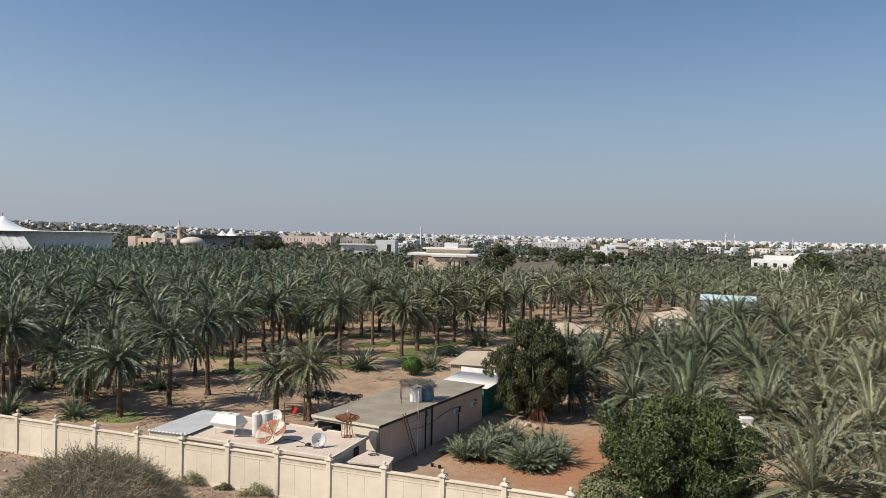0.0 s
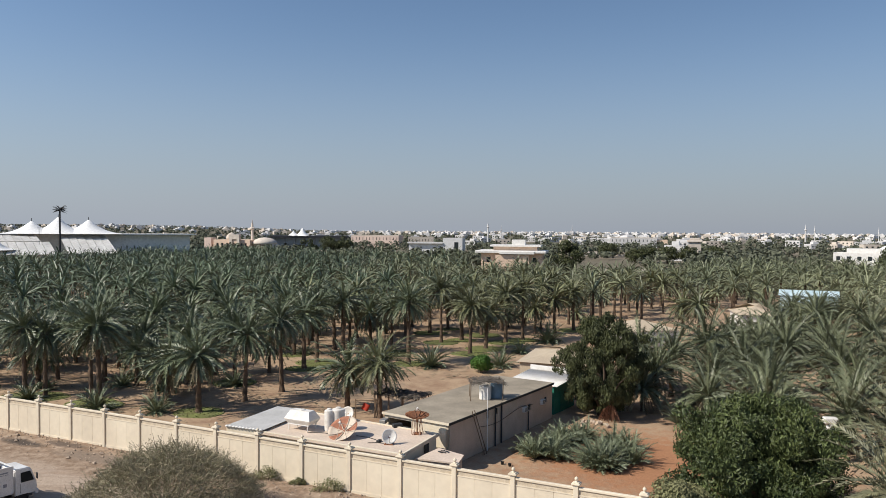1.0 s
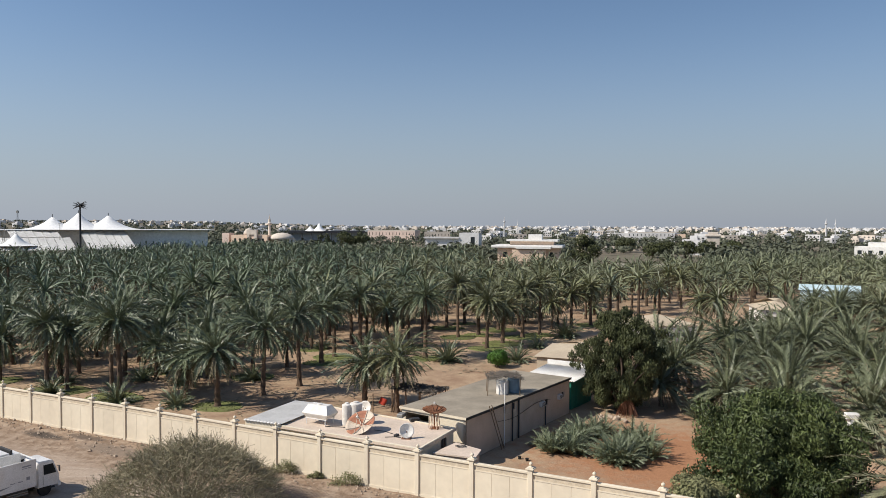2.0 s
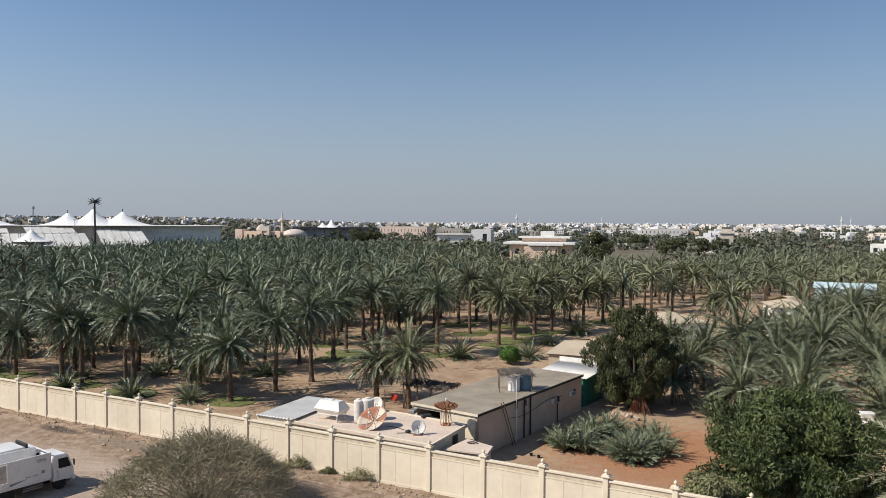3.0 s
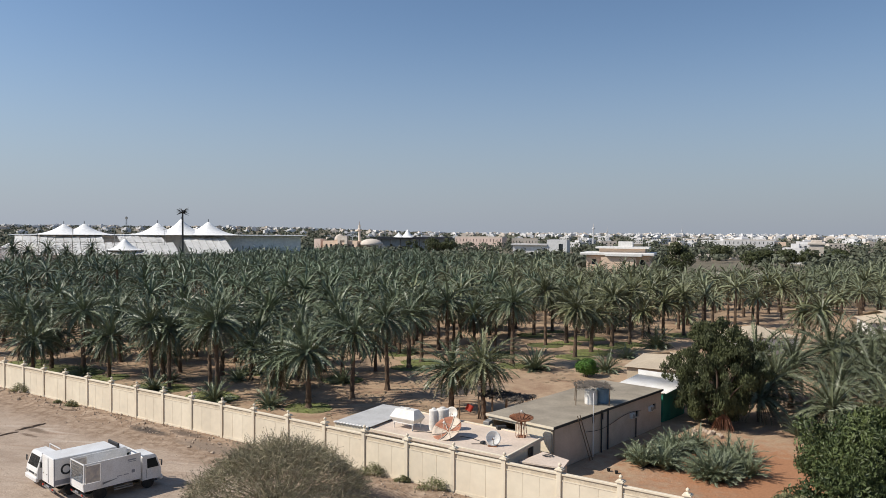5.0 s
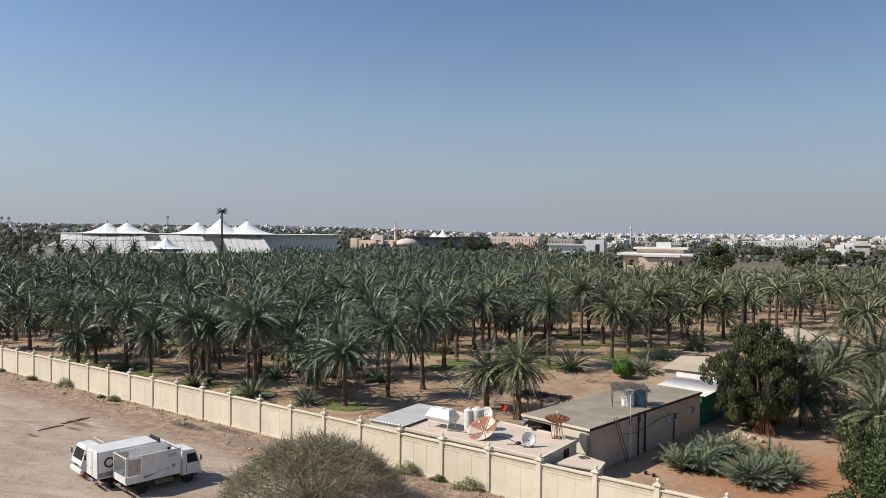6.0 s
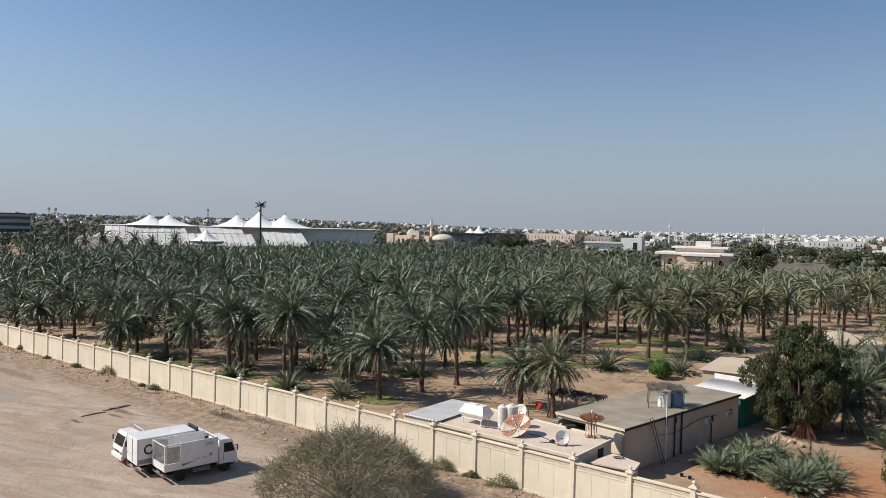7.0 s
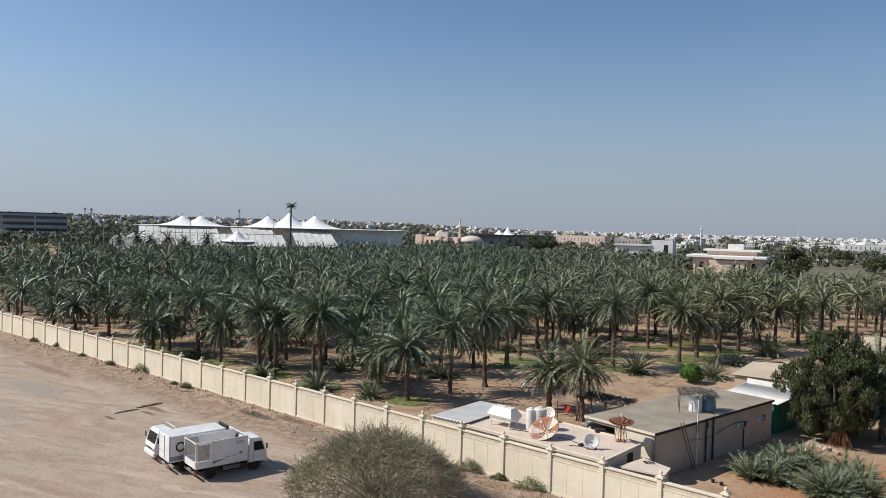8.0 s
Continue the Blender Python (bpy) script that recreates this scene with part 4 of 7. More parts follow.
def build_trees():
    rng = np.random.default_rng(3)
    leafy_tree("shade_tree", "large dense leafy green tree behind the boundary wall", "tree", (15.1, 46.1, 0),
               sprays(rng, 230, ((0.3, 3.6), (1.6, 4.4), (3.6, 4.5), (5.0, 3.8), (6.2, 2.6), (6.9, 0.9)), 0.72, 0.85) + [(0.8 * math.cos(i * 2.1), 0.8 * math.sin(i * 2.1), 1.4 + i * 0.5, 1.7, 1.7, 1.3) for i in range(7)], 72000, 0.13, LEAF, 31, 0.2, 2, 0.5, 0.8)
    leafy_tree("shade_tree", "tall dark olive-green tree with hanging boughs beside the house", "tree", (8.5, 69.0, 0),
               sprays(rng, 330, ((0.9, 1.5), (1.8, 2.5), (3.0, 3.1), (4.6, 3.4), (6.2, 3.2), (7.7, 2.4), (9.1, 0.8)), 0.46, 0.85, 1.3), 75000, 0.12, LEAF_DARK, 32, 0.18, 1, 0.25, 1.8)
    for x, y, h, w in ((22, 289, 12.5, 5.5), (-101, 407, 12.5, 6), (-93, 412, 11.5, 5), (-112, 404, 11, 5), (60, 470, 9, 6), (82, 398, 8.0, 6), (92, 391, 7.5, 6), (75, 406, 7.5, 5.5), (105, 396, 8.0, 6), (66, 400, 6.5, 5)):
        leafy_tree("shade_tree", "tall dark broad tree standing over the palms far off", "tree", (x, y, 0),
                   lobe_crowd(rng, 22, w, 2.0, h, w * 0.36), 3200, 0.5, LEAF_DARK, int(200 + abs(x)), 0.35)
    leafy_tree("round_bush", "bright green clipped round bush on the sand", "bush", (-3.4, 88.6, 0),
               lobe_ring(rng, 6, 0.75, 0.8, 1.65, 0.8), 5200, 0.11, LEAF_BRIGHT, 33, 0.06, 2)
    leafy_tree("shrub", "tall light green shrub growing up behind the boundary wall", "bush", (9.4, 42.0, 0),
               lobe_crowd(rng, 26, 1.6, 0.4, 3.3, 0.5), 9000, 0.10, LEAF_DUSTY, 34, 0.05, 3)
    leafy_tree("shade_tree", "broad round dark tree far back among palms", "tree", (133.5, 268.0, 0),
               lobe_ring(rng, 18, 6.6, 3.0, 10.5, 3.3), 9000, 0.5, LEAF_DARK, 35, 0.4)
    for i, (x, y, s) in enumerate(((-59.3, 64.3, 1.0), (-65.3, 66.0, 0.6), (-80.1, 72.1, 0.6), (-50.0, 60.4, 0.65), (-11.4, 46.6, 0.95), (-16.2, 48.6, 0.9),
                                   (-52.2, 61.2, 0.4), (-72.0, 68.4, 0.5), (-13.8, 47.8, 0.5), (-86.0, 73.6, 0.6))):
        leafy_tree("shrub", "low dusty green shrub at the foot of the wall", "bush", (x, y, 0.02),
                   [(a * s, b * s, c * s, 0.5 * s, 0.5 * s, 0.45 * s) for a, b, c in ((-0.5, 0, 0.35), (0.55, 0.1, 0.38), (0, -0.2, 0.75), (0.15, 0.3, 0.5), (-0.95, 0.1, 0.22))],
                   1300, 0.06, LEAF_DUSTY, 50 + i, 0.03, 3, 0.15)
    # the thicket of reddish stems under the dark tree
    bm = bmesh.new()
    for i in range(110):
        a, r = rng.uniform(0, math.tau), rng.uniform(0.3, 1.0)
        top = Vector((rng.uniform(-0.3, 0.3), rng.uniform(-0.3, 0.3), rng.uniform(1.3, 2.1)))
        add_tube(bm, [top, Vector((0.6 * r * math.cos(a), 0.6 * r * math.sin(a), 1.0)), Vector((1.1 * r * math.cos(a), 1.1 * r * math.sin(a), -0.05))], 0.022, 3, False)
    ob = part("dry_creeper", bm, ROOT, None)
    ob.matrix_basis = pose(9.0, 67.6, 0)
    tagged(ob, "heap of reddish-brown dry hanging stems under the tree", "dry plant")


def build_thorn_tree():
    """The wide thorn tree before the wall: stems that fork again and again into a flat umbrella of crooked twigs."""
    rng = np.random.default_rng(8)
    R, H = 5.2, 4.62
    tree = thing("thorn_tree", "wide umbrella-shaped thorn tree, grey-brown twigs with sparse tiny leaves", "tree", pose(-19.15, 40.1, 0))

    def roof_height(q, a):
        """Height of the umbrella's top at the share q of its radius."""
        return H * (1 - 0.60 * q ** 1.9) * (1 + 0.09 * noise.noise((q * 4 * math.cos(a), q * 4 * math.sin(a), 0.5)))

    bm = bmesh.new()
    for i in range(70):
        a, q = i * 2.399 + rng.uniform(-0.3, 0.3), math.sqrt((i + 0.5) / 70)
        e = Vector((R * 0.9 * q * math.cos(a), R * 0.9 * q * math.sin(a), roof_height(q, a) - rng.uniform(0.25, 0.7)))
        foot = Vector((rng.uniform(-0.35, 0.35), rng.uniform(-0.35, 0.35), -0.2))
        low = Vector((e.x * 0.2, e.y * 0.2, e.z * 0.36)) + Vector(rng.uniform(-0.2, 0.2, 3))
        mid = Vector((e.x * 0.58, e.y * 0.58, e.z * 0.74)) + Vector(rng.uniform(-0.3, 0.3, 3))
        add_tube(bm, [foot, low, mid, e], [0.085, 0.055, 0.032, 0.012], 5)
    part("branch_work", bm, TWIG, tree)
    V, F, LV, LF = [], [], [], []
    for i in range(8600):
        a, q = rng.uniform(0, math.tau), math.sqrt(rng.uniform(0, 1)) * 1.0
        ragged = 1 + 0.10 * noise.noise((3 * math.cos(a), 3 * math.sin(a), 4.0))
        z = roof_height(q, a) - 0.15 - abs(rng.normal(0, 0.55)) * (1 if rng.uniform() < 0.75 else 2.4)
        if z < 0.7 + 0.75 * (1 - q):
            continue
        p = np.array((R * q * ragged * math.cos(a), R * q * ragged * math.sin(a), z))
        # each twig is three crooked pieces, turning upward and outward
        d = np.array((math.cos(a) * (0.35 + 0.7 * q), math.sin(a) * (0.35 + 0.7 * q), 0.5)) + rng.normal(scale=0.55, size=3)
        d = d / np.linalg.norm(d)
        piece = rng.uniform(0.14, 0.34)
        side = np.cross(d, rng.normal(size=3))
        side = side / (np.linalg.norm(side) + 1e-6)
        w = rng.uniform(0.012, 0.024)
        k = len(V)
        V += [tuple(p - side * w), tuple(p + side * w)]
        for j in range(3):
            d = d + rng.normal(scale=0.38, size=3)
            d = d / np.linalg.norm(d)
            p = p + d * piece
            ww = w * (0.8 - 0.25 * j)
            V += [tuple(p - side * ww), tuple(p + side * ww)]
            F.append((k + 2 * j, k + 2 * j + 1, k + 2 * j + 3, k + 2 * j + 2))
            for m in range(2):
                c = p - d * piece * rng.uniform(0, 1) + rng.normal(scale=0.03, size=3)
                n = rng.normal(size=3)
                n = n / np.linalg.norm(n) * rng.uniform(0.04, 0.09)
                t = np.cross(n, rng.normal(size=3))
                t = t / (np.linalg.norm(t) + 1e-6) * 0.022
                e = len(LV)
                LV += [tuple(c), tuple(c + n * 0.5 + t), tuple(c + n), tuple(c + n * 0.5 - t)]
                LF.append((e, e + 1, e + 2, e + 3))
    link_mesh("twig_mass", raw_mesh("twig_mass", V, F), TWIG, tree)
    link_mesh("foliage", raw_mesh("foliage", LV, LF), LEAF_THORN, tree, "tiny grey-green leaves")


# ---------------------------------------------------------------- the house and its yard
HOUSE = pose(-9.35, 55.4, 0, 0, 0, -28.3)  # x along the front, y into the depth


def add_window(parent, x, z, w, h, m, frame_mat=None, deep=0.1):
    """A window in a wall's plane (x along, y outward is minus): frame and dark pane, set back in its opening."""
    win = part("window", add_box(add_box(add_box(box(x, x + w, deep, deep + 0.05, z, z + 0.05), x, x + w, deep, deep + 0.05, z + h - 0.05, z + h),
               x, x + 0.05, deep, deep + 0.05, z + 0.05, z + h - 0.05), x + w - 0.05, x + w, deep, deep + 0.05, z + 0.05, z + h - 0.05), frame_mat or DARK_PAINT, parent, m=m)
    part("pane", box(x + 0.05, x + w - 0.05, deep + 0.02, deep + 0.03, z + 0.05, z + h - 0.05), GLASS_DARK, win)
    return win


def air_conditioner(parent, m):
    ac = part("air_conditioner", box(-0.33, 0.33, -0.24, 0.12, 0, 0.42, 0.02), TANK_WHITE, parent, "dusty white window air conditioner", m=m)
    for i in range(5):
        part("vent_slat", box(-0.27, 0.27, -0.255, -0.24, 0.06 + i * 0.07, 0.09 + i * 0.07), DARK_PAINT, ac)
    return ac


def build_house():
    W, D, H = 5.75, 17.2, 3.2
    house = thing("house", "single-storey beige rendered house with a flat grey roof", "house", HOUSE)
    # Front wall lighter than the HOUSE_WALL sides: its sunlight is put into the colour.
    part("wall", wall_panel(W, H - 0.12, 0.2, [(0.35, 2.5, 1.9, 2.85)]), CREAM, house, "front wall in a lighter cream that carries its sunlight")
    east = [(5.4, 5.8, 2.4, 2.92), (6.85, 7.2, 2.4, 2.92), (12.4, 12.95, 1.6, 2.1), (15.6, 16.15, 1.65, 2.15)]
    side = pose(W, 0.0, 0, 0, 0, 90)
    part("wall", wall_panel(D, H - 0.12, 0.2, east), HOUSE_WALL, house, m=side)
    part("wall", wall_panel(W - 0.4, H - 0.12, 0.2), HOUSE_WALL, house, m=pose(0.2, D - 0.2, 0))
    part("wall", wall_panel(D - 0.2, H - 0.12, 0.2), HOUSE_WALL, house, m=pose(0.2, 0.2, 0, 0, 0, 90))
    part("floor_slab", box(0.2, W - 0.2, 0.2, D - 0.2, -0.2, 0.05), ROOF_GREY, house)
    roof = part("roof", box(-0.12, W + 0.12, -0.15, D + 0.12, H - 0.12, H, 0.01), ROOF_GREY, house, "flat grey screeded roof")
    # Front edge in the same sunlit cream, brightness held in the colour.
    part("roof_edge", box(-0.14, W + 0.14, -0.17, -0.15, H - 0.14, H + 0.04), CREAM, roof)
    part("roof_edge", box(W + 0.12, W + 0.15, -0.17, D + 0.12, H - 0.16, H + 0.03), DARK_PAINT, roof)
    for x0, x1, z0, z1 in east:
        add_window(house, x0, z0, x1 - x0, z1 - z0, pose(W, 0, 0, 0, 0, 90) @ pose(0, -0.0, 0))
    part("porch_beam", box(0.35, 2.5, 0.05, 0.15, 2.3, 2.36), DARK_PAINT, house)
    for y in (11.7, 15.05):
        air_conditioner(house, pose(W, y, 1.68, 0, 0, 90))
    for y, z0, z1, r in ((6.6, 0.0, 3.25, 0.06), (7.6, 0.0, 3.25, 0.07), (12.3, 0.0, 1.6, 0.05)):
        part("pipe", tube([(W + 0.11, y, z0 - 0.1), (W + 0.11, y, z1)], r, 8), DARK_PAINT, house)
    cable = [(W + 0.08, y, 1.9 - 0.22 * math.sin((y - 4.4) / 9 * math.pi * 2) + 0.1) for y in np.linspace(4.4, 13.2, 16)]
    part("cable", tube([tuple(p) for p in cable], 0.022, 4), BLACK, house)
    # two planks that lean on the side wall
    for y in (2.9, 3.25):
        ob = part("plank", tube([(W + 0.55, y + 1.3, -0.05), (W + 0.2, y, 3.5)], 0.035, 5), TIMBER, None)
        ob.matrix_basis = HOUSE
        tagged(ob, "thin weathered pole leaning on the house wall", "pole", "leaning poles")


def build_annex():
    """The low block against the boundary wall, its pale roof carrying tanks and dishes."""
    pts = [(-6.75, 46.75), (-5.05, 51.55), (-15.95, 56.8), (-17.95, 51.2)]
    annex = thing("annex", "low pale annex with a flat screed roof against the wall", "outbuilding", pose(0, 0, 0))
    inner = add_prism(bmesh.new(), pts, -0.2, 2.54)
    part("wall_block", inner, CREAM, annex)
    grow = [(-6.68, 46.5), (-4.86, 51.64), (-16.0, 57.0), (-18.1, 51.0)]
    roof = part("roof", add_prism(bmesh.new(), grow, 2.542, 2.68), ROOF_PALE, annex, "pale cracked screed roof")
    for (ax, ay), (bx, by) in zip(grow, grow[1:] + grow[:1]):
        d = Vector((bx - ax, by - ay, 0))
        ang = math.degrees(math.atan2(d.y, d.x))
        part("kerb", box(0.0, d.length, 0.01, 0.16, 2.681, 2.76, 0.01), CREAM, roof, m=pose(ax, ay, 0, 0, 0, ang))
    # a small louvred window in the shaded end
    d = Vector((-4.85 + 6.75, 51.85 - 46.75, 0))
    end = pose(-6.75, 46.75, 0, 0, 0, math.degrees(math.atan2(d.y, d.x)))
    for x in (3.1, 3.45):
        part("window", box(x, x + 0.28, -0.05, -0.005, 1.85, 2.45), DARK_PAINT, annex, m=end)
    lean = thing("lean_to", "small lean-to with a pale flat slab roof beside the annex", "outbuilding", pose(0, 0, 0))
    slab = [(-6.00, 47.54), (-3.18, 46.89), (-2.92, 48.61), (-4.73, 50.01)]
    part("roof", add_prism(bmesh.new(), slab, 2.1, 2.2), ROOF_PALE, lean)
    mid = Vector((sum(p[0] for p in slab) / 4, sum(p[1] for p in slab) / 4))
    part("wall_block", add_prism(bmesh.new(), [tuple(mid + (Vector(p) - mid) * 0.9) for p in slab], -0.2, 2.095), HOUSE_WALL, lean)
    bm = bmesh.new()
    for i in range(9):
        a = i * 0.7
        add_tube(bm, [(0.4 * math.cos(a), 0.25 * math.sin(a), 0.02 + 0.02 * (i % 3)), (0.3 * math.cos(a + 1.6), 0.22 * math.sin(a + 1.6), 0.06)], 0.025, 4)
    ob = part("hose_coil", bm, DARK_PAINT)
    ob.matrix_basis = pose(-4.30, 49.03, 2.21)
    tagged(ob, "dark coil of hose on the slab roof", "hose")


def corrugated(length, width, rise, pitch=0.22, amp=0.035, thick=0.012):
    """A corrugated sheet: waves across x, sloping up by rise along y."""
    n = int(length / pitch * 6)
    V, F = [], []
    for s in (0, -thick):
        for y in (0, width):
            for i in range(n + 1):
                x = length * i / n
                V.append((x, y, rise * y / width + amp * math.sin(x / pitch * math.tau) + s))
    q = n + 1
    for i in range(n):
        F += [(i, i + 1, q + i + 1, q + i), (2 * q + i, 3 * q + i, 3 * q + i + 1, 2 * q + i + 1),
              (i, 2 * q + i, 2 * q + i + 1, i + 1), (q + i, q + i + 1, 3 * q + i + 1, 3 * q + i)]
    return V, F


def build_shed():
    shed = thing("shed", "open shed with a pale corrugated sheet roof behind the wall", "shed", pose(-20.25, 51.55, 0, 0, 0, 73.0))
    # x runs back from the wall, y to the annex
    v, f = corrugated(6.4, 3.2, 0.0, 0.4, 0.004)
    v = [(x, -y, z) for x, y, z in v]
    link_mesh("roof", raw_mesh("roof", v, f), SHEET_BLUE, shed, m=pose(0, 0, 2.85))
    bm = bmesh.new()
    for i in range(11):
        add_lathe(bm, [(0.14, 0), (0.15, 0.05), (0.02, 0.12)], 8, (0.02, -0.14 - i * 0.29, -0.06))
    part("scalloped_edge", bm, WHITE, shed, "white scalloped roof edge", m=pose(0, 0, 2.88))
    for x, y in ((0.2, -0.15), (6.1, -0.15), (0.2, -2.6), (6.1, -2.6), (3.1, -0.15)):
        part("post", tube([(x, y, -0.2), (x, y, 2.82)], 0.06, 6), STEEL, shed)
    part("wall", box(0.1, 6.2, -0.1, -0.02, -0.2, 2.75), CREAM, shed)
    part("wall", box(0.05, 0.15, -2.7, -0.1, -0.2, 2.78), CREAM, shed)


def dish(parent_at, tilt, turn_z, r, mat_, label, rim=None, stand=0.6, ribs=0, petals=()):
    """A satellite dish: a shallow bowl on a post, with its feed arm."""
    d = thing("satellite_dish", label, "satellite dish", parent_at)
    part("post", tube([(0, 0, 0), (0, 0, stand)], 0.05, 8), RUST, d)
    part("foot", box(-0.3, 0.3, -0.3, 0.3, 0, 0.05), RUST, d)
    head = pose(0, 0, stand) @ pose(0, 0, 0, 0, 0, turn_z) @ pose(0, 0, 0, tilt, 0, 0)
    n, rings = 28, 6
    V, F = [], []
    for s in (0.0, -0.02):
        for j in range(rings + 1):
            q = j / rings
            V += [(r * q * math.cos(k * math.tau / n), r * q * math.sin(k * math.tau / n), 0.32 * r * q * q + s) for k in range(n)]
    off = (rings + 1) * n
    for j in range(rings):
        for k in range(n):
            a, b = j * n + k, j * n + (k + 1) % n
            F += [(a, b, b + n, a + n), (off + a, off + a + n, off + b + n, off + b)]
    for k in range(n):
        a, b = rings * n + k, rings * n + (k + 1) % n
        F.append((a, b, off + b, off + a))
    if petals:
        # some petals have lost their paint
        slots = [1 if ((i // 2) % n) * 8 // n in petals else 0 for i in range(rings * n * 2)] + [0] * n
        bowl = link_mesh("bowl", raw_mesh("bowl", V, F, [mat_, RUST_BARE], slots, smooth=True), None, d, m=head)
    else:
        bowl = link_mesh("bowl", raw_mesh("bowl", V, F, smooth=True), mat_, d, m=head)
    for i in range(ribs):
        a = i * math.tau / ribs
        part("rib", tube([(r * 0.1 * math.cos(a), r * 0.1 * math.sin(a), 0.03), (r * 0.55 * math.cos(a), r * 0.55 * math.sin(a), 0.32 * r * 0.3 + 0.03),
                          (r * math.cos(a), r * math.sin(a), 0.32 * r + 0.02)], 0.035, 5), rim or mat_, bowl)
    for i in range(3 if r > 0.7 else 1):
        a = i * math.tau / 3 + 0.5 - (2.07 if r < 0.7 else 0)
        part("feed_arm", tube([(r * 0.8 * math.cos(a), r * 0.8 * math.sin(a), 0.21 * r), (0, 0, r * 0.8)], 0.018, 5), rim or STEEL, bowl)
    part("feed", tube([(0, 0, r * 0.72), (0, 0, r * 0.9)], 0.06, 8), WHITE, bowl)
    return d


def water_tank(at, r, h, mat_, label):
    t = thing("water_tank", label, "water tank", at)
    prof = [(r * 0.96, 0), (r, 0.05)]
    for i in range(5):
        z = 0.1 + (h - 0.2) * i / 4
        prof += [(r, z - 0.03), (r * 1.012, z), (r, z + 0.03)]
    prof += [(r, h - 0.04), (r * 0.96, h), (r * 0.5, h + 0.06)]
    part("body", add_lathe(bmesh.new(), prof, 24), mat_, t)
    part("lid", add_lathe(bmesh.new(), [(r * 0.42, h + 0.03), (r * 0.42, h + 0.12), (r * 0.3, h + 0.14)], 16), mat_, t)
    return t


def build_roof_things():
    Z = 2.685
    # white box-shaped tank lying on a steel stand
    t = thing("water_tank", "white box-shaped water tank on a steel stand on the roof", "water tank", pose(-14.7, 51.85, Z, 0, 0, -22) @ Matrix.Diagonal((0.92, 0.95, 0.84, 1)))
    bm = bmesh.new()
    rings = []
    for hx, hy, z in ((1.0, 0.5, 0.55), (1.18, 0.66, 0.85), (1.22, 0.70, 0.95), (0.90, 0.34, 1.62), (0.86, 0.30, 1.65)):
        rings.append([bm.verts.new((sx * hx, sy * hy, z)) for sx, sy in ((-1, -1), (1, -1), (1, 1), (-1, 1))])
    bm.faces.new(rings[0][::-1]), bm.faces.new(rings[-1])
    for u, w in zip(rings, rings[1:]):
        for i in range(4):
            bm.faces.new((u[i], u[(i + 1) % 4], w[(i + 1) % 4], w[i]))
    bmesh.ops.bevel(bm, geom=list(bm.edges), offset=0.012, segments=1, affect="EDGES")
    part("body", bm, TANK_WHITE, t)
    part("lid", add_lathe(bmesh.new(), [(0.22, 1.65), (0.22, 1.70), (0.15, 1.72)], 14), TANK_WHITE, t)
    for x in (-0.9, 0.9):
        for y in (-0.5, 0.5):
            part("leg", tube([(x, y, 0), (x, y, 0.56)], 0.04, 6), WHITE, t)
    for y in (-0.5, 0.5):
        part("rail", box(-1.0, 1.0, y - 0.03, y + 0.03, 0.48, 0.54), WHITE, t)
    water_tank(pose(-12.7, 51.7, Z), 0.34, 1.45, TANK_WHITE, "upright white ribbed water tank on the annex roof")
    water_tank(pose(-12.1, 51.95, Z), 0.46, 1.5, TANK_WHITE, "upright white ribbed water tank on the annex roof")
    dish(pose(-11.3, 50.3, Z), 36, -24, 1.08, DISH_CREAM, "large cream satellite dish with rusted petals, tilted on the roof", DISH_CREAM, 0.35, 8, (0, 2, 3, 5))
    dish(pose(-11.95, 54.5, Z), 66, -15, 0.5, TANK_WHITE, "small pale round satellite dish on the roof", STEEL, 0.55)
    dish(pose(-7.95, 48.9, Z), 74, 18, 0.5, WHITE, "small white satellite dish on the annex roof", STEEL, 0.5)
    mesh = dish(pose(-6.4, 51.55, Z), 4, 20, 0.85, RUST, "rusty mesh satellite dish lying face up on a frame", RUST, 1.1, 12)
    for i in range(6):
        a = i * math.tau / 6
        part("strut", tube([(0.4 * math.cos(a), 0.4 * math.sin(a), 0), (0.3 * math.cos(a + 0.5), 0.3 * math.sin(a + 0.5), 1.15)], 0.03, 5), RUST_PALE, mesh)
    rng = np.random.default_rng(9)
    for x, y, s, mt, lab in ((-9.2, 54.3, 0.4, STEEL, "broken air conditioner casing on the annex roof"), (-8.05, 53.2, 0.35, DARK_PAINT, "dark scrap box on the annex roof"),
                             (-12.1, 51.0, 0.25, DARK_PAINT, "dark pump box beside the tanks"), (-8.7, 49.3, 0.2, DARK_PAINT, "small dark scrap on the roof")):
        ob = part("scrap", box(-s, s, -s * 0.6, s * 0.6, 0, s * 0.7, 0.03), mt)
        ob.matrix_basis = pose(x, y, Z, 0, 0, rng.uniform(0, 90))
        tagged(ob, lab, "scrap")
    for a, b in (((-10.5, 50.5), (-9.0, 49.7)), ((-9.4, 48.9), (-8.3, 48.9)), ((-14.1, 51.0), (-11.8, 50.6))):
        ob = part("cable", tube([(a[0], a[1], Z + 0.03), ((a[0] + b[0]) / 2 + 0.1, (a[1] + b[1]) / 2 + 0.15, Z + 0.03), (b[0], b[1], Z + 0.03)], 0.025, 4), BLACK)
        tagged(ob, "black cable lying across the pale roof", "cable")
    # tanks and palm-thatch shade on the house roof
    Z = 3.205
    water_tank(pose(-1.95, 60.6, Z), 0.5, 1.1, TANK_WHITE, "pale water tank under the thatch on the house roof")
    water_tank(pose(-1.05, 61.3, Z), 0.5, 1.15, TANK_BLUE, "blue water tank under the thatch on the house roof")
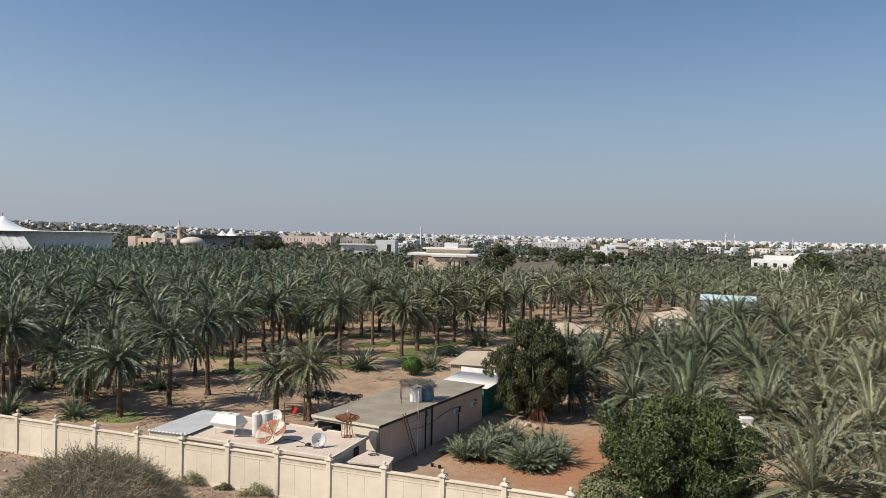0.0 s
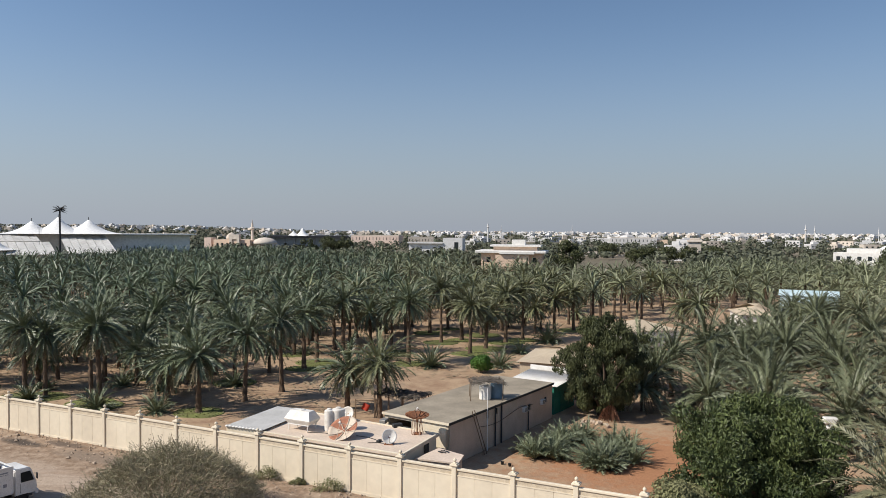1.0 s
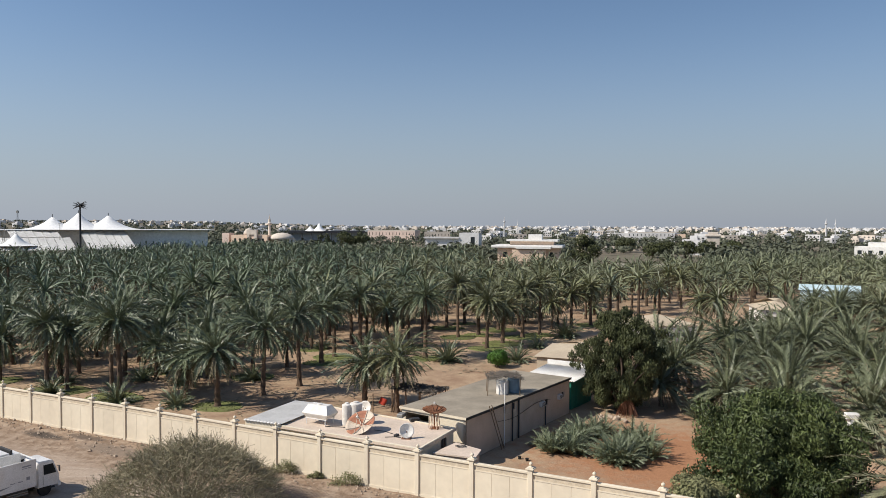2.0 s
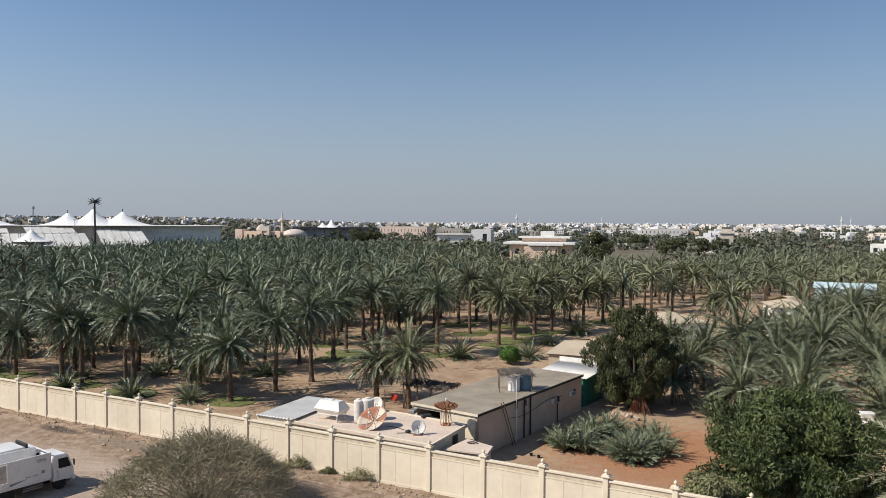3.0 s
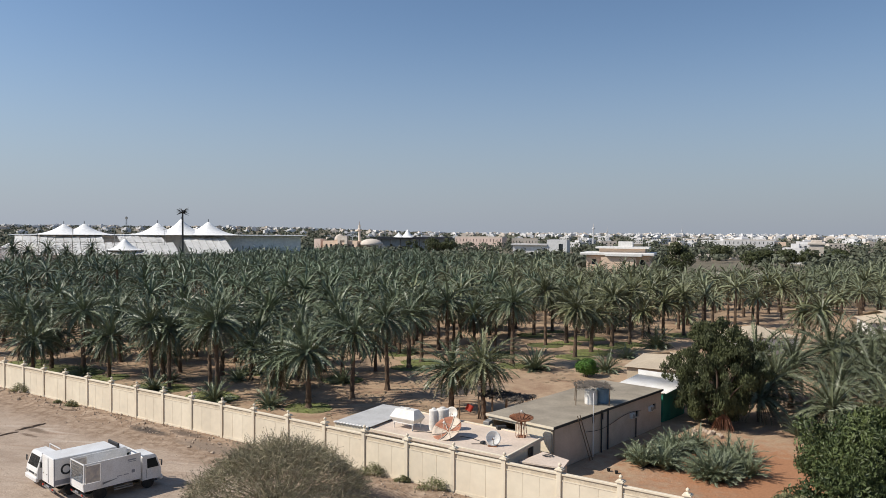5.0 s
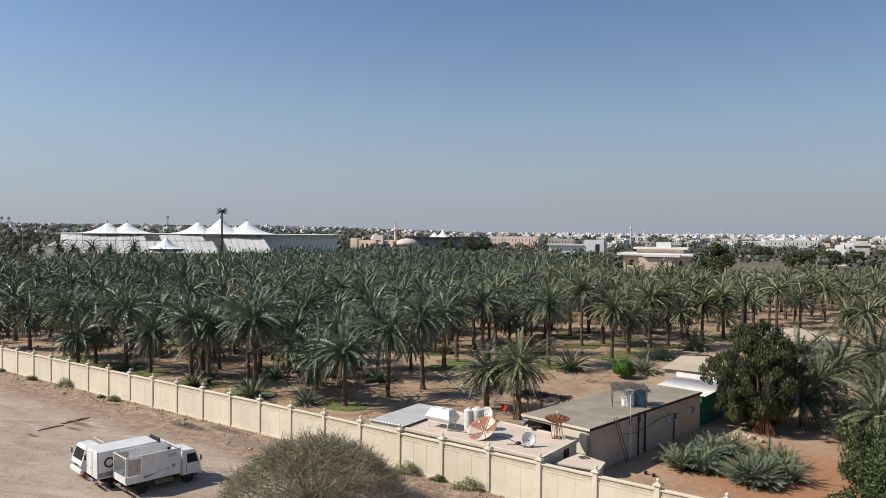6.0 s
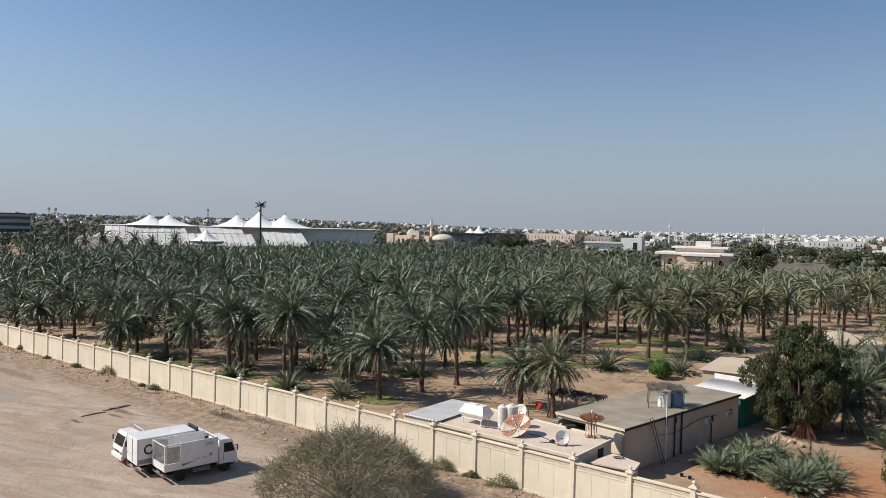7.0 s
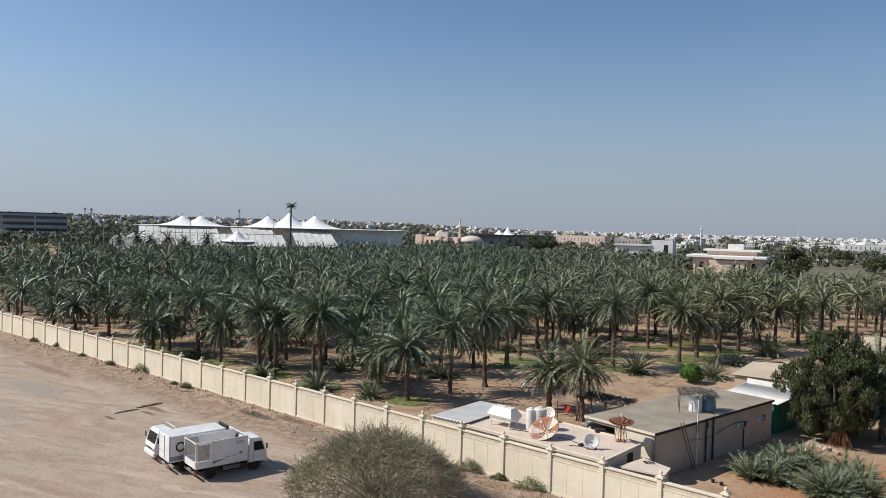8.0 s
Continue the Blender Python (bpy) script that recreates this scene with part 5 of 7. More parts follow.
    shade = thing("roof_shelter", "rough palm-frond shade on thin poles over the roof tanks", "shade", pose(-1.95, 60.75, Z, 0, 0, 10) @ Matrix.Diagonal((0.84, 0.9, 0.94, 1)))
    for x, y in ((-1.55, -0.9), (1.6, -0.7), (-1.4, 1.0), (1.5, 1.0)):
        part("pole", tube([(x, y, 0), (x + 0.05, y, 1.72)], 0.045, 5), TIMBER, shade)
    V, F = [], []
    for i in range(620):
        x, y = rng.uniform(-1.65, 1.65), rng.uniform(-1.25, 1.25)
        a, L = rng.normal(0, 0.7), rng.uniform(0.25, 0.7)
        p = np.array((x, y, 1.68 + rng.uniform(-0.05, 0.16) - 0.12 * abs(x)))
        d = np.array((math.cos(a), math.sin(a), rng.uniform(-0.5, 0.15))) * L
        w = np.array((-math.sin(a), math.cos(a), 0.3)) * 0.05
        k = len(V)
        V += [tuple(p - w), tuple(p + w), tuple(p + d)]
        F.append((k, k + 1, k + 2))
    link_mesh("thatch", raw_mesh("thatch", V, F), THATCH, shade)
    ob = part("antenna_pole", tube([(0, 0, -3.3), (0, 0, 1.6)], 0.04, 6), WHITE)
    ob.matrix_basis = HOUSE @ pose(5.95, 5.2, 3.2)
    tagged(ob, "white pipe standing up the house wall past the roof", "pole")
    # the low thatched shelter behind the house, with cloth hung by it
    low = thing("thatch_shelter", "low shelter of dark palm thatch on posts", "shelter", pose(-9.6, 66.2, 0, 0, 0, -24))
    for x in (-2.2, -0.7, 0.8, 2.1):
        for y in (-1.1, 1.1):
            part("post", tube([(x, y, -0.2), (x, y, 2.2)], 0.06, 5), TIMBER, low)
    V, F = [], []
    for i in range(1200):
        x, y = rng.uniform(-2.5, 2.5), rng.uniform(-1.5, 1.5)
        a, L = rng.normal(-1.57, 0.6), rng.uniform(0.3, 0.8)
        p = np.array((x, y, 2.25 + rng.uniform(-0.03, 0.15)))
        d = np.array((math.cos(a), math.sin(a), rng.uniform(-0.45, 0.1))) * L
        w = np.array((-math.sin(a), math.cos(a), 0.2)) * 0.07
        k = len(V)
        V += [tuple(p - w), tuple(p + w), tuple(p + d)]
        F.append((k, k + 1, k + 2))
    link_mesh("thatch", raw_mesh("thatch", V, F), THATCH, low)
    bm = bmesh.new()
    bmesh.ops.create_grid(bm, x_segments=8, y_segments=8, size=0.3)
    for v in bm.verts:
        v.co.z = 0.09 * math.sin(v.co.x * 9) + 0.06 * math.sin(v.co.y * 7)
    bmesh.ops.solidify(bm, geom=bm.faces[:], thickness=0.015)
    ob = part("cloth", bm, RED_CLOTH)
    ob.matrix_basis = pose(-12.8, 65.6, 1.05, 82, 25, 10)
    tagged(ob, "red cloth hung out beside the palms", "cloth")
    rack = thing("drying_rack", "rough timber frame that the cloth hangs on", "rack", pose(-12.8, 65.7, 0, 0, 0, 10))
    for x in (-0.9, 0.9):
        part("post", tube([(x, 0, -0.2), (x, 0, 1.75)], 0.05, 5), TIMBER, rack)
    part("bar", tube([(-1.0, 0, 1.62), (1.0, 0, 1.62)], 0.03, 5), TIMBER, rack)
    for x, y in ((-0.46, 53.9), (0.08, 53.5)):
        b = thing("bucket", "dark bucket on the sand beside the house", "bucket", pose(x, y, 0) @ Matrix.Diagonal((0.6, 0.6, 0.6, 1)), "buckets in the yard")
        part("body", add_lathe(bmesh.new(), [(0.16, 0), (0.21, 0.3), (0.225, 0.3), (0.225, 0.33), (0.19, 0.33), (0.17, 0.28)], 14), BLACK, b)
        part("handle", tube([(-0.21, 0, 0.31), (-0.12, 0, 0.44), (0.12, 0, 0.44), (0.21, 0, 0.31)], 0.012, 4), STEEL, b)


def gable_block(name, label, at, sx, sy, h, rise, wall_mat, roof_mat, over=0.25, hip=False):
    """A plain block with a low pitched roof; ridge along x."""
    b = thing(name, label, "outbuilding", at)
    part("wall_block", box(0, sx, 0, sy, -0.2, h), wall_mat, b)
    bm = bmesh.new()
    e = over
    k = sy / 2 if hip else 0
    lo = [bm.verts.new(p) for p in ((-e, -e, h), (sx + e, -e, h), (sx + e, sy + e, h), (-e, sy + e, h))]
    r = [bm.verts.new((k - (0 if hip else e), sy / 2, h + rise)), bm.verts.new((sx - k + (0 if hip else e), sy / 2, h + rise))]
    for f in ((lo[0], lo[1], r[1], r[0]), (lo[2], lo[3], r[0], r[1]), (lo[1], lo[2], r[1]), (lo[3], lo[0], r[0]), (lo[3], lo[2], lo[1], lo[0])):
        bm.faces.new(f)
    part("roof", bm, roof_mat, b)
    return b


def build_outbuildings():
    # white-roofed shed with a green wall, just behind the house
    s = thing("shed", "shed with a white sheet roof and a green painted wall", "shed", pose(0.0, 71.2, 0, 0, 0, -28.3))
    part("wall", box(4.5, 4.65, 0.15, 4.6, -0.2, 2.6), GREEN_PAINT, s)
    part("wall", box(0.1, 4.65, 0.0, 0.15, -0.2, 2.5), GREEN_PAINT, s)
    part("door", box(4.66, 4.70, 1.2, 2.2, 0, 2.0), GREEN_PAINT, s)
    v, f = corrugated(5.2, 5.0, 0.35, 0.25, 0.03)
    link_mesh("roof", raw_mesh("roof", v, f, smooth=True), WHITE, s, m=pose(-0.2, -0.2, 2.66))
    part("fascia", box(-0.2, 5.0, 4.82, 4.95, 2.95, 3.45), WHITE, s)
    for x in (0.1, 4.5):
        part("post", tube([(x, 4.7, -0.2), (x, 4.7, 2.95)], 0.07, 6), STEEL, s)
    gable_block("outbuilding", "beige outbuilding with a low tan pitched roof", pose(1.1, 80.2, 0, 0, 0, -14), 8.0, 9.0, 2.9, 1.1, TAN_ROOF, TAN_ROOF, 0.3, True)
    gable_block("outbuilding", "white outbuilding with a tan pitched roof behind trees", pose(16.5, 108, 0, 0, 0, 20), 8.5, 8.0, 2.6, 1.2, WHITE, TAN_ROOF, 0.3, True)
    gable_block("outbuilding", "white-walled farm building with a sandy hipped roof", pose(38.6, 129.0, 0, 0, 0, -4), 6.0, 8.0, 3.0, 1.6, WHITE, TAN_ROOF, 0.4, True)
    gable_block("shed", "farm shed with a pale turquoise sheet roof", pose(54.2, 155.6, 0, 0, 0, -21), 10.4, 8.0, 4.2, 0.9, SHEET_TURQ, SHEET_TURQ, 0.3)
    gable_block("outbuilding", "low beige building with a rounded roof among palms", pose(134, 250, 0, 0, 0, -20), 10, 8, 2.0, 1.8, TAN_ROOF, TAN_ROOF, 0.2, True)
    # white tank on a stand among the eastern palms
    t = thing("water_tank", "small white tank on a post among the palms", "water tank", pose(23.4, 56.6, 0))
    part("stand", tube([(0, 0, -0.2), (0, 0, 3.0)], [0.32, 0.26], 10), WHITE, t)
    part("body", box(-0.5, 0.5, -0.3, 0.3, 3.0, 3.45, 0.08), WHITE, t)
    # broken blocks under the dark tree
    rng = np.random.default_rng(12)
    for i in range(14):
        bm = bmesh.new()
        bmesh.ops.create_icosphere(bm, subdivisions=1, radius=rng.uniform(0.14, 0.32))
        for v in bm.verts:
            v.co = Vector((v.co.x * 1.3, v.co.y, v.co.z * 0.8)) + Vector(rng.uniform(-0.06, 0.06, 3))
        ob = part("rubble_stone", bm, STONE)
        ob.matrix_basis = pose(6.2 + rng.uniform(0, 2.4), 64.6 + rng.uniform(0, 2.0), 0.15, 0, 0, rng.uniform(0, 360))
        tagged(ob, "pale broken stone in a heap under the tree", "stone", "heap of broken stones")


# ---------------------------------------------------------------- trucks


def truck_cab(parent):
    """Forward-control cab; x forward, origin at its rear bottom edge."""
    bm = bmesh.new()
    prof = [(0.0, 0.55), (1.62, 0.55), (1.70, 0.72), (1.70, 1.05), (1.64, 1.25), (1.28, 2.12), (1.12, 2.22), (0.12, 2.25), (0.0, 2.12)]
    lo, hi = [bm.verts.new((x, -0.95, z)) for x, z in prof], [bm.verts.new((x, 0.95, z)) for x, z in prof]
    n = len(prof)
    bm.faces.new(lo), bm.faces.new(hi[::-1])
    for i in range(n):
        bm.faces.new((lo[i], hi[i], hi[(i + 1) % n], lo[(i + 1) % n]))
    for v in bm.verts:
        if v.co.z > 1.3:
            v.co.y *= 0.93
    bmesh.ops.bevel(bm, geom=list(bm.edges), offset=0.05, segments=2, affect="EDGES")
    cab = part("cab", bm, TRUCK_WHITE, parent)
    # windscreen and side windows, just proud of the shell
    def pane(pts, name="window"):
        b = bmesh.new()
        vs = [b.verts.new(p) for p in pts]
        b.faces.new(vs)
        bmesh.ops.solidify(b, geom=b.faces[:], thickness=0.012)
        part(name, b, GLASS_DARK, cab)
    pane([(1.62, -0.80, 1.34), (1.62, 0.80, 1.34), (1.335, 0.76, 2.03), (1.335, -0.76, 2.03)], "windscreen")
    for s in (-1, 1):
        pane([(0.45, s * 0.952, 1.36), (1.45, s * 0.952, 1.36), (1.2, s * 0.90, 1.98), (0.45, s * 0.90, 1.98)])
        part("door_seam", box(0.38, 0.395, s * 0.955 - 0.01, s * 0.955 + 0.01, 0.7, 1.3), DARK_PAINT, cab)
        mirror = part("mirror", box(1.5, 1.56, s * 1.2 - 0.09, s * 1.2 + 0.09, 1.45, 1.85, 0.02), DARK_PAINT, cab)
        part("arm", tube([(1.5, s * 0.93, 1.75), (1.53, s * 1.2, 1.8)], 0.018, 5), DARK_PAINT, mirror)
        part("headlight", box(1.69, 1.72, s * 0.72 - 0.17, s * 0.72 + 0.17, 0.82, 1.0, 0.01), STEEL, cab)
        part("step", box(0.9, 1.3, s * 0.9 - 0.08, s * 0.9 + 0.08, 0.42, 0.5), DARK_PAINT, cab)
    part("grille", box(1.69, 1.715, -0.45, 0.45, 0.86, 1.0), DARK_PAINT, cab)
    part("bumper", box(1.55, 1.80, -0.97, 0.97, 0.42, 0.72, 0.04), TRUCK_WHITE, cab)
    return cab


def truck_wheels(truck, wheelbase, rear):
    for x in (rear, rear + wheelbase):
        for s in (-1, 1):
            w = part("wheel", add_lathe(bmesh.new(), [(0.26, -0.11), (0.37, -0.12), (0.40, -0.08), (0.40, 0.08), (0.37, 0.12), (0.26, 0.11)], 20), BLACK, truck,
                     m=pose(x, s * 0.82, 0.40, 90, 0, 0), smooth=False)
            part("rim", add_lathe(bmesh.new(), [(0.25, -0.1), (0.24, 0.09 * -s), (0.1, 0.06), (0.08, 0.1)], 14), STEEL, w)


def truck_frame(truck, length):
    for s in (-1, 1):
        part("chassis_rail", box(0.1, length + 0.9, s * 0.38 - 0.04, s * 0.38 + 0.04, 0.55, 0.72), DARK_PAINT, truck)
        part("side_guard", box(1.9, 3.1, s * 0.92 - 0.02, s * 0.92 + 0.02, 0.42, 0.5), STEEL, truck)
        part("side_guard", box(1.9, 3.1, s * 0.92 - 0.02, s * 0.92 + 0.02, 0.56, 0.62), STEEL, truck)
        part("tail_light", box(-0.04, 0.0, s * 0.78 - 0.1, s * 0.78 + 0.1, 0.5, 0.6), RED_CLOTH, truck)
    part("rear_bumper", box(0.0, 0.12, -0.95, 0.95, 0.42, 0.52), STEEL, truck)
    part("fuel_tank", box(2.0, 2.8, 0.45, 0.85, 0.42, 0.75, 0.04), STEEL, truck)
    part("number_plate", box(-0.02, -0.005, -0.25, 0.25, 0.55, 0.66), GREY_BAR, truck)


def cage_truck(at, label, top=2.45, posters=True):
    t = thing("truck", label, "truck", at, "parked trucks")
    L = 3.6
    truck_frame(t, L)
    truck_wheels(t, 3.1, 1.05)
    part("load_floor", box(0, L, -1.0, 1.0, 0.78, 0.92, 0.01), TRUCK_WHITE, t)
    # solid printed side panels, open mesh tail, bar along the top
    for s in (-1, 1):
        side = part("side_panel", box(1.05, L, s * 0.98 - 0.02, s * 0.98 + 0.02, 0.92, top - 0.03), TRUCK_WHITE, t, "white printed side panel")
        part("side_board", box(0.0, 1.05, s * 0.98 - 0.02, s * 0.98 + 0.02, 0.92, 1.25), TRUCK_WHITE, t)
        if posters:
            part("poster", box(0.12, 1.0, s * 0.985 - 0.012, s * 0.985 + 0.012, 1.28, top - 0.12), POSTER, t, "faded printed mesh panel")
        for i, (x0, x1, z0, z1) in enumerate(((2.75, 3.3, 2.12, 2.2), (2.75, 3.05, 2.02, 2.06), (3.1, 3.3, 2.02, 2.06), (2.05, 2.35, 1.27, 1.32), (2.5, 2.8, 1.27, 1.32), (3.0, 3.22, 1.3, 1.5))):
            part("lettering", box(x0, x1, s * 1.0 - 0.004, s * 1.0 + 0.004, z0, z1), GREY_BAR, side)
        bm = bmesh.new()
        vs = [bm.verts.new((x, s * 1.004, z)) for x, z in ((1.15, 0.98), (2.2, 1.2), (1.15, 1.12))]
        bm.faces.new(vs)
        bmesh.ops.solidify(bm, geom=bm.faces[:], thickness=0.006)
        part("stripe", bm, GREY_BAR, side)
        part("top_rail", box(0, L, s * 0.98 - 0.035, s * 0.98 + 0.035, top - 0.03, top + 0.03), TRUCK_WHITE, t)
        for x in (0.0, 1.02, L - 0.06):
            part("upright", box(x, x + 0.06, s * 0.98 - 0.03, s * 0.98 + 0.03, 0.92, top - 0.03), TRUCK_WHITE, t)
    for x in (0.0, L - 0.06):
        part("cross_rail", box(x, x + 0.06, -0.95, 0.95, top - 0.03, top + 0.03), TRUCK_WHITE, t)
    part("headboard", box(L - 0.05, L, -0.95, 0.95, 0.92, 1.9), TRUCK_WHITE, t)
    part("tail_board", box(-0.03, 0.03, -0.95, 0.95, 0.92, 1.25), TRUCK_WHITE, t)
    for i in range(9):
        y = -0.85 + i * 0.2125
        part("tail_bar", tube([(0.03, y, 1.25), (0.03, y, top - 0.03)], 0.008, 4), STEEL, t)
    for i in range(5):
        z = 1.4 + i * 0.2
        part("tail_bar", tube([(0.03, -0.95, z), (0.03, 0.95, z)], 0.008, 4), STEEL, t)
    truck_cab(t).matrix_basis = pose(L + 0.12, 0, 0) @ Matrix.Diagonal((0.78, 1, 0.97, 1))
    return t


def box_truck(at, label):
    t = thing("truck", label, "truck", at, "parked trucks")
    L, top = 3.95, 2.5
    truck_frame(t, L)
    truck_wheels(t, 3.1, 1.05)
    body = part("box_body", box(0, L, -0.97, 0.97, 0.75, top, 0.03), TRUCK_WHITE, t)
    part("rear_door", box(-0.025, 0.0, -0.05, 0.8, 0.85, top - 0.1, 0.008), TRUCK_WHITE, body)
    part("door_seam", box(-0.03, 0.0, -0.09, -0.06, 0.85, top - 0.1), GREY_BAR, body)
    for y in (0.05, 0.65):
        part("hinge", box(-0.045, -0.025, y, y + 0.12, 1.3, 1.36), STEEL, body)
    for s in (-1, 1):
        # a plain ring sign on each side
        n, V, F = 28, [], []
        for k in range(n):
            a = k * math.tau / n
            for r in (0.22, 0.34):
                V += [(0.75 + r * math.cos(a), s * 0.974, 1.75 + r * math.sin(a)), (0.75 + r * math.cos(a), s * 0.982, 1.75 + r * math.sin(a))]
        for k in range(n):
            a, b = 4 * k, 4 * ((k + 1) % n)
            F += [(a, b, b + 2, a + 2), (a + 1, a + 3, b + 3, b + 1), (a, a + 1, b + 1, b), (a + 2, b + 2, b + 3, a + 3)]
        link_mesh("ring_sign", raw_mesh("ring_sign", V, F), DARK_PAINT, body)
        part("band", box(0.05, L - 0.05, s * 0.972 - 0.006, s * 0.972 + 0.006, 0.85, 1.15), GREY_BAR, body)
        part("corner_post", box(0, 0.06, s * 0.95 - 0.03, s * 0.95 + 0.03, 0.78, top + 0.01), GREY_BAR, body)
    truck_cab(t).matrix_basis = pose(L + 0.12, 0, 0) @ Matrix.Diagonal((0.78, 1, 0.97, 1))
    part("deflector", box(L + 0.15, L + 0.28, -0.75, 0.75, 2.22, 2.62, 0.03), DARK_PAINT, t, "dark roof unit above the cab")
    return t


def flat_truck(at, label):
    t = thing("truck", label, "truck", at, "parked trucks")
    L = 3.6
    truck_frame(t, L)
    truck_wheels(t, 3.1, 1.05)
    part("load_floor", box(0, L, -1.0, 1.0, 0.78, 0.92, 0.01), TRUCK_WHITE, t)
    for s in (-1, 1):
        part("side_board", box(0.0, L, s * 0.98 - 0.02, s * 0.98 + 0.02, 0.92, 1.4), TRUCK_WHITE, t)
        part("rack_post", box(L - 0.06, L, s * 0.9 - 0.03, s * 0.9 + 0.03, 0.92, 2.3), TRUCK_WHITE, t)
    part("tail_board", box(-0.03, 0.03, -0.95, 0.95, 0.92, 1.4), TRUCK_WHITE, t)
    for z in (1.6, 1.95, 2.27):
        part("rack_rail", box(L - 0.05, L, -0.87, 0.87, z, z + 0.05), TRUCK_WHITE, t)
    truck_cab(t).matrix_basis = pose(L + 0.12, 0, 0) @ Matrix.Diagonal((0.78, 1, 0.97, 1))
    return t


def build_trucks():
    cage_truck(pose(-32.55, 39.75, 0, 0, 0, 61), "white open-topped cage truck with printed sides, parked on sand")
    box_truck(pose(-35.0, 40.15, 0, 0, 0, 60.5), "white box truck with a ring sign, parked between two others")
    m = pose(-37.45, 41.5, 0, 0, 0, 241)
    flat_truck(m @ pose(-5.05, 0, 0), "white flatbed truck parked nose out beside the box truck")


# ---------------------------------------------------------------- far buildings


def tent_roof(bm, cx, cy, z0, z1, r, n=28, power=2.6):
    """A peaked membrane: a cone that flares out to a flat skirt."""
    rings = []
    for j in range(11):
        q = j / 10
        rr = r * q + 0.4
        z = z0 + (z1 - z0) * (1 - q) ** power
        rings.append([bm.verts.new((cx + rr * math.cos(k * math.tau / n), cy + rr * math.sin(k * math.tau / n), z)) for k in range(n)])
    for u, w in zip(rings, rings[1:]):
        for k in range(n):
            bm.faces.new((u[k], u[(k + 1) % n], w[(k + 1) % n], w[k]))
    bm.faces.new(rings[0][::-1])


def build_tents():
    """The great white tented pavilion beyond the grove; x along its front, origin at its middle."""
    ang = math.degrees(math.atan2(315 - 250, -152 + 246))
    at = pose(-199, 288, 0, 0, 0, ang)
    pav = thing("tent_pavilion", "great white tensile tent pavilion with five tall peaks", "pavilion", at)
    inv = at.inverted()
    peaks = [(-225.7, 267.8, 18.6, 15), (-219.7, 272.8, 18.8, 15), (-196, 290.3, 19.4, 15), (-187.7, 295.7, 21.2, 16), (-177.8, 301.8, 20.2, 17)]
    for x, y, z, r in peaks:
        p = inv @ Vector((x, y, 0))
        bm = bmesh.new()
        tent_roof(bm, p.x * 1.03, p.y + 16, 14.1, z, r)
        roof = part("peak", bm, TENT, pav, smooth=True)
        part("mast_tip", tube([(p.x * 1.03, p.y + 16, z - 0.3), (p.x * 1.03, p.y + 16, z + 1.3)], 0.14, 6), DARK_PAINT, roof)
    part("flat_roof", box(-54, 70, 4, 30, 13.85, 14.1), TENT, pav)
    part("wall", box(-50, 68, 9, 28, -0.2, 13.85), TENT, pav, "shaded pale wall under the roof")

    # sloping awnings towards the grove, each bay overlapping the next and leaving a slit
    def skirt(x0, x1, y0, z0, y1, z1, bay=3.0):
        for i in range(round((x1 - x0) / bay)):
            x = x0 + i * bay
            bm = bmesh.new()
            bm.faces.new([bm.verts.new(p) for p in ((x, y0, z0 - 0.1), (x + bay * 0.93, y0, z0 + 0.1), (x + bay * 0.93 + 2.0, y1, z1 + 0.08), (x + 2.0, y1, z1 - 0.08))])
            bmesh.ops.solidify(bm, geom=bm.faces[:], thickness=0.08)
            part("awning", bm, TENT, pav)

    skirt(-52, -19, 6.0, 13.9, -9.0, 11.2)
    skirt(-13, 5, 6.0, 13.9, -9.0, 11.2)
    skirt(-50, 11, -9.5, 11.0, -30.0, 6.6)
    skirt(14, 31, 6.0, 13.7, -24.0, 6.6)
    part("front_wall", box(-48, 29, -24.8, -24.5, -0.2, 6.4), WHITE_FAR, pav)
    bm = bmesh.new()
    tent_roof(bm, -9, -22, 8.2, 12.6, 7, 20, 2.0)
    part("small_peak", bm, TENT, pav, smooth=True)
    part("column", tube([(-9, -22, -0.2), (-9, -22, 13.0)], 0.2, 6), TENT, pav)
    # low barrel-vaulted tents at the western end
    for x, y, w, h in ((-47, -6, 4.2, 9.8), (-54.5, -3, 3.2, 9.4), (-60.5, 0, 2.6, 9.0)):
        bm = bmesh.new()
        n = 14
        a, b = [], []
        for i in range(n + 1):
            q = math.pi * i / n
            a.append(bm.verts.new((x - w * math.cos(q), y - 4, -0.2 + h * math.sin(q) ** 0.7)))
            b.append(bm.verts.new((x - w * math.cos(q), y + 12, -0.2 + h * 1.12 * math.sin(q) ** 0.7)))
        for i in range(n):
            bm.faces.new((a[i], a[i + 1], b[i + 1], b[i]))
        bm.faces.new(b)
        bm.faces.new(a[::-1])
        part("vault", bm, TENT, pav)
    # telecom mast dressed as a palm
    m = thing("palm_mast", "tall dark telecom mast shaped like a palm", "mast", pose(-172.6, 272.6, 0))
    part("pole", tube([(0, 0, -0.3), (0, 0, 24.5)], [0.45, 0.3], 8), DARK_PAINT, m)
    for i in range(22):
        a, up = i * 2.399, 0.9 - 1.4 * i / 22
        bm = bmesh.new()
        path = [(0, 0, 23.4), (1.4 * math.cos(a), 1.4 * math.sin(a), 23.6 + 1.5 * up), (2.6 * math.cos(a), 2.6 * math.sin(a), 23.3 + 2.4 * up)]
        add_tube(bm, path, [0.1, 0.16, 0.05], 4)
        part("frond", bm, DARK_PAINT, m)
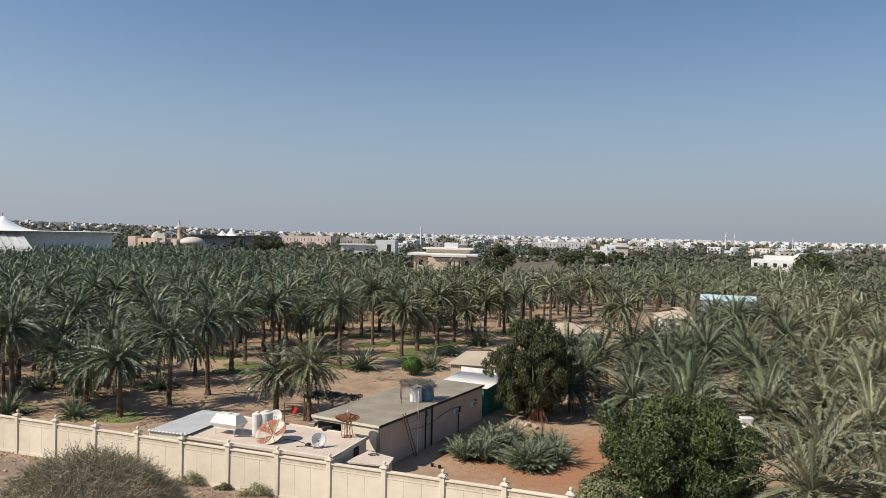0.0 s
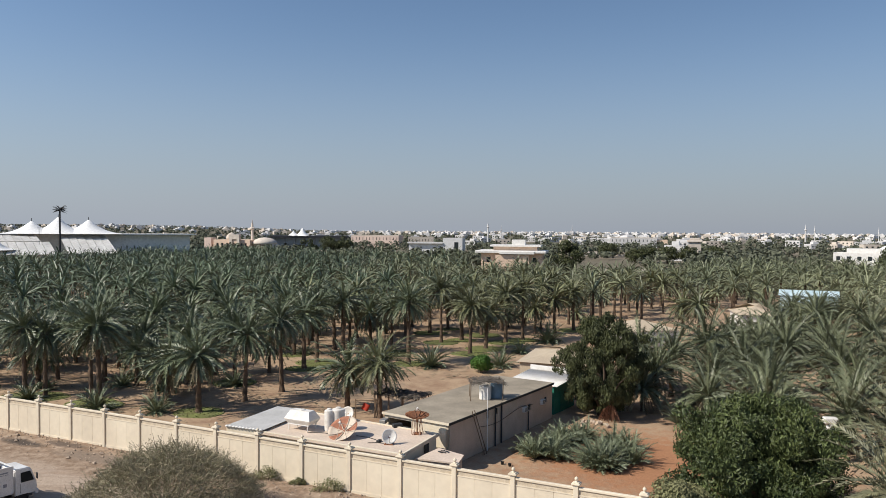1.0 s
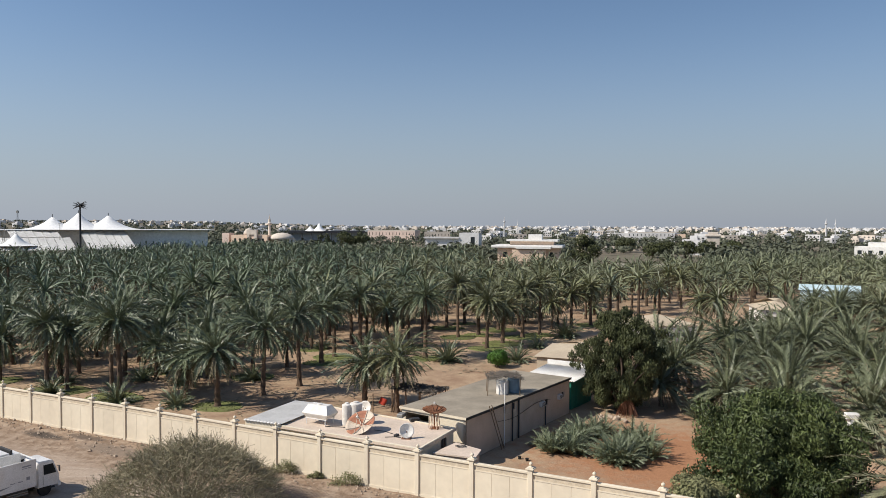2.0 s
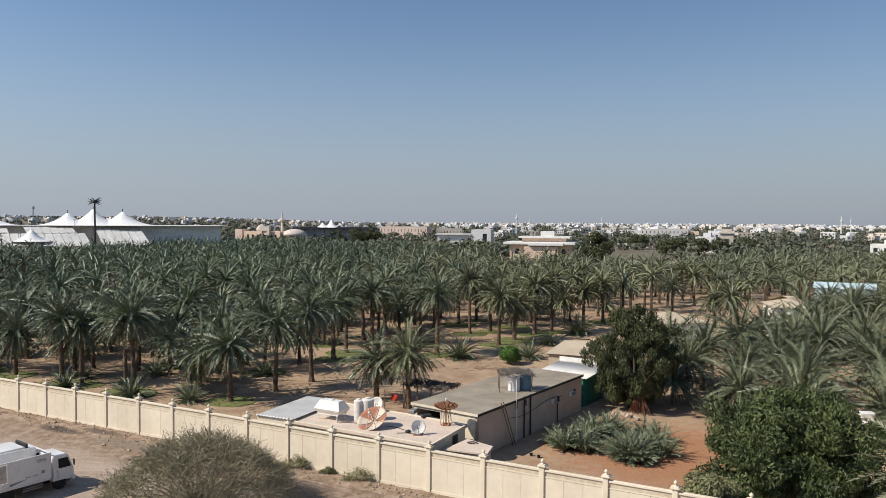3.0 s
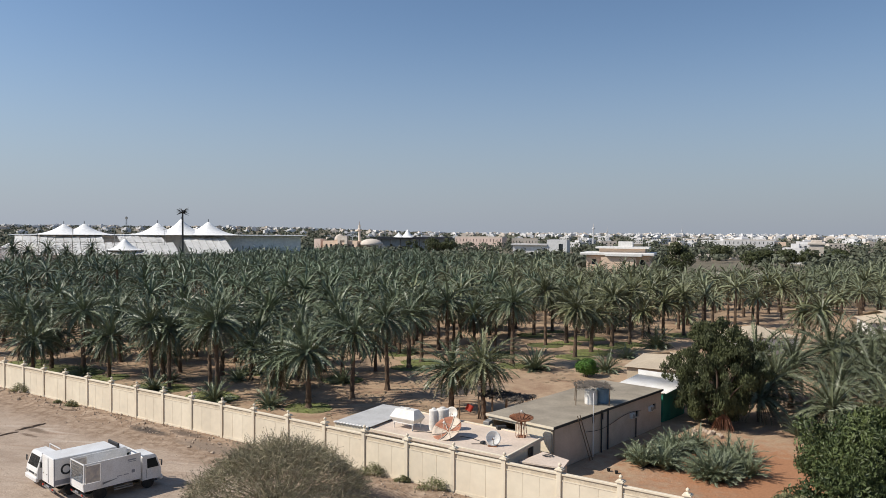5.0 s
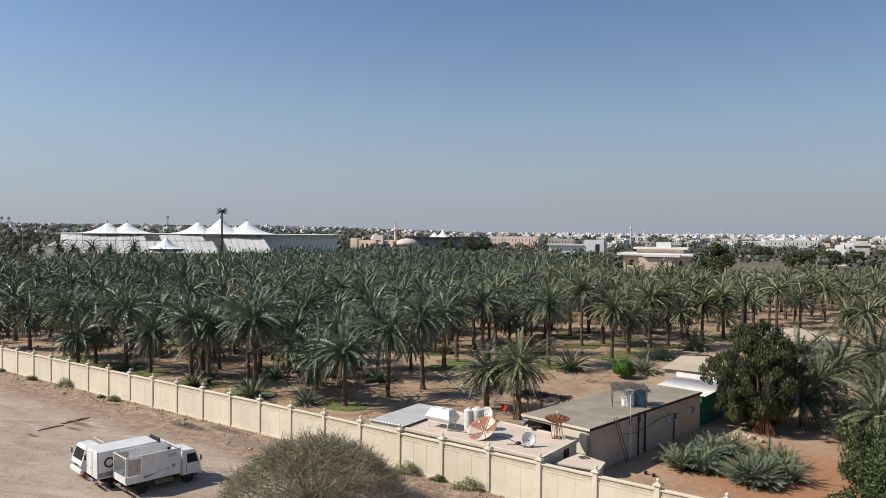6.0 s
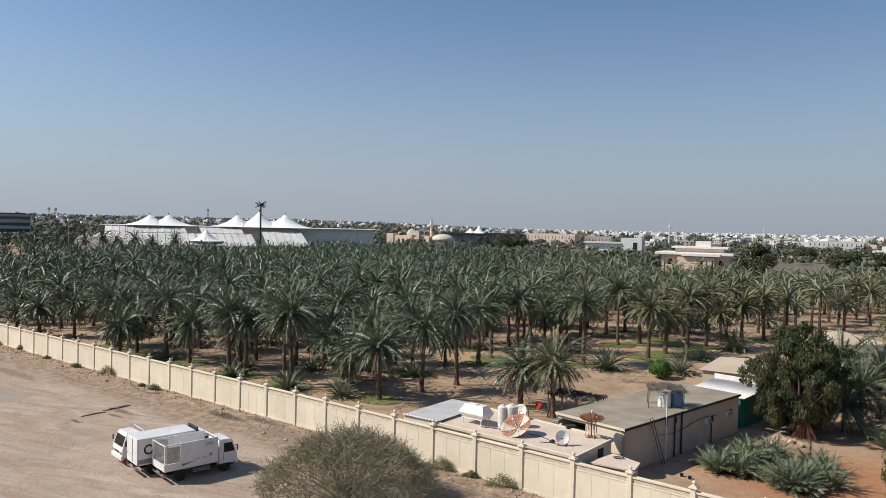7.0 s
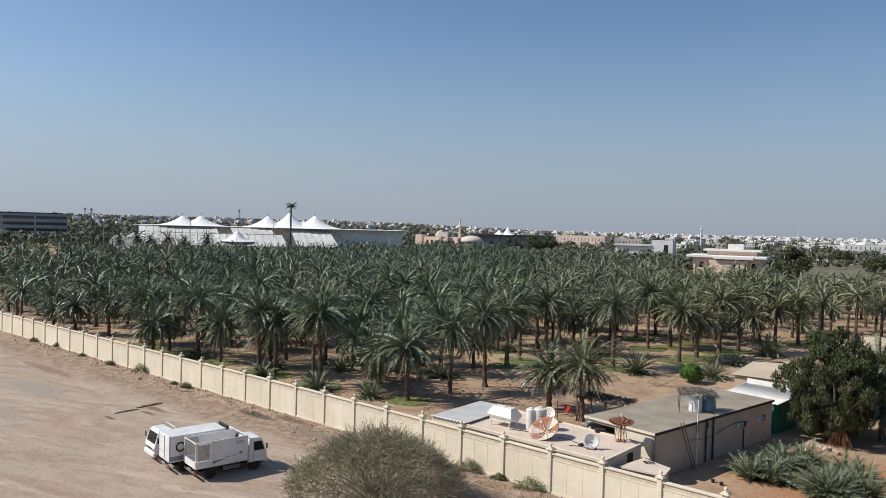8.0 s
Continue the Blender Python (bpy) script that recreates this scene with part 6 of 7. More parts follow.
    # light poles round the pavilion
    for x, y in ((-201, 268), (-224, 252), (-186, 280), (-245, 243), (-216, 262)):
        p = thing("lamp_pole", "slim grey lamp pole before the pavilion", "lamp pole", pose(x, y, 0), "lamp poles at the pavilion")
        part("pole", tube([(0, 0, -0.2), (0, 0, 16.5)], [0.14, 0.09], 6), STEEL, p)
        part("lamp_head", box(-0.6, 0.6, -0.15, 0.15, 16.5, 16.7), STEEL, p)


def block_house(name, label, at, sx, sy, h, storeys, wall_mat, trim_mat, cat="house", bays=5, parapet=0.9, top_room=True, group="", glass=0.4):
    """A flat-roofed house: body with window openings set back, parapet, a stair room on the roof."""
    b = thing(name, label, cat, at, group)
    fl = h / storeys
    opens = []
    w = sx / bays
    for s in range(storeys):
        for i in range(bays):
            opens.append((i * w + w * (0.5 - glass / 2), i * w + w * (0.5 + glass / 2), s * fl + fl * 0.28, s * fl + fl * 0.75))
    part("wall", wall_panel(sx, h, 0.3, opens), wall_mat, b, m=pose(-sx / 2, -sy / 2, 0))
    part("wall", box(-sx / 2, sx / 2, -sy / 2 + 0.3, sy / 2, -0.3, h), wall_mat, b)
    for x0, x1, z0, z1 in opens:
        part("window", box(x0 - sx / 2, x1 - sx / 2, -sy / 2 + 0.2, -sy / 2 + 0.296, z0, z1), GLASS_DARK, b)
    for x0, x1, y0, y1 in ((-sx / 2, sx / 2, -sy / 2, -sy / 2 + 0.25), (-sx / 2, sx / 2, sy / 2 - 0.25, sy / 2), (-sx / 2, -sx / 2 + 0.25, -sy / 2 + 0.25, sy / 2 - 0.25), (sx / 2 - 0.25, sx / 2, -sy / 2 + 0.25, sy / 2 - 0.25)):
        part("parapet", box(x0, x1, y0, y1, h + 0.002, h + parapet), trim_mat, b)
    if top_room:
        part("stair_room", box(-sx * 0.15, sx * 0.22, -sy * 0.1, sy * 0.35, h + 0.003, h + 3.0), wall_mat, b)
        part("tank", add_lathe(bmesh.new(), [(0.8, h), (0.8, h + 1.6), (0.3, h + 1.9)], 10, (sx * 0.35, sy * 0.2, 0)), TANK_WHITE, b)
    return b


def tower(at, h, label, top=1.2, mat_=None, r=1.3):
    t = thing("tower", label, "tower", at)
    part("shaft", tube([(0, 0, -0.3), (0, 0, h)], [r, r * 0.7], 8), mat_ or WHITE_FAR, t)
    part("gallery", add_lathe(bmesh.new(), [(r * 0.8, h - 4), (r * top * 1.3, h - 3.4), (r * top * 1.3, h - 2.6), (r * 0.7, h - 2.2)], 10), mat_ or WHITE_FAR, t)
    part("tip", tube([(0, 0, h), (0, 0, h + 3)], [r * 0.5, 0.05], 6), mat_ or WHITE_FAR, t)
    return t


def build_landmarks():
    # peach villa with white eaves beyond the grove
    v = thing("villa", "two-storey peach villa with broad white eaves", "villa", pose(1.0, 276, 0, 0, 0, -6))
    opens = [(x, x + 1.4, z, z + 1.9) for x in (2.0, 5.5, 9.0, 14.5, 18.5) for z in (1.0, 5.2)]
    part("wall", wall_panel(22, 8.6, 0.3, opens), PEACH, v, m=pose(-11, -6, 0))
    part("wall", box(-11, 11, -5.7, 8, -0.3, 8.6), PEACH, v)
    for x0, x1, z0, z1 in opens:
        part("window", box(x0 - 11, x1 - 11, -5.85, -5.72, z0, z1), GLASS_DARK, v)
    part("eave", box(-13, 12.5, -8, 9.5, 8.6, 9.5, 0.15), WHITE, v, "broad white eave")
    part("porch", box(-5.5, 6.5, -8.4, -6.1, -0.3, 8.0), PEACH, v)
    part("porch_roof", box(-4.0, 8.5, -9.5, -8.0, 8.3, 9.3, 0.1), WHITE, v)
    part("upper_storey", box(-7, 9, -2, 7, 9.5, 10.9), PEACH, v)
    part("upper_eave", box(-8.2, 10.4, -3.2, 8.2, 10.9, 11.5), WHITE, v)
    part("roof_room", box(-0.5, 4.5, 0, 4, 11.5, 13.4), WHITE, v)
    # white building with a tall arch
    b = thing("arch_building", "white building with a tall arched end and a long terrace", "building", pose(-47, 499, 0, 0, 0, -4))
    part("wing", box(-20, 3, -6, 8, -0.3, 7.6), WHITE_FAR, b)
    part("terrace_roof", box(-21, 3, -8, 9, 7.6, 8.4), WHITE_FAR, b)
    part("hall", wall_panel(13, 11.3, 0.5, [(7.6, 10.4, 1.0, 8.6)]), WHITE_FAR, b, m=pose(3, -7, 0))
    part("hall_body", box(3, 16, -6.5, 8, -0.3, 11.3), WHITE_FAR, b)
    part("arch_glass", box(10.6, 13.4, -6.7, -6.52, 1.0, 8.6), GLASS_DARK, b)
    # peach mosque and its minaret
    mq = thing("mosque", "peach-coloured mosque with arches and a dome", "mosque", pose(-176, 468, 0, 0, 0, -10))
    part("hall", wall_panel(26, 9.6, 0.5, [(x, x + 1.6, 3.0, 7.5) for x in (2, 5.5, 9, 19, 22)]), PEACH, mq, m=pose(-12, -8, 0))
    part("hall_body", box(-12, 14, -7.4, 10, -0.3, 9.6), PEACH, mq)
    for x in (2, 5.5, 9, 19, 22):
        part("window", box(x - 12, x - 10.4, -7.7, -7.42, 3.0, 7.5), GLASS_DARK, mq)
    part("portal", wall_panel(7, 13.0, 0.8, [(1.8, 5.2, 1.0, 10.0)]), CREAM_FAR, mq, m=pose(0.5, -10, 0))
    part("portal_body", box(0.5, 7.5, -9.2, -8.1, -0.3, 13.0), PEACH, mq)
    part("gate_tower", box(-20, -15, -6, 0, -0.3, 10.8), PINK, mq)
    part("dome", add_lathe(bmesh.new(), [(3.4, 9.6), (3.6, 10.6), (3.2, 12.0), (2.2, 13.2), (0.9, 13.9), (0.1, 14.3)], 18, (-5, 2, 0)), CREAM_FAR, mq, smooth=True)
    part("canopy", add_lathe(bmesh.new(), [(8, 7.0), (7.6, 8.4), (6.0, 9.8), (3.5, 10.8), (0.5, 11.2)], 20, (20, 0, 0)), CREAM_FAR, mq, smooth=True)
    tower(pose(-166.5, 470, 0), 20.0, "slender stone minaret beside the mosque", 1.25, CREAM_FAR, 1.1)
    # long dark hall with two small peaks
    d = thing("hall", "long dark flat-roofed hall with two white roof peaks", "building", pose(-136, 502, 0, 0, 0, 14))
    part("roof", box(-27, 25, -8, 10, 10.8, 12.3), DARK_FAR, d)
    part("wall", box(-26, 24, -4, 9, -0.3, 10.8), GREY_BLUE, d)
    for x, z, r in ((-12, 15.2, 5), (-6, 17.2, 5.5)):
        bm = bmesh.new()
        tent_roof(bm, x, -4, 12.0, z, r, 18, 2.0)
        part("peak", bm, TENT, d, smooth=True)
    for i in range(8):
        part("column", tube([(-24 + i * 6.6, -7.6, -0.3), (-24 + i * 6.6, -7.6, 10.8)], 0.3, 6), DARK_FAR, d)
    # long pink building
    block_house("school", "long pink two-storey building with rows of windows", pose(-124, 690, 0, 0, 0, -8), 46, 16, 10.6, 2, PINK, CREAM_FAR, "building", 14, 0.9, False, glass=0.18)
    block_house("school", "long cream two-storey building with rows of windows", pose(-84, 700, 0, 0, 0, 4), 24, 14, 9.0, 2, CREAM_FAR, CREAM_FAR, "building", 8, 0.9, False, glass=0.18)
    # cream mansion, white house, garden pavilion and small yellow house in the town's near edge
    big = block_house("mansion", "broad cream mansion with a gabled middle", pose(121, 750, 0, 0, 0, -9), 44, 16, 9.6, 2, WHITE_FAR, CREAM_FAR, "mansion", 12, 0.7, False, glass=0.2)
    part("gable", add_lathe(bmesh.new(), [(8.5, 9.6), (6.0, 11.6), (0.4, 13.6)], 4, (-6, 0, 0)), WHITE_FAR, big)
    part("wing", box(-34, -22.2, -5, 7, -0.3, 9.0), WHITE_FAR, big)
    part("wing", box(22.2, 32, -4, 7, -0.3, 8.2), PEACH, big)
    block_house("villa", "white two-storey villa at the edge of the town", pose(94.5, 440, 0, 0, 0, -20), 11, 9, 8.0, 2, WHITE_FAR, WHITE_FAR, "villa", 4, 0.8, True, glass=0.35)
    block_house("villa", "small pale yellow house among dark trees", pose(36.4, 498.8, 0, 0, 0, 6), 7, 8, 9.6, 2, CREAM, CREAM, "house", 2, 0.6, False, glass=0.3)
    gate = thing("garden_pavilion", "stone garden pavilion with a tall arch and a broad cornice", "pavilion", pose(98, 408.5, 0, 0, 0, -14))
    part("front", wall_panel(6.4, 11.0, 0.8, [(2.0, 4.4, 0.0, 8.4)]), CREAM_FAR, gate, m=pose(-3.2, -2.8, 0))
    part("back", wall_panel(6.4, 11.0, 0.8, [(2.0, 4.4, 0.0, 8.4)]), CREAM_FAR, gate, m=pose(-3.2, 2.0, 0))
    part("cornice", box(-4.0, 4.0, -3.6, 3.6, 11.0, 12.2, 0.2), CREAM_FAR, gate)
    part("cap", box(-2.6, 2.6, -2.4, 2.4, 12.2, 13.3, 0.2), CREAM_FAR, gate)
    # white villa with a dome among the eastern palms
    w = block_house("villa", "white villa with a low dome, among palms", pose(154, 340, 0, 0, 0, -26), 24, 14, 7.4, 2, WHITE, WHITE, "villa", 6, 0.6, False)
    part("upper", box(-7, 6, -4, 5, 7.4, 9.8), WHITE, w)
    part("dome", add_lathe(bmesh.new(), [(5.5, 7.4), (5.4, 8.6), (4.6, 10.0), (3.0, 11.0), (0.5, 11.4)], 20, (10, 0, 0)), WHITE, w, smooth=True)
    # slate-coloured block at the far left
    g = block_house("office_building", "long slate-blue office block with bands of windows", pose(-474, 392, 0, 0, 0, 49), 62, 18, 17.6, 4, GREY_BLUE, GREY_BLUE, "building", 3, 0.6, False, glass=0.94)
    part("roof_deck", box(-28, 28, -7, 7, 17.6, 19.0), DARK_FAR, g)
    # lawn of the park before the office block
    bm = bmesh.new()
    n = 12
    rows = [[bm.verts.new((r * math.sin(radians(az)), r * math.cos(radians(az)), 0.05)) for az in np.linspace(-49.6, -44.6, n)] for r in (590, 640, 685)]
    for a, b in zip(rows, rows[1:]):
        for i in range(n - 1):
            bm.faces.new((a[i], a[i + 1], b[i + 1], b[i]))
    ob = part("lawn", bm, GRASS)
    tagged(ob, "green mown lawn of a park beyond the grove", "lawn", kind="structure")
    # towers on the skyline
    for x, y, h, r in ((-27, 900, 26, 1.7), (-11, 900, 22.5, 0.7), (73, 897, 23.5, 0.6), (319, 842, 24.5, 1.6), (382, 815, 21.5, 0.7), (327, 838, 24, 0.9)):
        tower(pose(x, y, 0), h - 2.5, "slim white tower rising above the distant houses", 1.2, WHITE_FAR, r * 0.62)
    for x, y, h in ((-652, 620, 26.8), (-645, 622, 26.4), (-530, 727, 30.0)):
        t = thing("lattice_mast", "grey lattice telecom mast on the skyline", "mast", pose(x, y, 0))
        for a in range(3):
            c, s = math.cos(a * 2.094), math.sin(a * 2.094)
            part("leg", tube([(1.3 * c, 1.3 * s, -0.3), (0.5 * c, 0.5 * s, h)], 0.16, 4), STEEL, t)
        for j in range(9):
            z, q = h * j / 9, 1.3 - 0.8 * j / 9
            part("brace", tube([(q, 0, z), (-q * 0.5, q * 0.86, z + h / 9), (-q * 0.5, -q * 0.86, z + h / 9), (q, 0, z + h / 9)], 0.1, 3), STEEL, t)
        part("antenna", box(-0.9, 0.9, -0.9, 0.9, h - 3, h - 0.5), STEEL, t)
    # low walls and flat roofs that show between grove and town
    for x, y, w_, a, h, mt in ((46, 283, 26, -8, 2.6, CREAM_FAR), (60, 505, 40, 0, 3.0, CREAM_FAR), (-92, 397, 22, 12, 5.0, CREAM_FAR), (105, 480, 40, -6, 3.0, WHITE_FAR), (170, 285, 24, -24, 3.2, CREAM_FAR)):
        ob = part("garden_wall", box(-w_ / 2, w_ / 2, 0, 0.4 if h < 4 else 9, -0.2, h), mt)
        ob.matrix_basis = pose(x, y, 0, 0, 0, a)
        tagged(ob, "pale garden wall beyond the palm grove", "wall")


def build_town():
    """White and cream houses between the grove and the horizon, with trees among them."""
    rng = np.random.default_rng(21)
    temps = []
    for i, (sx, sy, h, st, mt, room) in enumerate(((15, 12, 7.0, 2, WHITE_FAR, True), (18, 14, 7.4, 2, WHITE_FAR, False), (12, 12, 6.6, 2, CREAM_FAR, True),
                                                    (22, 15, 7.6, 2, WHITE_FAR, True), (14, 12, 3.8, 1, WHITE_FAR, False), (20, 12, 7.2, 2, CREAM_FAR, False))):
        temps.append(block_house("town_house", "flat-roofed %s town house with dark windows" % ("white" if mt is WHITE_FAR else "cream"), pose(0, 0, -50), sx, sy, h, st, mt, mt,
                                 "house", 4 if st == 2 else 3, 0.8, room, "houses of the town"))
    placed = []
    tries = 0
    while len(placed) < 150 and tries < 6000:
        tries += 1
        az = rng.uniform(-4, 36) if rng.uniform() < 0.80 else rng.uniform(-55, -4)
        r = 700 + 1100 * rng.uniform() ** 1.1
        if az < -8:
            r = 850 + 1100 * rng.uniform()
        x, y = r * math.sin(radians(az)), r * math.cos(radians(az))
        if any(math.hypot(x - a, y - b) < 24 for a, b in placed) or (-240 < x < -70 and y < 730) or (-70 < x < -10 and y < 530):
            continue
        placed.append((x, y))
        copy_thing(temps[int(rng.integers(0, 6))], pose(x, y, far_rise(x, y), 0, 0, -az + rng.uniform(-35, 35)) @ Matrix.Diagonal((0.85, 0.85, 0.85, 1)))
    for t in temps:
        for o in (*t.children_recursive, t):
            bpy.data.objects.remove(o)
    # the rest of the town, too far to tell apart
    V, F, M, k = [], [], [], 0
    for i in range(1150):
        az = rng.uniform(-56, 38)
        r = 1500 + 2700 * rng.uniform() ** 0.8
        if az < -6 and rng.uniform() < 0.5:
            continue
        a = radians(rng.uniform(0, 90))
        sx, sy, h = rng.uniform(6, 12), rng.uniform(6, 10), rng.choice((4.0, 6.5, 7.5, 9.0, 11.0), p=(0.25, 0.35, 0.25, 0.1, 0.05))
        cx, cy = r * math.sin(radians(az)), r * math.cos(radians(az))
        c, s = math.cos(a), math.sin(a)
        for w, d, z0, z1 in ((sx, sy, -0.3, h), (sx * 0.4, sy * 0.4, h, h + 2.6)):
            pts = [(cx + c * p - s * q, cy + s * p + c * q) for p, q in ((-w, -d), (w, -d), (w, d), (-w, d))]
            g = far_rise(cx, cy)
            V += [(p, q, z0 + g) for p, q in pts] + [(p, q, z1 + g) for p, q in pts]
            F += [(k + 4, k + 5, k + 6, k + 7)] + [(k + j, k + (j + 1) % 4, k + 4 + (j + 1) % 4, k + 4 + j) for j in range(4)]
            M += [0 if i % 3 else 1] * 5
            k += 8
    me = raw_mesh("distant_town", V, F, [WHITE_FAR, CREAM_FAR], M)
    tagged(new("distant_town", me), "low white and cream town spreading to the horizon", "town", kind="stuff")
    # broad dark trees among the houses
    V, F, k = [], [], 0
    for i in range(6400):
        az = rng.uniform(-57, 38) if i < 4300 else rng.uniform(-57, -12)
        r = 330 + 3300 * rng.uniform() ** 1.9 if az > -20 else 430 + 3200 * rng.uniform() ** 1.5
        x, y = r * math.sin(radians(az)), r * math.cos(radians(az))
        if (az < -44.5 and 575 < r < 690) or any(math.hypot(x - a, y - b) < 12 for a, b in placed) or (-290 < x < -120 and 240 < y < 340) or (20 < x < 75 and 325 < y < 420) or (-200 < x < -20 and 440 < y < 515) or (-14 < x < 18 and y < 290) or (110 < x < 180 and y < 330):
            continue
        h, w = rng.uniform(4.5, 9.0), rng.uniform(3.0, 6.0)
        n = 60 if r < 700 else (26 if r < 1300 else 10)
        d = rng.normal(size=(n, 3))
        d /= np.linalg.norm(d, axis=1, keepdims=True)
        P = d * (w, w, h * 0.42) * rng.uniform(0.55, 1.0, (n, 1)) + (x, y, h * 0.58 + far_rise(x, y))
        t = np.cross(d, rng.normal(size=(n, 3)))
        t /= np.linalg.norm(t, axis=1, keepdims=True)
        b = np.cross(d, t)
        s = rng.uniform(0.7, 1.5, (n, 1)) * (0.8 if r < 700 else (1.2 if r < 1300 else 1.9))
        V.append(np.stack([P - t * s, P - b * s * 0.7, P + t * s, P + b * s * 0.7], 1).reshape(-1, 3))
        F += [(k + 4 * j, k + 4 * j + 1, k + 4 * j + 2, k + 4 * j + 3) for j in range(n)]
        k += 4 * n
    me = raw_mesh("distant_trees", np.concatenate(V).tolist(), F, [LEAF_FAR])
    tagged(new("distant_trees", me), "dark trees scattered through the distant town", "trees", kind="stuff")


# ---------------------------------------------------------------- grass rings, stones and litter


def build_litter():
    rng = np.random.default_rng(17)
    V, F, k = [], [], 0
    for x, y, h in PALMS_NEAR[:30]:
        if rng.uniform() < 0.15 or (x > -16 and y < 70):
            continue
        R = rng.uniform(1.7, 2.6)
        sides = 22
        V.append((x, y, 0.10))
        for ring, z in ((0.6, 0.10), (1.0, 0.075), (1.08, -0.06)):
            for a in np.arange(sides) * math.tau / sides:
                q = R * ring * (1 + 0.16 * noise.noise((math.cos(a) * 1.5 + x, math.sin(a) * 1.5 + y, 0)))
                V.append((x + q * math.cos(a) * 1.15, y + q * math.sin(a), z))
        F += [(k, k + 1 + i, k + 1 + (i + 1) % sides) for i in range(sides)]
        for ring in (0, 1):
            o = k + 1 + ring * sides
            F += [(o + i, o + sides + i, o + sides + (i + 1) % sides, o + (i + 1) % sides) for i in range(sides)]
        k = len(V)
        for i in range(240):
            a, q = rng.uniform(0, math.tau), R * math.sqrt(rng.uniform(0, 1.1))
            p = np.array((x + q * 1.15 * math.cos(a), y + q * math.sin(a), 0.08))
            d = rng.uniform(-0.09, 0.09, 2)
            V += [tuple(p - (d[1], -d[0], 0.0)), tuple(p + (d[1], -d[0], 0.0)), (p[0] + d[0], p[1] + d[1], 0.08 + rng.uniform(0.03, 0.12))]
            F.append((k, k + 1, k + 2))
            k += 3
    me = raw_mesh("grass", V, F, [GRASS])
    tagged(new("grass", me), "rings of watered grass round the palm feet", "grass", kind="stuff")
    # fallen fronds and dark litter between the palms
    V, F, k = [], [], 0
    for i in range(5200):
        x, y = rng.uniform(-75, 0), rng.uniform(62, 125)
        if wall_side(x, y) < 4 or (x > -16 and y < 84):
            continue
        a, L = rng.uniform(0, math.tau), rng.uniform(0.3, 1.1)
        d, w = np.array((math.cos(a), math.sin(a))) * L, np.array((-math.sin(a), math.cos(a))) * rng.uniform(0.04, 0.12)
        z = 0.06 + rng.uniform(0, 0.08)
        V += [(x - w[0], y - w[1], z), (x + w[0], y + w[1], z), (x + d[0], y + d[1], z + rng.uniform(-0.03, 0.1))]
        F.append((k, k + 1, k + 2))
        k += 3
    me = raw_mesh("palm_litter", V, F, [DRY_FROND])
    tagged(new("palm_litter", me), "dry brown palm litter strewn on the soil", "litter", kind="stuff")
    # rows of lug prints left by a tracked digger on the banked sand
    V, F, k = [], [], 0
    along, across = np.array((0.929, -0.371)), np.array((0.371, 0.929))
    for row in range(9):
        for i in range(34):
            p = np.array((-16.3, 44.0)) + across * row * 0.38 + along * (i * 0.19 + 0.1 * (row % 2)) + rng.normal(0, 0.015, 2)
            if wall_side(*p) > -1.0 or rng.uniform() < 0.06:
                continue
            z = ground_height(*p)
            a, b = across * 0.17 + along * 0.05, along * 0.055
            c = p + across * 0.02
            V += [(*(c - a - b), z - 0.02), (*(c - a + b), z - 0.02), (*(c + a + b), z - 0.02), (*(c + a - b), z - 0.02), (*(c - a * 0.8), z + 0.03), (*(c + a * 0.8), z + 0.03)]
            F += [(k, k + 1, k + 4), (k + 1, k + 2, k + 5, k + 4), (k + 2, k + 3, k + 5), (k + 3, k, k + 4, k + 5)]
            k += 6
    me = raw_mesh("track_prints", V, F, [SAND])
    tagged(new("track_prints", me), "rows of lug prints in the banked sand beside the wall", "tracks", kind="stuff")
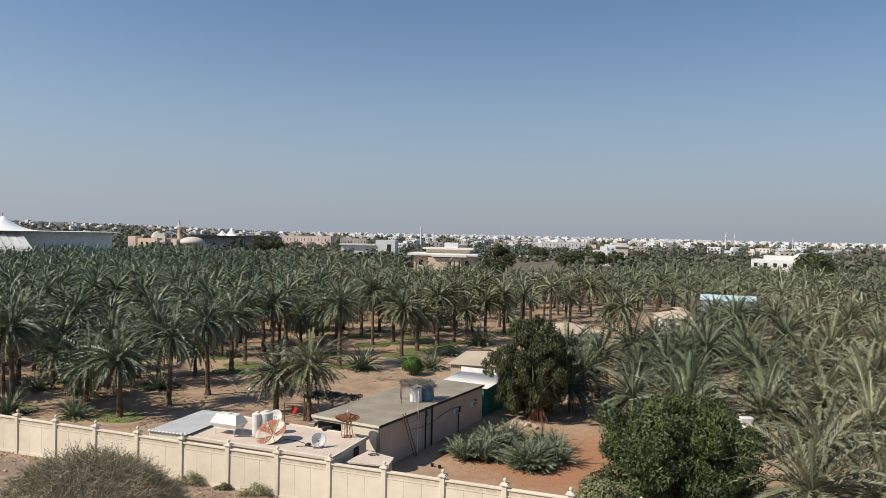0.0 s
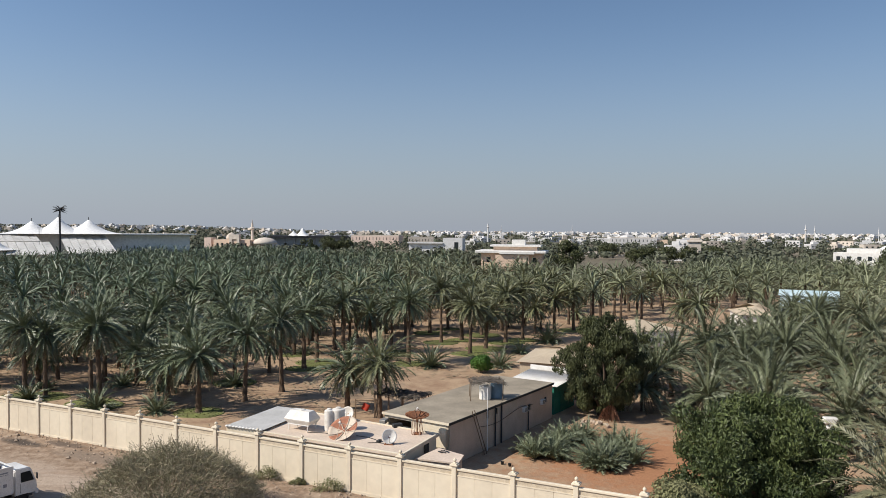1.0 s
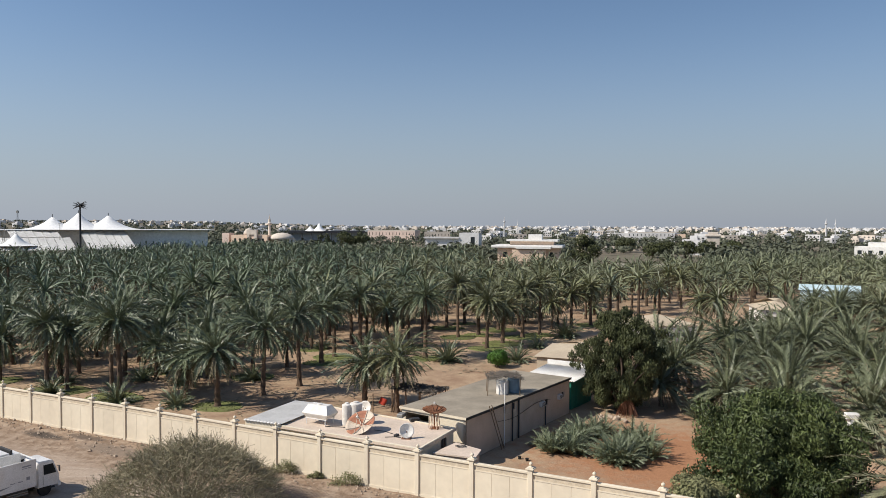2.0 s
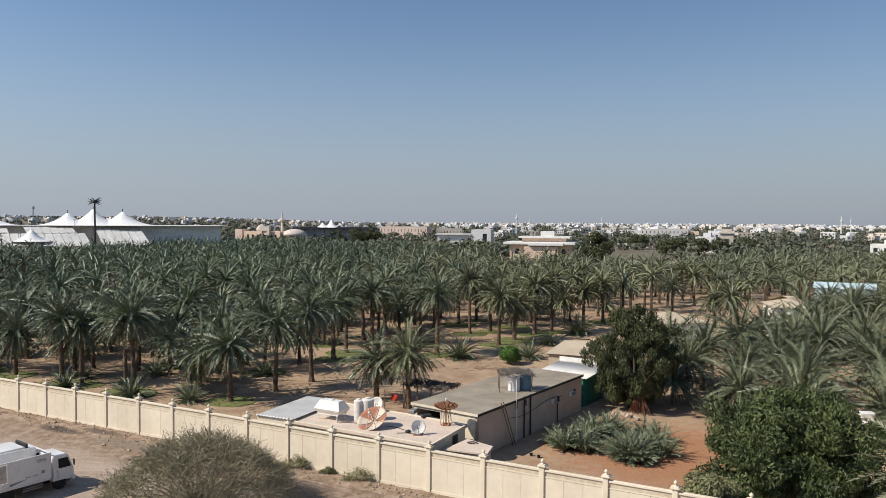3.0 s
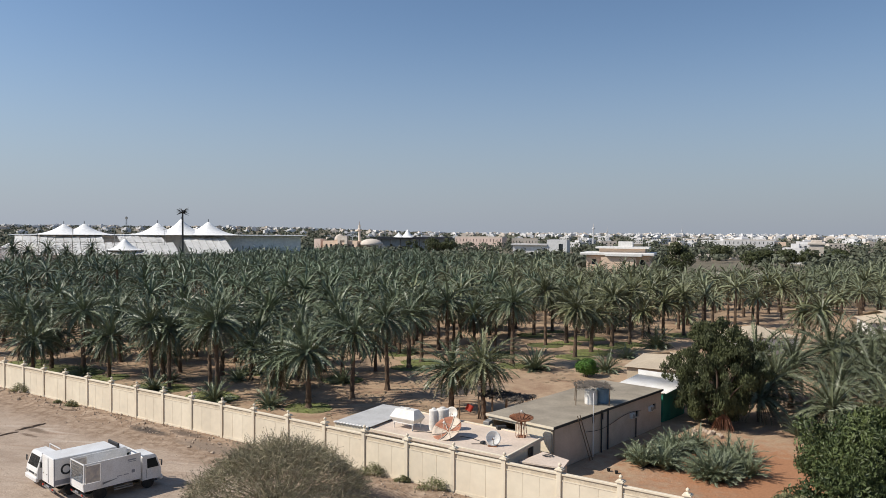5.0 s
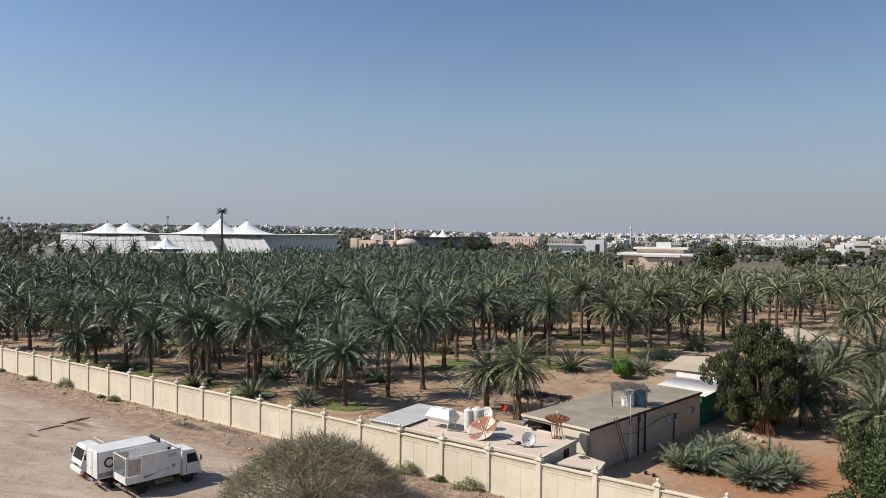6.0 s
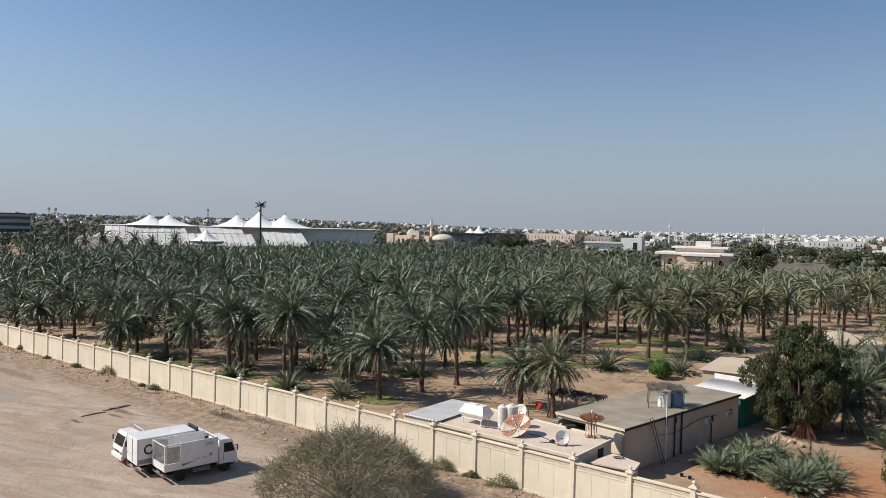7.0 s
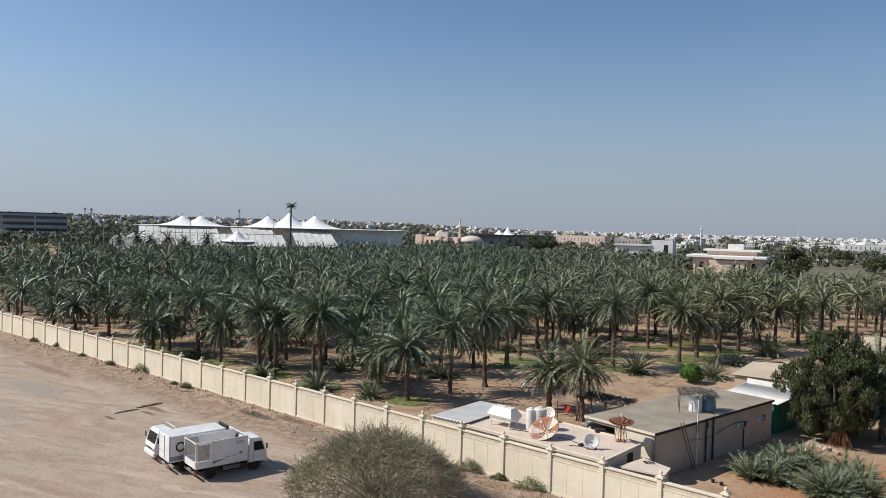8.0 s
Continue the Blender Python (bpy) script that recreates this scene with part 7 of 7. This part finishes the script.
    # dry palm ribs and dark debris lying on the yard
    for x0, y0, x1, y1, r in ((-49.0, 50.1, -48.4, 52.3, 0.10), (-48.9, 52.5, -48.1, 54.9, 0.14), (-49.9, 59.3, -48.3, 59.1, 0.11)):
        pts = []
        for q in np.linspace(0, 1, 9):
            x, y = x0 + (x1 - x0) * q + rng.normal(0, 0.07), y0 + (y1 - y0) * q + rng.normal(0, 0.05)
            pts.append((x, y, ground_height(x, y) + 0.02))
        ob = part("dry_log", tube(pts, [r * k for k in (0.2, 0.7, 0.9, 0.6, 1.0, 0.8, 1.0, 0.6, 0.15)], 6), BARK_DRY)
        tagged(ob, "weathered dry palm rib lying on the sand", "log", "dry palm ribs in the yard")
    # stones along the foot of the wall and over the yard
    V, F, k = [], [], 0
    unit = np.array([(1, 0, 0), (0, 1, 0), (-1, 0, 0), (0, -1, 0), (0, 0, 1), (0, 0, -1)], float)
    tri = [(0, 1, 4), (1, 2, 4), (2, 3, 4), (3, 0, 4), (1, 0, 5), (2, 1, 5), (3, 2, 5), (0, 3, 5)]
    for i in range(2300):
        if i < 1400:
            p = wall_point(rng.uniform(-17, 9)) + rng.normal(0, 0.5, 2) + np.array((-0.37, -0.93)) * abs(rng.normal(0.9, 1.0))
            s = rng.uniform(0.03, 0.10) if rng.uniform() < 0.97 else rng.uniform(0.12, 0.2)
        else:
            p = np.array((rng.uniform(-70, -8), rng.uniform(34, 66)))
            s = rng.uniform(0.015, 0.045)
            if wall_side(*p) > -0.5:
                continue
        v = unit * s * rng.uniform(0.6, 1.4, (6, 3)) @ turn(rng.uniform(0, 360)).T
        v += (p[0], p[1], ground_height(*p) + s * 0.3)
        V.append(v)
        F += [tuple(a + k for a in t) for t in tri]
        k += 6
    me = raw_mesh("rubble", np.concatenate(V).tolist(), F, [STONE])
    tagged(new("rubble", me), "pale stones and rubble along the foot of the wall", "rubble", kind="stuff")


build_trees()
build_thorn_tree()
build_palms()
build_house()
build_annex()
build_shed()
build_roof_things()
build_outbuildings()
build_trucks()
build_tents()
build_landmarks()
build_town()
build_litter()
build_boundary_wall()
